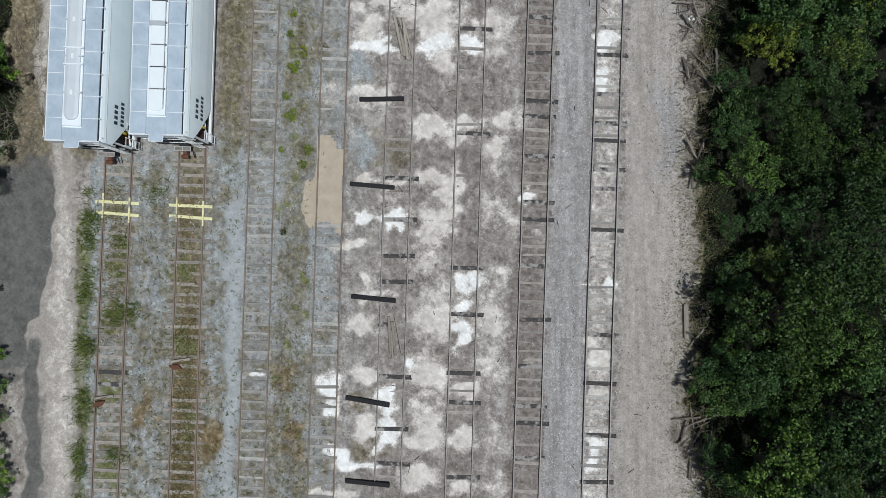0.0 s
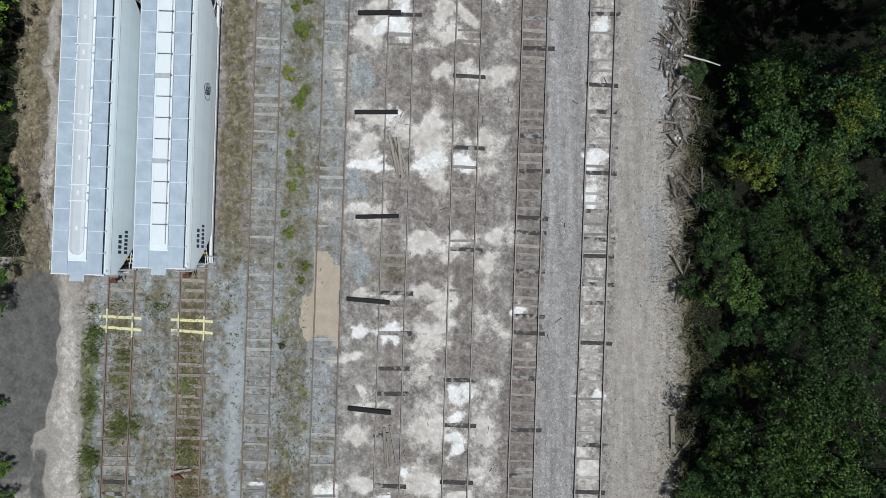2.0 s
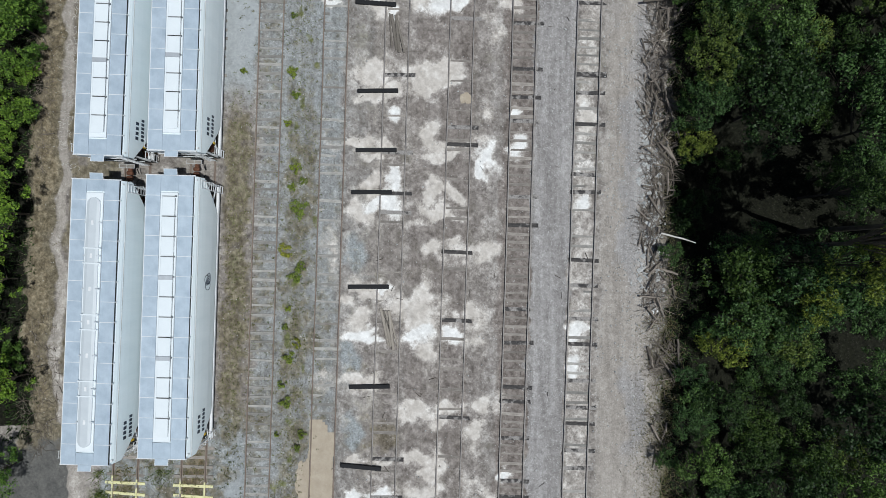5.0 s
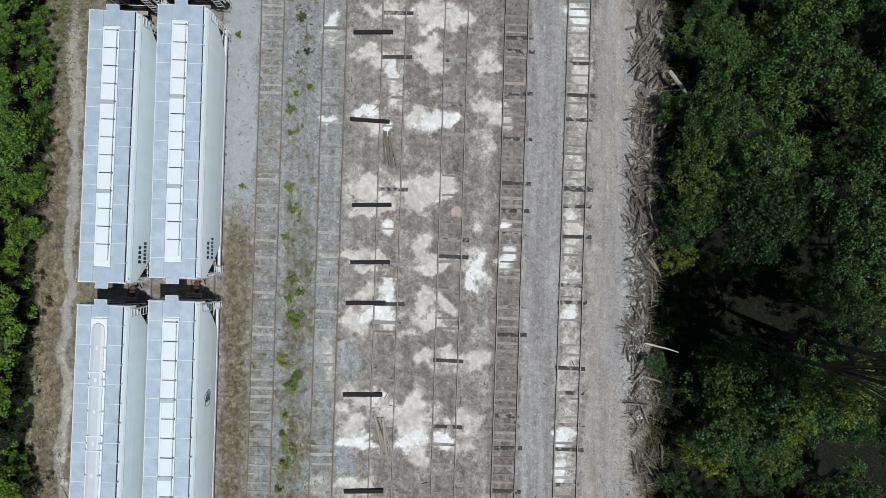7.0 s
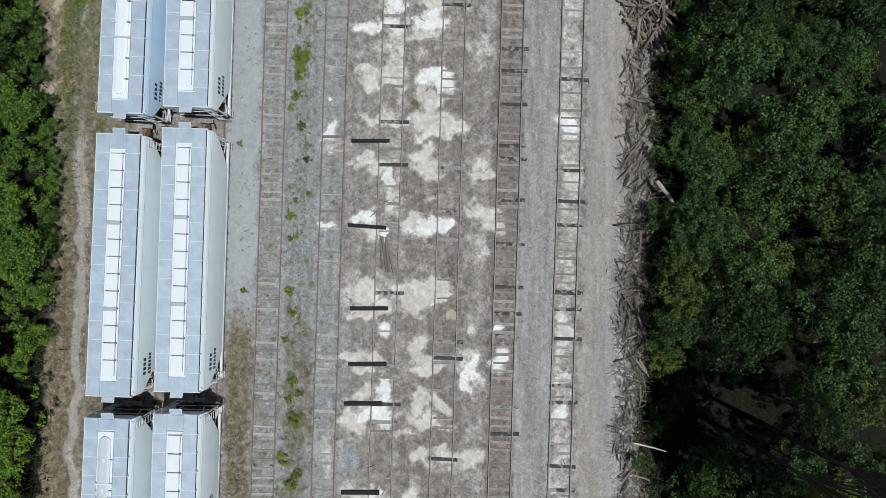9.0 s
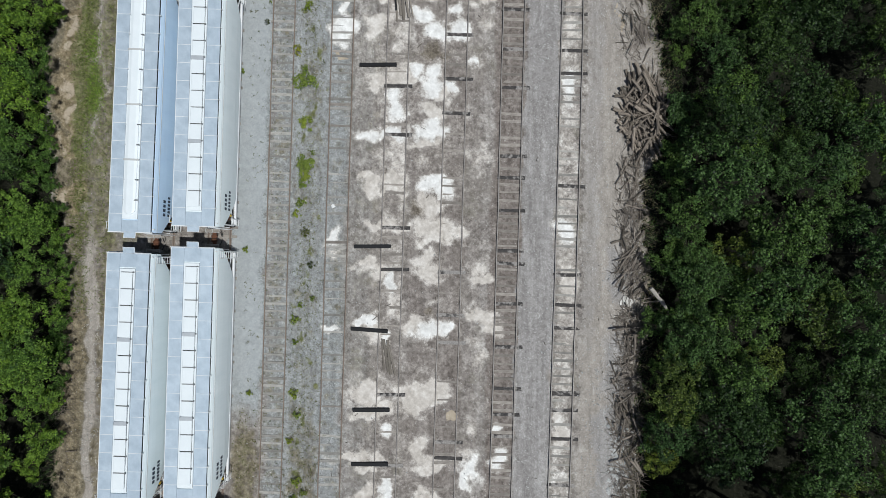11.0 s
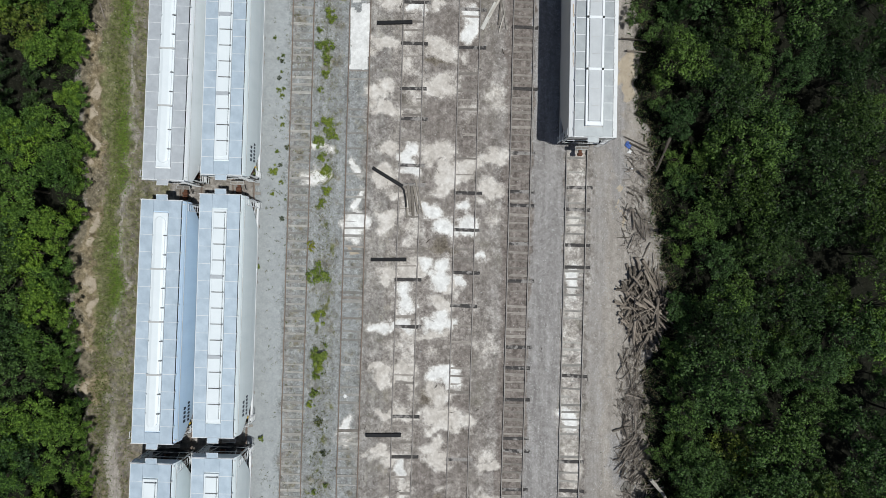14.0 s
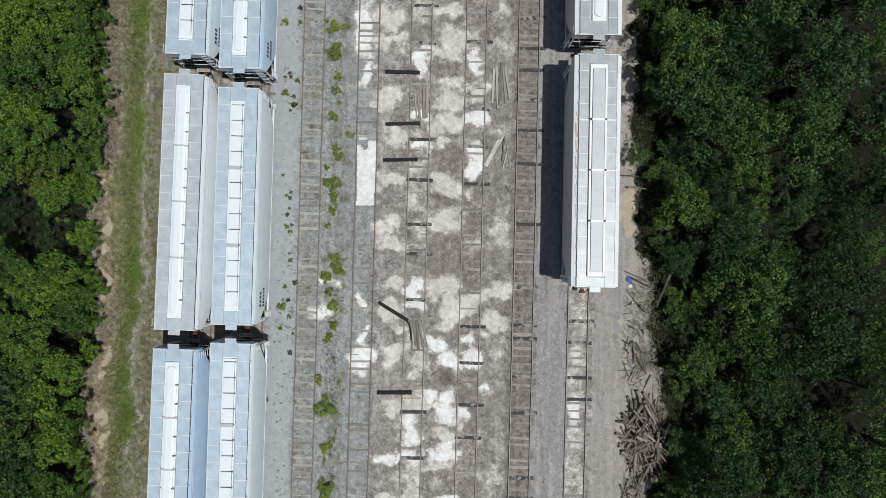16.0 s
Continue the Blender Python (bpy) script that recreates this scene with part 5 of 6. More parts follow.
        for z in (1.95, 2.9):
            part("grab_rail", bar(bmesh.new(), (-1.4, s * (hl - 0.05), z), (1.4, s * (hl - 0.05), z), 0.022, 4), FRAME_WHITE, car)
        bm = bmesh.new()
        ladder(bm, -s * 1.1, s * (hl + 0.06), 1.1, 4.35, 0.42, True)
        part("end_ladder", bm, FRAME_WHITE, car)
        for x in (-1, 1):
            bm = bmesh.new()
            ladder(bm, x * 1.62, s * (hl - 0.4), 0.75, 2.4 if x != s else 4.2, 0.42, False)
            bar(bm, (x * 1.5, s * (hl - 0.15), 2.4), (x * 1.66, s * (hl - 0.15), 2.4), 0.02, 4)
            part("side_ladder", bm, FRAME_WHITE, car)
        bm = bmesh.new()
        box(bm, -0.45, 0.45, min(s * (hl + 0.05), s * (hl + 0.26)), max(s * (hl + 0.05), s * (hl + 0.26)), 1.2, 1.24)
        crossover = part("crossover_platform", bm, TIE_BROWN, car)
        bm = bmesh.new()
        for x in (-0.45, 0, 0.45):
            bar(bm, (x, s * (hl + 0.05), 1.26), (x, s * (hl + 0.27), 1.26), 0.018, 4)
        for d in (0.05, 0.27):
            bar(bm, (-0.47, s * (hl + d), 1.26), (0.47, s * (hl + d), 1.26), 0.018, 4)
        part("platform_frame", bm, CAR_STEEL, crossover)
        bm = bmesh.new()
        box(bm, -0.11, 0.11, min(s * (hl + 0.1), s * (hl + 0.5)), max(s * (hl + 0.1), s * (hl + 0.5)), 0.66, 0.9, 0.03)
        box(bm, -0.2, 0.17, min(s * (hl + 0.42), s * (hl + 0.66)), max(s * (hl + 0.42), s * (hl + 0.66)), 0.64, 0.95, 0.06)
        coupler = part("coupler", bm, RUST, car, "rusty coupler")
        bm = bmesh.new()
        for q in range(5):
            a0, a1 = math.pi * q / 5, math.pi * (q + 1) / 5
            bar(bm, (0.42, s * (hl + 0.25 + 0.3 * math.sin(a0)), 0.85 - 0.3 * math.sin(a0)), (0.42, s * (hl + 0.25 + 0.3 * math.sin(a1)), 0.85 - 0.3 * math.sin(a1) - 0.03), 0.03, 5)
        part("brake_hose", bm, BLACK, coupler, "black brake hose")
        wheelset(car, s * (hl - 1.95))
    bm = bmesh.new()
    for q in range(12):
        a0, a1 = math.tau * q / 12, math.tau * (q + 1) / 12
        bar(bm, (0.75 + 0.28 * math.cos(a0), hl + 0.1, 2.7 + 0.28 * math.sin(a0)), (0.75 + 0.28 * math.cos(a1), hl + 0.1, 2.7 + 0.28 * math.sin(a1)), 0.018, 4)
    bar(bm, (0.47, hl + 0.1, 2.7), (1.03, hl + 0.1, 2.7), 0.014, 4)
    bar(bm, (0.75, hl + 0.1, 2.42), (0.75, hl + 0.1, 2.98), 0.014, 4)
    part("brake_wheel", bm, BLACK, car)
    hatch_row(car, style, length, lid_p, base_p, end)
    if side_marks:
        marks(car, 1.572, -hl + side_marks[1], 3.25, side_marks[0])
        bm = bmesh.new()
        box(bm, 1.58, 1.625, -hl + 0.75, -hl + 0.87, 2.3, 2.55)
        part("reflector", bm, MARK_Y, car)
    return car


W_G = (CAR_GREY, LID_WHITE, LID_WHITE)
covered_hopper("pale grey covered hopper car with a round-ended grey trough hatch", 1, 5.19, 20.9, "pill", (CAR_GREY, LID_GREY, LID_WHITE), 0.72)
covered_hopper("pale grey covered hopper car with white hatch covers and gratings", 1, 22.26, 37.92, "lids", W_G)
covered_hopper("pale blue covered hopper car with a long white trough hatch", 1, 39.22, 54.95, "trough", (CAR_BLUE, LID_WHITE, LID_WHITE), 0.8)
covered_hopper("white covered hopper car with grey walkways and white trough hatch", 1, 56.28, 73.24, "trough", (CAR_WHITE, LID_WHITE, LID_WHITE), 0.8, grate=GRATE_GREY, side_marks=None)
covered_hopper("pale grey covered hopper car with white hatch covers and gratings", 1, 74.64, 90.3, "lids", W_G)
graffiti(covered_hopper("pale grey covered hopper car with white hatch covers and gratings", 2, 5.51, 21.13, "lids", W_G), 1.9, 2.75)
covered_hopper("pale grey covered hopper car with white hatch covers and gratings", 2, 22.52, 38.26, "lids", W_G)
covered_hopper("pale grey covered hopper car with white hatch covers and gratings", 2, 39.6, 55.32, "lids", W_G)
covered_hopper("pale grey covered hopper car with white hatch covers and gratings", 2, 56.61, 72.34, "lids", W_G)
covered_hopper("pale blue covered hopper car with a long white trough hatch", 2, 73.71, 89.4, "trough", (CAR_BLUE, LID_WHITE, LID_WHITE), 0.8)
D_G = (CAR_DULL, LID_DULL, LID_WHITE)
covered_hopper("white covered hopper car with grey trough hatch, standing alone", 8, 59.1, 74.65, "flat", D_G, 0.7, PROFILE_FLAT, (0.62, 1.24), GRATE_DARK, None, "cars by the woods")
covered_hopper("grey covered hopper car with white pill-shaped hatch", 8, 76.02, 91.6, "pill", (CAR_STEEL, LID_WHITE, LID_WHITE), 0.85, PROFILE_FLAT, (0.62, 1.24), GRATE_DARK, None, "cars by the woods")


# ---- woods ----
def leaf_cloud(centres, radii, per, size, seed, flat=0.6):
    """Many small leaves around the given clump centres."""
    r = np.random.default_rng(seed)
    c = np.repeat(np.array(centres), per, axis=0)
    rad = np.repeat(np.array(radii), per)
    n = len(c)
    d = r.normal(size=(n, 3))
    d /= np.linalg.norm(d, axis=1)[:, None]
    p = c + d * (rad * r.random(n) ** 0.45)[:, None] * np.array([1, 1, 0.75])
    up = d * 0.9 + r.normal(size=(n, 3)) * 0.55 + np.array([0, 0, flat])
    up /= np.linalg.norm(up, axis=1)[:, None]
    side = np.cross(up, r.normal(size=(n, 3)))
    side /= np.linalg.norm(side, axis=1)[:, None]
    fwd = np.cross(up, side)
    s = (size * r.uniform(0.6, 1.35, n))[:, None]
    v = np.stack([p - fwd * s, p + fwd * s * 0.6 + side * s * 0.7, p + fwd * s * 0.6 - side * s * 0.7], 1)
    return v.reshape(-1, 3)


def leaf_mesh(name, v, material):
    me = bpy.data.meshes.new(name)
    nt_ = len(v) // 3
    me.vertices.add(len(v))
    me.vertices.foreach_set("co", v.astype(np.float32).ravel())
    me.loops.add(len(v))
    me.loops.foreach_set("vertex_index", np.arange(len(v), dtype=np.int32))
    me.polygons.add(nt_)
    me.polygons.foreach_set("loop_start", np.arange(0, len(v), 3, dtype=np.int32))
    me.polygons.foreach_set("loop_total", np.full(nt_, 3, dtype=np.int32))
    me.update(calc_edges=True)
    me.materials.append(material)
    return me


def tree_kind(seed, height, radius, clumps, per, leaf, material, clear=0.3):
    """A tapered trunk with limbs that end in clumps of leaves."""
    r = random.Random(seed)
    base = height * clear
    tips, rads = [], []
    bm = bmesh.new()
    bar(bm, (0, 0, -0.3), (0.06, 0.04, height * 0.75), 0.04 + height * 0.009, 7, 0.02)
    for i in range(clumps):
        a = r.uniform(0, math.tau)
        e = r.random() ** 0.7
        q = math.sqrt(r.random()) * radius * (0.72 + 0.45 * math.sin(3 * a + seed) * 0.5)
        z = base + (height - base) * (0.15 + 0.85 * math.sqrt(max(0.0, 1 - (q / (radius * 1.1)) ** 2)) * (0.4 + 0.6 * e))
        tips.append((q * math.cos(a), q * math.sin(a), z))
        rads.append(r.uniform(0.17, 0.43) * (radius / 2.0) ** 0.5)
        if i % 5 == 0:
            bar(bm, (0, 0, z * 0.45), tips[-1], 0.035, 4, 0.01)
    wood = mesh_of(bm, "trunk", BARK)
    return wood, leaf_mesh("crown", leaf_cloud(tips, rads, per, leaf, seed), material)


KINDS = [tree_kind(1, 4.4, 2.2, 84, 55, 0.068, LEAF), tree_kind(2, 5.4, 2.6, 104, 55, 0.070, LEAF), tree_kind(3, 3.4, 1.9, 72, 55, 0.065, LEAF),
         tree_kind(4, 4.2, 2.0, 74, 55, 0.068, LEAF_Y), tree_kind(5, 6.4, 2.8, 112, 55, 0.071, LEAF), tree_kind(6, 2.2, 1.5, 50, 53, 0.061, LEAF),
         tree_kind(7, 4.0, 2.1, 80, 55, 0.068, LEAF_W), tree_kind(8, 5.6, 2.6, 100, 55, 0.070, LEAF_W), tree_kind(9, 2.0, 1.5, 50, 53, 0.061, LEAF_W), tree_kind(10, 1.6, 1.5, 44, 43, 0.066, LEAF_SHADED),
         tree_kind(11, 10.0, 2.5, 110, 55, 0.070, LEAF_Y, 0.58), tree_kind(12, 10.5, 2.9, 130, 55, 0.073, LEAF_SHADED, 0.58), tree_kind(13, 4.0, 2.1, 80, 55, 0.068, LEAF_SHADED), tree_kind(14, 5.2, 2.5, 100, 55, 0.070, LEAF_SHADED)]


def plant_tree(kind, x, y, z, scale, turn, label, group):
    wood, crown = KINDS[kind]
    t = empty("shrub" if kind in (5, 8, 9) else "tree", pose(x, y, z, 0, 0, turn), label, "shrub" if kind in (5, 8, 9) else "tree", group)
    t.scale = (scale,) * 3
    for nm, me in (("trunk", wood), ("crown", crown)):
        ob = new(nm, me)
        ob.parent = t
    return t


rnd = random.Random(7)
NAMES = {0: "leafy green young tree at the wood's edge", 1: "dense dark green broadleaf tree", 2: "low leafy green tree", 3: "yellowish green leafy tree", 4: "tall dark green broadleaf tree", 5: "low green shrub at the edge", 6: "bright green leafy tree beside the trail", 7: "tall bright green leafy tree", 8: "low bright green shrub beside the trail", 9: "low shrub with shade coloured into its leaves", 10: "tall yellowish tree over the dark gap", 11: "tall dark green tree with a high crown", 12: "small tree with shade coloured into its leaves", 13: "leafy tree with shade coloured into its leaves"}
y = -19.0
while y < 86:
    x = float(forest_e(y)) + (1.9 if 8 < y < 15 else 0.85)
    first = True
    while x < min(35.0, max(28.0, 28.5 + y * 0.27)):
        px_, py_ = x + rnd.uniform(-0.8, 0.8), y + rnd.uniform(-0.9, 0.9)
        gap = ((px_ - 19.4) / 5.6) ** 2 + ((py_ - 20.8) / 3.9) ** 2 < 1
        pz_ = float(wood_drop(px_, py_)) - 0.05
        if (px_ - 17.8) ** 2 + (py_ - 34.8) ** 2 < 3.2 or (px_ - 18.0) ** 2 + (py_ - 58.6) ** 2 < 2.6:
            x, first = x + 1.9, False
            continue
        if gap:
            # shrubs in shade-darkened leaves keep the gap dark
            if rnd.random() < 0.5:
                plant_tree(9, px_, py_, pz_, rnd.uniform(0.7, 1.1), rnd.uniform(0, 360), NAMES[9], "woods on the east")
        elif rnd.random() > (0.08 if y < 8 and not first else 0.04):
            if first:
                kind = 5
            elif x < 20.5:
                kind = rnd.choice((0, 2, 2, 0, 0, 3, 2, 1))
            else:
                kind = rnd.choice((0, 1, 1, 4, 1, 0, 1, 3))
            if py_ > 38 and kind == 3:
                kind = 0
            # trees in shade-darkened leaves for the dim parts of the wood
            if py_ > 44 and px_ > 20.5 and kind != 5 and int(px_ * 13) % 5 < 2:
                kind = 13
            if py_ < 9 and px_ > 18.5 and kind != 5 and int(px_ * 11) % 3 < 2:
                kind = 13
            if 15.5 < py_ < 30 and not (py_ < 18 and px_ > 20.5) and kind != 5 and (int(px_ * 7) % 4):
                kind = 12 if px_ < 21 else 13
            plant_tree(kind, px_, py_, pz_, rnd.uniform(0.8, 1.15) * 0.75 if first else rnd.uniform(0.66, 1.36), rnd.uniform(0, 360), NAMES[kind], "woods on the east")
        x += 1.9 if first else (2.65 if x < 23 else 3.1)
        first = False
    y += 2.6
for x, y, s, k in ((26.2, 20.6, 0.8, 11), (24.9, 16.2, 0.95, 10), (23.2, 14.0, 0.72, 10), (20.6, 13.2, 1.0, 3), (23.0, 11.6, 1.1, 3), (19.0, 11.4, 0.9, 3)):
    plant_tree(k, x, y, float(wood_drop(x, y)) - 0.05, s, rnd.uniform(0, 360), NAMES[k], "woods on the east")
# two oversized trees added out of view to cast shade into the hollow
for x, y, wide, tall in ((26.2, 18.3, 1.6, 2.3), (24.4, 17.4, 1.4, 2.0)):
    t = plant_tree(11, x, y, float(wood_drop(x, y)) - 0.1, wide, 4 * x * y % 360, "very tall tree added out of view to shade the hollow", "woods on the east")
    t.scale = (wide, wide, tall)
for x, y, s, k in ((17.6, 23.8, 0.75, 3), (17.7, 26.0, 0.85, 0), (17.9, 28.2, 0.95, 3), (18.1, 30.4, 0.9, 3), (18.3, 32.2, 0.85, 0), (19.3, 36.2, 1.0, 0)):
    plant_tree(k, x, y, float(wood_drop(x, y)) + 0.1, s, 37 * y % 360, NAMES[k], "woods on the east")
y = -17.0
while y < 86:
    for k, dx in enumerate((-1.3, -3.4, -5.8, -8.0)):
        if y < 3 and k == 0:
            continue
        if 3 <= y < 18 and k == 0 and rnd.random() < 0.25:
            continue
        # dark gap on the west, filled with the same shade-darkened shrubs
        if k > 0 and ((y - 63.6) / 1.7) ** 2 + ((float(forest_w(y)) + dx + 27.6) / 2.4) ** 2 < 1:
            plant_tree(9, float(forest_w(y)) + dx, y, 0.0, 0.9, 40, NAMES[9], "brush on the west")
            continue
        kind = rnd.choice((8, 6, 6)) if k == 0 else rnd.choice((6, 6, 7, 0))
        if y > 55 and k:
            kind = rnd.choice((7, 7, 6, 3, 7))
        if 42 < y < 52 and k:
            kind = rnd.choice((0, 6, 12, 1, 6))
        plant_tree(kind, float(forest_w(y)) + dx + rnd.uniform(-0.7, 0.5), y + rnd.uniform(-0.9, 0.9), 0.0, rnd.uniform(0.8, 1.1), rnd.uniform(0, 360), NAMES[kind], "brush on the west")
    y += 2.15
for y in np.arange(26.0, 90.0, 1.5):
    plant_tree(8, float(forest_w(y)) - 0.75 + rnd.uniform(-0.3, 0.3), float(y) + rnd.uniform(-0.5, 0.5), 0.0, rnd.uniform(0.55, 0.85), rnd.uniform(0, 360), NAMES[8], "brush on the west")
for x, y, s in ((-24.5, -6.2, 0.5), (-24.4, -8.0, 0.6), (-24.5, -9.6, 0.6), (-24.6, -11.2, 0.65), (-24.0, -12.8, 0.55), (-24.2, -14.4, 0.75), (-25.0, -2.6, 0.5), (-25.9, -7.4, 0.8), (-26.1, -10.4, 0.8), (-26.0, -13.4, 0.9)):
    plant_tree(8, x, y, 0.0, s, rnd.uniform(0, 360), "low green shrub beside the old tarmac", "brush on the west")
for i in range(70):
    y = rnd.uniform(-18, 88)
    x = float(forest_e(y)) + 1.0 + abs(rnd.gauss(0, 4))
    if ((x - 19.4) / 5.8) ** 2 + ((y - 20.8) / 4.2) ** 2 < 1:
        continue
    plant_tree(5, x, y, float(wood_drop(x, y)) - 0.05, rnd.uniform(0.6, 1.0), rnd.uniform(0, 360), "low green undergrowth shrub among the trees", "woods on the east")


# ---- weeds between the tracks ----
def weed_mesh(seed, material):
    r = random.Random(seed)
    tips = []
    for i in range(16):
        a, q = r.uniform(0, math.tau), math.sqrt(r.random()) * 0.85
        tips.append((q * math.cos(a) * 1.0, q * math.sin(a), 0.25 + 0.45 * (1 - q) + r.uniform(-0.1, 0.1)))
    return leaf_mesh("leaves", leaf_cloud(tips, [0.28] * 16, 48, 0.065, seed, 1.0), material)


WEEDS = {"g": [weed_mesh(s, WEED) for s in (31, 32, 33)], "y": [weed_mesh(34, WEED_Y)], "d": [weed_mesh(35, WEED_D)]}
STEM = bmesh.new()
for q in range(7):
    bar(STEM, (0, 0, -0.05), (0.5 * math.cos(q * 0.9), 0.5 * math.sin(q * 0.9), 0.5), 0.018, 4, 0.006)
STEM_MESH = mesh_of(STEM, "stems", DRY)
WORDS = {"g": "bushy green weed growing in the gravel", "y": "yellow-green weed growing between the tracks", "d": "dark dry weed in the gravel"}


def weeds(*rows):
    for x, y, r, kind in rows:
        w = empty("weed", pose(x, y, 0, 0, 0, rnd.uniform(0, 360)), WORDS[kind], "weed", "weeds between the tracks")
        w.scale = (r * 1.25, r * 1.25, 0.35 + r * 0.6)
        for nm, me in (("leaves", rnd.choice(WEEDS[kind])), ("stem_tuft", STEM_MESH)):
            ob = new(nm, me)
            ob.parent = w
            if nm == "stem_tuft":
                tagged(ob, kind="stuff")


weeds((-7.3, 11.2, 0.29, 'y'), (-7.8, 10.3, 0.39, 'g'), (-8.0, 7.5, 0.39, 'g'), (-7.0, 5.5, 0.29, 'g'), (-7.8, 13.4, 0.23, 'g'), (-8.0, 12.2, 0.23, 'g'), (-7.3, 4.7, 0.26, 'g'), (-8.2, 8.6, 0.29, 'g'), (-8.5, 5.5, 0.20, 'g'), (-8.4, 0.8, 0.20, 'd'))
weeds((-7.6, 28.2, 0.35, 'g'), (-7.3, 26.8, 0.32, 'g'), (-7.9, 25.0, 0.25, 'g'), (-7.4, 22.2, 0.35, 'g'), (-7.6, 21.0, 0.28, 'g'), (-6.9, 21.4, 0.25, 'g'), (-7.2, 19.6, 0.56, 'g'), (-8.0, 17.0, 0.42, 'y'), (-7.4, 15.4, 0.46, 'g'), (-7.1, 16.0, 0.32, 'g'), (-10.7, 28.3, 0.18, 'g'))
weeds((-6.8, 43.7, 0.53, 'g'), (-6.9, 42.7, 0.38, 'g'), (-7.1, 41.4, 0.34, 'g'), (-7.4, 40.6, 0.30, 'g'), (-6.8, 39.4, 0.30, 'd'), (-6.4, 37.1, 0.23, 'd'), (-7.1, 34.3, 0.23, 'g'), (-7.5, 33.3, 0.34, 'g'), (-7.5, 31.8, 0.23, 'g'), (-10.6, 28.3, 0.19, 'g'), (-10.9, 38.2, 0.23, 'g'), (-6.3, 34.8, 0.19, 'g'))
weeds((-6.9, 59.6, 0.44, 'g'), (-6.5, 58.4, 0.40, 'g'), (-6.3, 57.4, 0.40, 'g'), (-6.2, 56.0, 0.32, 'g'), (-6.6, 55.2, 0.28, 'g'), (-6.8, 49.9, 0.80, 'g'), (-7.4, 52.2, 0.24, 'y'), (-6.8, 46.9, 0.52, 'g'), (-6.6, 44.3, 0.64, 'g'), (-6.8, 43.3, 0.36, 'g'), (-11.4, 57.4, 0.32, 'g'), (-11.2, 50.6, 0.24, 'g'))
weeds((-6.3, 78.2, 0.55, 'g'), (-6.1, 76.3, 0.63, 'g'), (-5.9, 74.5, 0.34, 'g'), (-6.3, 71.5, 0.38, 'g'), (-6.1, 69.0, 0.34, 'g'), (-5.9, 68.5, 0.38, 'g'), (-6.7, 67.7, 0.25, 'g'), (-6.4, 66.5, 0.63, 'g'), (-6.2, 65.5, 0.38, 'g'), (-6.3, 64.5, 0.34, 'g'), (-6.7, 63.3, 0.25, 'g'), (-6.1, 73.4, 0.34, 'g'), (-6.3, 60.9, 0.63, 'g'), (-5.8, 60.0, 0.42, 'g'), (-6.8, 59.5, 0.34, 'g'), (-6.3, 57.6, 0.38, 'g'), (-6.3, 56.1, 0.34, 'g'), (-6.7, 55.0, 0.25, 'g'), (-7.3, 51.9, 0.25, 'y'), (-9.9, 78.5, 0.29, 'g'), (-9.8, 73.2, 0.29, 'g'), (-10.0, 57.5, 0.38, 'g'))


def blades(name, label, spots, material, length, width, seed):
    """Grass or stalks as one stuff object."""
    r = np.random.default_rng(seed)
    p = np.array(spots)
    n = len(p)
    a, t = r.uniform(0, math.tau, n), r.uniform(0.25, 1.1, n)
    l = length * r.uniform(0.5, 1.3, n)
    d = np.stack([np.cos(a) * np.sin(t), np.sin(a) * np.sin(t), np.cos(t)], 1)
    s = np.stack([-np.sin(a), np.cos(a), np.zeros(n)], 1) * width
    base = np.concatenate([p, wood_drop(p[:, 0], p[:, 1])[:, None]], 1)
    mid = base + d * (l * 0.55)[:, None]
    tip = mid + (d + np.array([0, 0, -0.55])) * (l * 0.5)[:, None]
    v = np.stack([base - s, base + s, mid + s * 0.8, mid - s * 0.8, tip], 1).reshape(-1, 3)
    f = []
    for i in range(n):
        o = 5 * i
        f += [(o, o + 1, o + 2, o + 3), (o + 3, o + 2, o + 4)]
    return tagged(from_lists(name, v.tolist(), f, material), label, "grass", kind="stuff")


r = np.random.default_rng(5)
spots = []
for y in np.arange(-19, 3.2, 0.5):
    m = int(8 + 85 * max(0.0, math.sin(y * 1.9) * 0.5 + math.sin(y * 4.3 + 1) * 0.4 + 0.35))
    spots += [(float(tx(1, y)) - 1.55 + r.normal(0, 0.28), y + r.uniform(-0.3, 0.3)) for _ in range(m)]
for x, y, k in ((-19.4, 1.5, 120), (-19.6, -5.9, 160), (-19.4, -9.3, 90), (-18.0, -4.0, 160), (-17.2, -3.8, 140), (-18.0, -12.0, 110), (-17.6, 0.3, 70), (-14.3, -5.2, 60), (-16.0, 2.9, 50), (-15.4, 3.2, 50)):
    spots += [(x + r.normal(0, 0.32), y + r.normal(0, 0.3)) for _ in range(k)]
blades("long_grass", "long green grass along the western track", spots, GRASS, 0.55, 0.014, 1)
spots = []
for y in np.arange(34, 90, 0.35):
    m = 36
    spots += [(float(trail(y)) - 0.9 + r.normal(0, 0.45), y + r.uniform(-0.3, 0.3)) for _ in range(2 * m)]
    spots += [(float(trail(y)) + 0.9 + r.normal(0, 0.35), y + r.uniform(-0.3, 0.3)) for _ in range(m // 2)]
blades("trail_grass", "short green grass beside the trail", spots, GRASS, 0.22, 0.014, 2)
spots = []
for y in np.arange(43, 84, 0.2):
    m = int(60 * max(0.0, 0.6 + 0.7 * math.sin(y * 0.62 + 2.2) + 0.4 * math.sin(y * 1.7)))
    spots += [(float(trail(y)) - 0.4 + r.normal(0, 0.3), y + r.uniform(-0.2, 0.2)) for _ in range(m)]
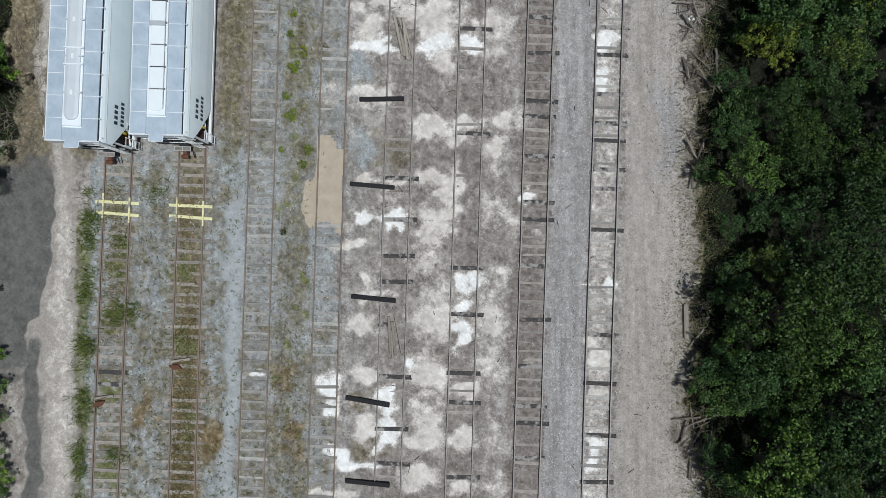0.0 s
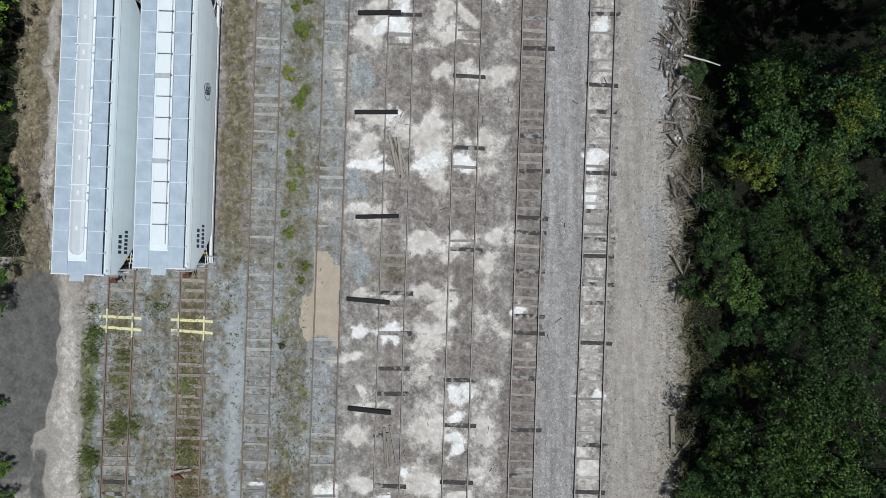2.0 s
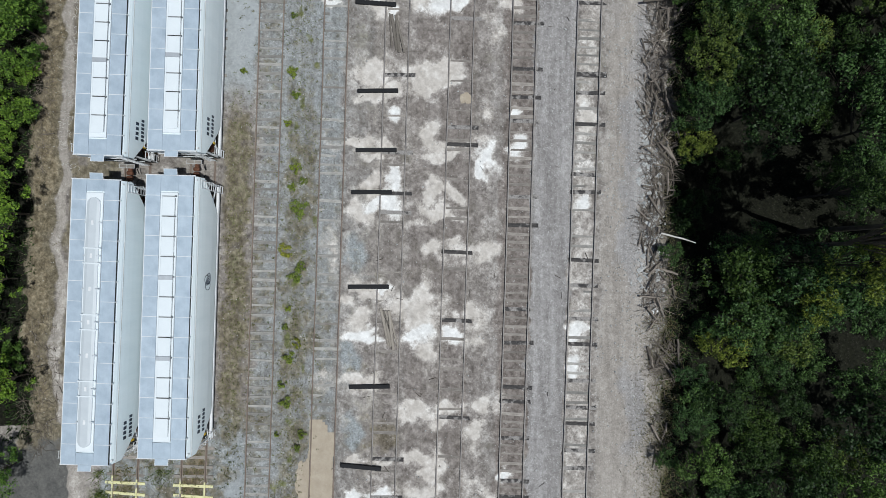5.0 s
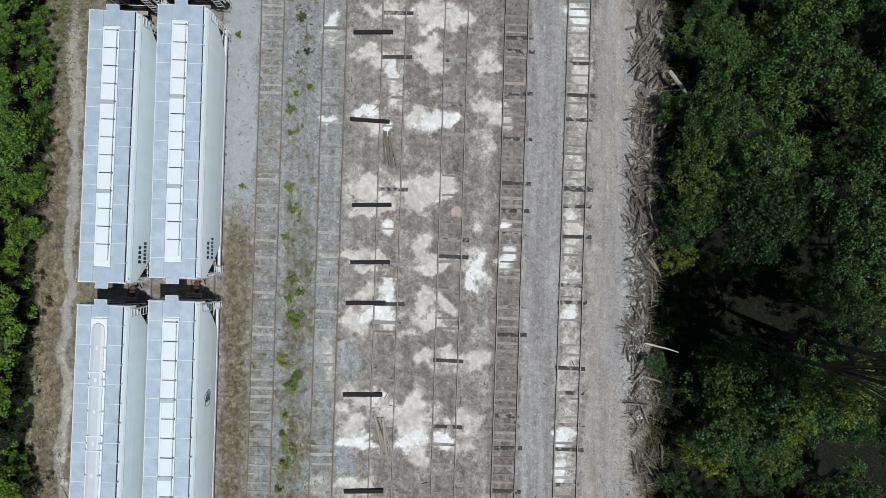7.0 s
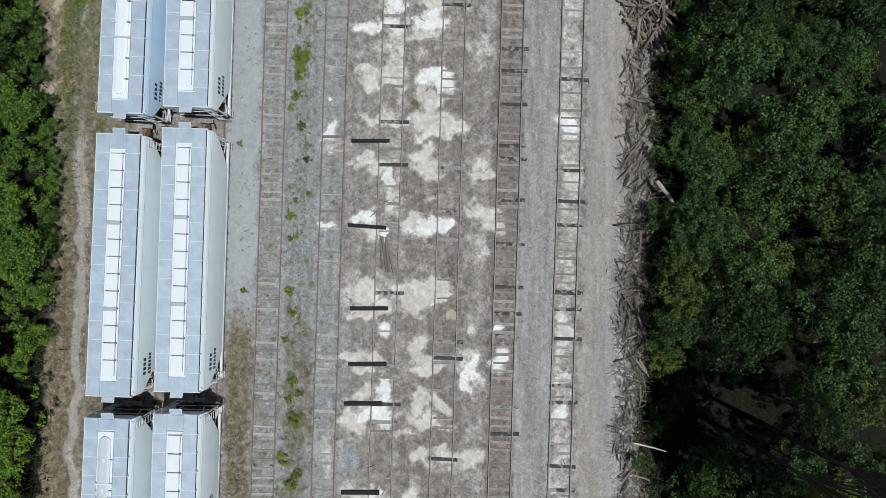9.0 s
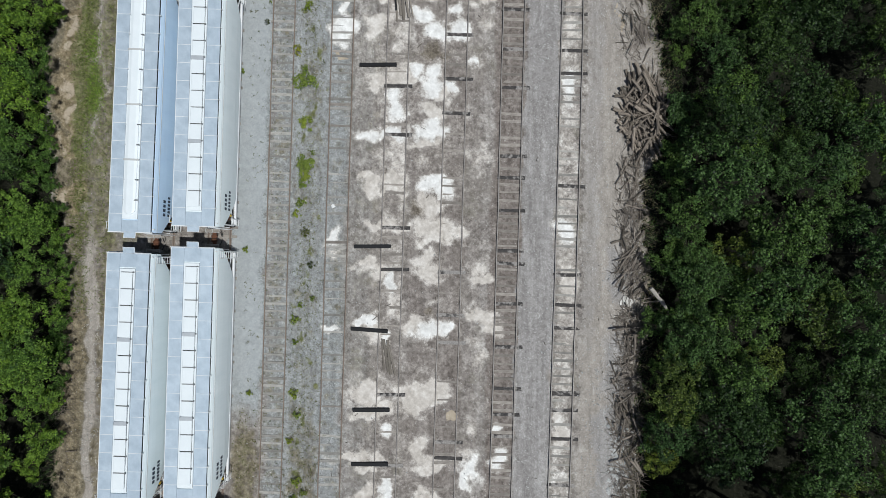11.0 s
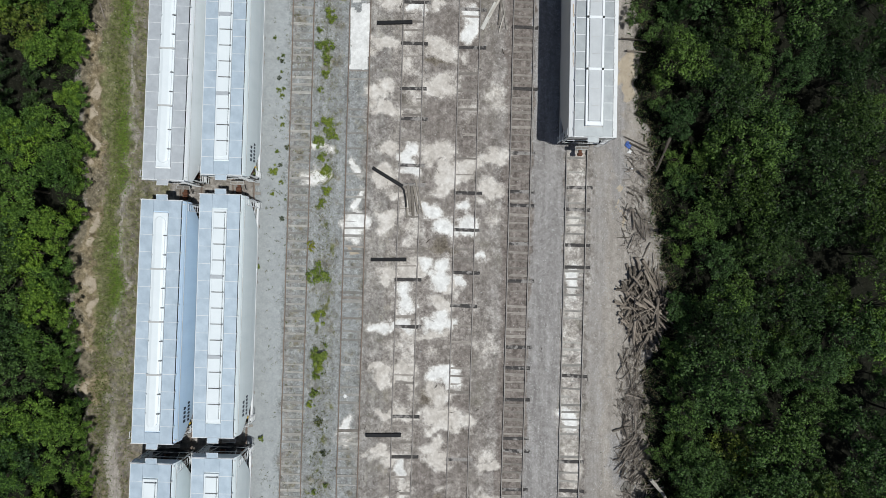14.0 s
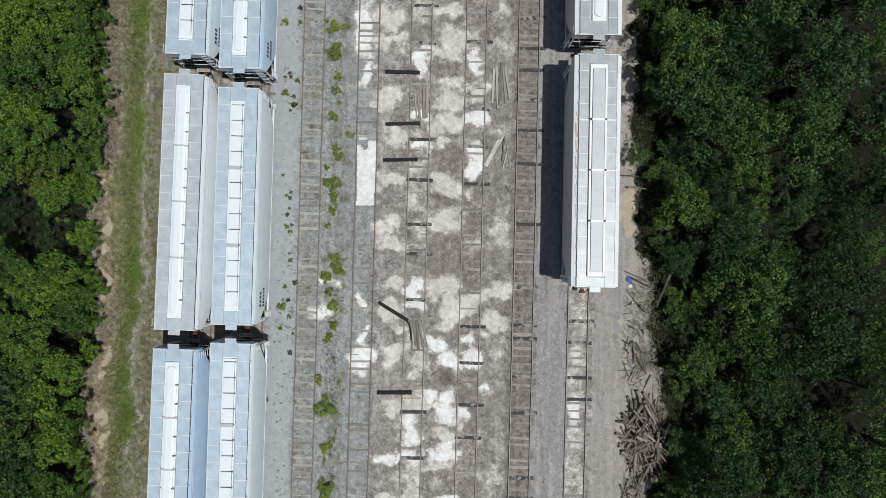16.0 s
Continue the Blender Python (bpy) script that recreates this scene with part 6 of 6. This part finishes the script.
blades("fresh_grass", "bright green grass strip beside the trail", spots, GRASS_B, 0.2, 0.016, 12)
spots = [(r.uniform(-24.6, -22.2), r.uniform(7.5, 88)) for _ in range(1500)] + [(float(forest_e(y)) + r.normal(0, 0.4), y) for y in r.uniform(-18, 60, 2500)]
blades("dry_brush", "dry brown stalks at the edge of the brush", spots, DRY, 0.5, 0.009, 3)
spots = [(x, y) for x, y in zip(r.uniform(-19.5, -5.5, 2700), r.uniform(-18, 84, 2700)) if (lambda v: v > 0.5)(lattice(np.array([x]), np.array([y]), 1.6, 77)[0]) and not (y > 4.8 and x < float(tx(2, y)) + 1.7)]
spots = [(x + r.normal(0, 0.05), y + r.normal(0, 0.05)) for x, y in spots for _ in range(7)]
blades("weed_tufts", "small dark weed tufts dotted over the gravel", spots, WEED_D, 0.1, 0.014, 6)
spots = [(float(tx(3, y)) + 2.0 + r.normal(0, 0.5), y) for y in r.uniform(-18, 84, 6500)] + [(float(tx(2, y)) + 1.9 + r.normal(0, 0.4), y) for y in r.uniform(4, 27, 700)]
for i in range(34):
    y = rnd.uniform(54, 83)
    weeds((float(tx(2, y)) + rnd.uniform(1.9, 3.2), y, rnd.uniform(0.1, 0.2), rnd.choice("ggd")))
edge = [(float(forest_e(y)) + r.normal(0.35, 0.5), y) for y in r.uniform(13, 84, 4200)] + [(float(forest_e(y)) + r.normal(-0.2, 0.75), y) for y in r.uniform(-18.5, 13, 10500)]
blades("edge_grass", "tangled olive brown grass at the edge of the woods", edge, WEED_B, 0.26, 0.009, 15)
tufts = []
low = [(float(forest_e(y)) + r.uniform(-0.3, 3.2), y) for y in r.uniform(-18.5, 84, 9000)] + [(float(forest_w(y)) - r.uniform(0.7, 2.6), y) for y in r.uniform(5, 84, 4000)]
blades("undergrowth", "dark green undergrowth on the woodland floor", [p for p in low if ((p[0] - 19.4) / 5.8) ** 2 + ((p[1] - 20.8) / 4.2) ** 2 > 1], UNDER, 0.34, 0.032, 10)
for x, y in zip(r.uniform(-20.0, -5.6, 16000), r.uniform(-18.5, 83, 16000)):
    d1, d2, d3, d4 = (x - float(tx(k, y)) for k in (1, 2, 3, 4))
    if y < 4.6 and d1 > -1.3 and d3 < -1.1:
        dens = 0.95 if abs(d2) < 1.0 else (0.75 if abs(d1) < 0.75 else 0.62)
    elif d2 > 1.65 and d3 < -0.5:
        dens = 0.75 if y < 27 else 0.12
    elif -0.8 < d3 and d4 < 0.9:
        if 0.9 < y < 6.3 and d4 > -1.7:
            continue
        dens = (0.5 if 0.8 < d3 and d4 < -0.8 else 0.22) * (1.0 if y < 27 else 0.55)
    else:
        continue
    if r.random() < dens * (0.35 + 1.1 * float(lattice(np.array([x]), np.array([y]), 0.9, 78)[0])):
        tufts.append((x, y))
spread = lambda pts, m: [(x + r.normal(0, 0.055), y + r.normal(0, 0.055)) for x, y in pts for _ in range(m)]
blades("olive_tufts", "small olive brown weeds sprouting between the ballast stones", spread(tufts[::2], 10), WEED_B, 0.075, 0.017, 8)
brown = [(float(tx(2, y)) + r.normal(0, 0.42), y) for y in r.uniform(-18.5, 3.5, 5200) if r.random() < 0.35 + 0.65 * (y < -4)] + [(float(tx(1, y)) + r.normal(0, 0.4), y) for y in r.uniform(-5, 3.5, 1300)]
blades("brown_weeds", "matted brown weeds between the rails of the western tracks", brown, WEED_B, 0.16, 0.024, 14)
blades("green_tufts", "small dull green weeds sprouting between the ballast stones", spread(tufts[1::2], 8), WEED_O, 0.075, 0.016, 9)
blades("sparse_grass", "sparse low grass in the gravel strips", spots, WEED_O, 0.15, 0.016, 4)


# ---- dead wood, boards and litter ----
def log_mesh(seed, material):
    """A bent, tapering piece of dead wood one metre long, along z."""
    r = random.Random(seed)
    vs, fs, n, rings = [], [], 7, 6
    bx = by = 0.0
    for i in range(rings):
        bx, by = bx + r.uniform(-0.02, 0.02), by + r.uniform(-0.02, 0.02)
        rad = 0.05 * (1 - 0.45 * i / rings) * r.uniform(0.88, 1.1)
        vs += [(bx + rad * math.cos(math.tau * j / n) * r.uniform(0.85, 1.1), by + rad * math.sin(math.tau * j / n) * r.uniform(0.85, 1.1), i / (rings - 1) - 0.5) for j in range(n)]
    for i in range(rings - 1):
        fs += [(i * n + j, i * n + (j + 1) % n, (i + 1) * n + (j + 1) % n, (i + 1) * n + j) for j in range(n)]
    fs += [tuple(range(n))[::-1], tuple(range((rings - 1) * n, rings * n))]
    me = bpy.data.meshes.new("log")
    me.from_pydata(vs, [], fs)
    me.materials.append(material)
    return me


LOGS = [log_mesh(s, LOG) for s in range(6)]
BROWN_LOGS = [log_mesh(s, LOG_BROWN) for s in range(6)]


def brush_pile(x, y, rx, ry, count, label, main_turn, spread, tall, seed, twigs=120, big=1.0, kinds=LOGS, twig=TWIG):
    """Dead wood thrown on a heap: thick pieces one by one, the thin stuff as brushwood."""
    q = random.Random(seed)
    pile = empty("brush_pile", pose(x, y, 0), label, "wood pile", "dead wood along the woods")
    for i in range(count):
        a, d = q.uniform(0, math.tau), math.sqrt(q.random())
        lx, ly = rx * d * math.cos(a), ry * d * math.sin(a)
        length, thick = q.uniform(0.4, 1.7) * big, (0.35 + 1.5 * q.random() ** 2.0) * big
        z = 0.04 + tall * (1 - d) * q.random() + 0.03 * thick
        ob = shared("log", q.choice(kinds), pile, pose(lx, ly, z, 90 + q.uniform(-9, 9), 0, main_turn + q.gauss(0, spread)))
        ob.scale = (thick, thick, length)
    bm = bmesh.new()
    for i in range(twigs):
        a, d = q.uniform(0, math.tau), math.sqrt(q.random()) * 0.98
        c = Vector((rx * d * math.cos(a), ry * d * math.sin(a), 0.04 + 0.7 * tall * q.random() * max(0.1, 1 - d)))
        t = radians(main_turn + 90 + q.gauss(0, spread * 1.4))
        for k in range(2):
            h = Vector((math.cos(t), math.sin(t), q.uniform(-0.12, 0.15))) * q.uniform(0.15, 0.5)
            bar(bm, c, c + h, q.uniform(0.01, 0.024) * min(big, 1.0), 3, 0.006)
            c, t = c + h, t + q.gauss(0, 0.35)
    tagged(part("brushwood", bm, twig, pile), kind="stuff")


GREY_PILE = "tangled pile of grey dead branches beside the trees"
brush_pile(16.8, 47.6, 1.5, 3.0, 170, "large heap of brown split branches by the woods", 12, 36, 1.25, 1, 160, 1.6, BROWN_LOGS, LOG_BROWN)
for i, (x, y, rx, ry, c, turn) in enumerate(((15.8, 40.6, 0.9, 2.2, 34, 10), (15.9, 36.6, 1.0, 1.8, 34, -20), (15.7, 32.4, 0.9, 1.8, 36, 15), (15.4, 28.6, 0.9, 2.0, 36, 5), (15.5, 25.6, 1.0, 1.6, 40, 20),
                                             (15.5, 22.4, 1.0, 1.9, 40, 30), (15.0, 18.6, 0.8, 1.8, 30, 0), (15.5, 14.2, 0.9, 1.9, 24, 35), (15.8, 10.0, 0.9, 1.5, 26, 25), (15.5, 5.6, 0.5, 1.6, 9, 5),
                                             (15.5, -4.5, 0.5, 2.0, 8, 10), (15.6, -11.5, 1.0, 2.0, 24, -30), (16.2, 53.6, 1.0, 2.2, 18, 30), (16.6, 57.5, 1.0, 1.8, 14, 60), (15.8, 43.6, 0.7, 1.2, 14, 10), (16.9, 33.8, 0.7, 1.4, 12, -40))):
    brush_pile(x, y, rx * 1.1, ry * 1.15, int(c * 1.25), GREY_PILE, turn, 46, 0.5, 50 + i, int(c * 6))
brush_pile(-23.3, 8.5, 1.3, 4.5, 18, "grey dead twigs in the brush beside the trail", 60, 60, 0.3, 90, 300, 0.6)
brush_pile(-23.2, 30.0, 0.8, 9.0, 14, "grey dead twigs in the brush beside the trail", 60, 60, 0.3, 91, 420, 0.6)
q = random.Random(41)
bm = bmesh.new()
for i in range(150):
    y = q.uniform(22, 34)
    c, t = Vector((float(trail(y)) + q.gauss(0.3, 0.4), y, 0.03)), q.uniform(0, math.tau)
    for k in range(3):
        h = Vector((math.cos(t), math.sin(t), 0)) * q.uniform(0.05, 0.14)
        bar(bm, c, c + h, 0.011, 3)
        c, t = c + h, t + q.gauss(0, 0.8)
tagged(obj_of(bm, "straw_litter", BOARD_PALE), "bleached curly stalks strewn beside the trail", "litter", kind="stuff")
brush_pile(-23.0, 70.5, 0.9, 3.0, 12, "fallen dead branches beside the grassy trail", 50, 30, 0.3, 92, 60, 1.1)
for x, y, z, turn, tilt, length, thick, label in ((16.6, 17.8, 0.35, 75, 4, 2.3, 1.2, "pale bare log lying at the woods' edge"), (17.45, 34.75, 1.1, 38, 10, 2.1, 3.0, "grey weathered fallen trunk under the trees"),
                                                  (16.5, 67.0, 0.25, 85, 3, 2.9, 1.3, "pale fallen log beside the woods"), (16.2, 66.2, 0.2, 88, 3, 1.4, 1.5, "short pale log beside the woods"),
                                                  (15.6, 32.7, 0.45, 95, 2, 2.4, 1.6, "brown log sticking out of the branches"), (18.0, 58.6, 0.6, -20, 6, 2.6, 2.2, "broken brown trunk under the trees"), (16.2, 59.6, 0.12, 65, 2, 1.9, 0.8, "dark thin log lying on the dirt"), (17.0, 74.4, 0.3, -38, 8, 2.0, 1.0, "dark brown pole leaning by the woods"), (17.2, 74.0, 0.3, 22, 8, 1.7, 0.9, "dark brown pole leaning by the woods"),
                                                  (16.2, 25.4, 0.4, 20, 6, 2.6, 1.5, "grey bare log on the branch pile")):
    ob = new("fallen_log", random.Random(int(y * 10)).choice(LOGS))
    ob.matrix_basis = pose(x, y, z, 90 + tilt, 0, turn)
    ob.scale = (thick, thick, length)
    if label.startswith(("pale bare", "grey weathered")):
        ob.data = log_mesh(3, BOARD_PALE if label.startswith("pale bare") else BOARD_MID)
    tagged(ob, label, "log", "fallen logs")
bm = bmesh.new()
box(bm, -0.13, 0.13, -1.0, 1.0, 0.0, 0.16, 0.012)
ob = obj_of(bm, "timber_beam", BOARD)
ob.matrix_basis = pose(14.85, -4.4, 0.02, 0, 0, 1)
tagged(ob, "pale square timber beam lying by the grass", "beam")

bm = bmesh.new()
box(bm, -0.07, 0.07, -0.5, 0.5, 0.0, 0.045, 0.006)
PLANK = mesh_of(bm, "plank", BOARD)
bm = bmesh.new()
box(bm, -0.07, 0.07, -0.5, 0.5, 0.0, 0.045, 0.006)
PALE_PLANK = mesh_of(bm, "plank", BOARD_PALE)
bm = bmesh.new()
box(bm, -0.07, 0.07, -0.5, 0.5, 0.0, 0.045, 0.006)
MID_PLANK = mesh_of(bm, "plank", BOARD_MID)


def plank_heap(x, y, rows, label):
    heap = empty("plank_heap", pose(x, y, 0), label, "planks", "old planks in the yard")
    for i, (dx, dy, turn, length, wide) in enumerate(rows):
        ob = shared("plank", PALE_PLANK if wide >= 2 else MID_PLANK if "pale" in label and i % 3 < 2 else PLANK, heap, pose(dx, dy, 0.19 + 0.02 * (i % 3) if abs(dx) > 5 else 0.02 + 0.035 * (i % 3), 0, 0, turn))
        ob.scale = (wide, length, 1.0)


SPLIT = "splintered grey planks lying on the dirt"
plank_heap(-1.55, 12.1, ((-0.25, 0.1, 12, 2.4, 1.2), (-0.05, 0.0, 8, 2.3, 1.3), (0.15, -0.1, 6, 2.5, 1.1), (0.35, -0.3, 14, 1.9, 0.7), (0.0, 0.1, 18, 2.2, 0.8)), SPLIT)
plank_heap(-2.1, -5.4, ((-0.2, 0.2, 3, 2.2, 1.2), (0.05, 0.0, 6, 2.0, 1.2), (0.3, 0.3, 10, 2.3, 0.7), (-0.05, -0.3, 1, 1.6, 0.8)), SPLIT)
plank_heap(-1.1, 30.7, ((-0.12, 0.1, 8, 2.3, 1.3), (0.1, 0.0, 5, 2.4, 1.3), (0.3, -0.2, 12, 2.1, 0.9), (-0.35, 0.2, 3, 2.2, 0.6)), SPLIT)
plank_heap(-0.1, 55.4, ((-0.2, 0.1, 6, 2.0, 1.2), (0.05, -0.1, 3, 2.2, 1.3), (0.3, 0.0, 9, 2.1, 1.0), (-0.4, -0.4, 2, 1.8, 0.9), (0.5, 0.3, 12, 2.4, 0.6)), SPLIT)
plank_heap(0.3, 72.3, ((-0.25, -0.2, 4, 2.1, 1.1), (0.1, 0.2, 0, 2.3, 1.3), (0.35, 0.3, -1, 2.4, 1.3), (-0.5, 0.0, 5, 1.9, 0.7)), SPLIT)
plank_heap(6.1, 73.9, ((-0.55, -0.1, -3, 2.6, 1.1), (-0.25, -0.2, 2, 3.2, 1.4), (0.05, 0.2, -1, 2.9, 1.2), (0.3, -0.1, 4, 2.6, 1.0), (0.5, 0.1, 8, 2.4, 0.9), (-0.1, -0.5, -2, 2.2, 0.8)), "long pale planks lying beside the track")
plank_heap(6.1, 69.0, ((-0.6, -0.2, -28, 2.2, 2.0), (-0.2, 0.4, -32, 1.6, 1.2), (0.2, 0.1, -6, 1.9, 0.7), (0.55, -0.2, 8, 2.0, 0.6), (0.3, -0.8, -16, 1.3, 0.6)), "pale broken boards scattered beside the track")

# rusty derail blocks on the two western tracks
for k, y, s in ((1, -9.1, 1), (2, -7.0, -1)):
    d = empty("derail_block", pose(float(tx(k, y)) - 0.55, y, 0.05, 0, 0, 8), "rusty iron derail block clamped beside the rail", "derail", "derail blocks")
    bm = bmesh.new()
    box(bm, -0.27, 0.27, -0.15, 0.15, 0.0, 0.14, 0.03)
    for v in bm.verts:
        v.co.x += v.co.y * 0.8 * s
    part("block", bm, RUST, d)
    bm = bmesh.new()
    bar(bm, (-0.1, 0.2, 0.1), (0.55, 0.35, 0.15), 0.02, 5)
    part("lever", bm, RUST, d)
    bm = bmesh.new()
    box(bm, -0.2, 0.9, 0.28, 0.42, 0.0, 0.12, 0.01)
    part("pad", bm, BOARD, d, "pale wooden pad")


def scatter_stones(name, label, spots, lo, hi, seed):
    r = random.Random(seed)
    vs, fs = [], []
    for x, y in spots:
        s, o = r.uniform(lo, hi), len(vs)
        k = [r.uniform(0.6, 1.2) for _ in range(6)]
        vs += [(x + s * k[0], y, 0.02), (x, y + s * k[1], 0.02), (x - s * k[2], y, 0.02), (x, y - s * k[3], 0.02), (x + s * 0.2, y, 0.02 + s * 0.7 * k[4]), (x, y, -0.04)]
        fs += [(o, o + 1, o + 4), (o + 1, o + 2, o + 4), (o + 2, o + 3, o + 4), (o + 3, o, o + 4), (o + 1, o, o + 5), (o + 2, o + 1, o + 5), (o + 3, o + 2, o + 5), (o, o + 3, o + 5)]
    tagged(from_lists(name, vs, fs, STONE), label, "stones", kind="stuff")


sp = [(float(tx(8, y)) + 2.7 + r.normal(0, 0.8), y) for y in r.uniform(10, 32, 420)] + [(float(tx(8, y)) + r.uniform(1, 4), y) for y in r.uniform(-18, 84, 500)]
sp += [(float(forest_e(y)) - abs(r.normal(0, 1.3)) - 0.2, y) for y in np.concatenate([r.uniform(-18, 60, 1100), r.uniform(12, 28, 900)])]
sp += [(float(tx(7, y)) + r.uniform(0.9, 3.2), y) for y in r.uniform(-18, 84, 700)] + [(r.uniform(-20, 6), y) for y in r.uniform(-18, 84, 900)]
scatter_stones("loose_stones", "pale loose stones scattered on the dirt", sp, 0.022, 0.066, 3)
sp = [(15.0 + r.normal(0, 0.4), y) for y in r.uniform(14.5, 26, 210)]
scatter_stones("rubble_blocks", "pale broken concrete lumps at the woods' edge", sp, 0.08, 0.24, 4)
bm = bmesh.new()
q = random.Random(17)
for i in range(150):
    y = q.uniform(-18, 82)
    x = q.uniform(float(tx(4, y)), float(tx(8, y)) + 3.5)
    a, h = q.uniform(0, math.tau), q.uniform(0.05, 0.25)
    bar(bm, (x - h * math.cos(a), y - h * math.sin(a), 0.03), (x + h * math.cos(a), y + h * math.sin(a), 0.03), q.uniform(0.008, 0.02), 4)
tagged(obj_of(bm, "stick_litter", BARK), "small dark sticks and splinters scattered over the yard", "litter", kind="stuff")

# a shallow puddle beside the dead wood, and scraps of plastic
WATER = plain("muddy_water", (0.13, 0.122, 0.108), (0.2, 0.188, 0.168), 3.0, 0.1, spec=0.5, bumpy=0.05)
q = random.Random(23)
rim = [(math.cos(math.tau * k / 22) * 0.36 * (1 + 0.25 * math.sin(2 * math.tau * k / 22 + 1) + q.uniform(-0.1, 0.1)), math.sin(math.tau * k / 22) * 0.46 * (1 + 0.2 * math.cos(3 * math.tau * k / 22) + q.uniform(-0.1, 0.1))) for k in range(22)]
vs = [(x, y, 0.012) for x, y in rim] + [(x * 1.05, y * 1.05, -0.03) for x, y in rim]
fs = [tuple(range(22))] + [(k, k + 22, (k + 1) % 22 + 22, (k + 1) % 22) for k in range(22)]
puddle = from_lists("puddle", vs, fs, WATER)
puddle.matrix_basis = pose(15.5, 34.5, 0.035)
tagged(puddle, "small shallow puddle of muddy water beside dead branches", "puddle", kind="structure")
SCRAP_BLUE, SCRAP_WHITE = plain("blue_plastic", (0.04, 0.09, 0.32), (0.09, 0.17, 0.45), 9.0, 0.5), plain("white_plastic", (0.6, 0.6, 0.6), (0.8, 0.8, 0.8), 9.0, 0.5)
for x, y, size, blue in ((15.65, 59.4, 0.2, True), (15.75, 58.9, 0.13, False), (16.2, 75.6, 0.16, False), (15.9, 73.2, 0.12, False), (-4.9, 41.2, 0.13, False), (15.9, 57.6, 0.1, False), (15.2, 13.2, 0.16, False)):
    bm = bmesh.new()
    bmesh.ops.create_grid(bm, x_segments=5, y_segments=4, size=size)
    for v in bm.verts:
        v.co += Vector((q.uniform(-0.3, 0.3) * size, q.uniform(-0.3, 0.3) * size, 0.05 + q.uniform(0, 0.5) * size))
    low = bmesh.ops.extrude_face_region(bm, geom=list(bm.faces))
    for v in low["geom"]:
        if isinstance(v, bmesh.types.BMVert):
            v.co.z -= 0.012
    scrap = obj_of(bm, "plastic_scrap", SCRAP_BLUE if blue else SCRAP_WHITE)
    scrap.matrix_basis = pose(x, y, 0, 0, 0, q.uniform(0, 360))
    tagged(scrap, "crumpled blue plastic scrap lying on the dirt" if blue else "crumpled white plastic scrap lying on the dirt", "litter", "plastic scraps")
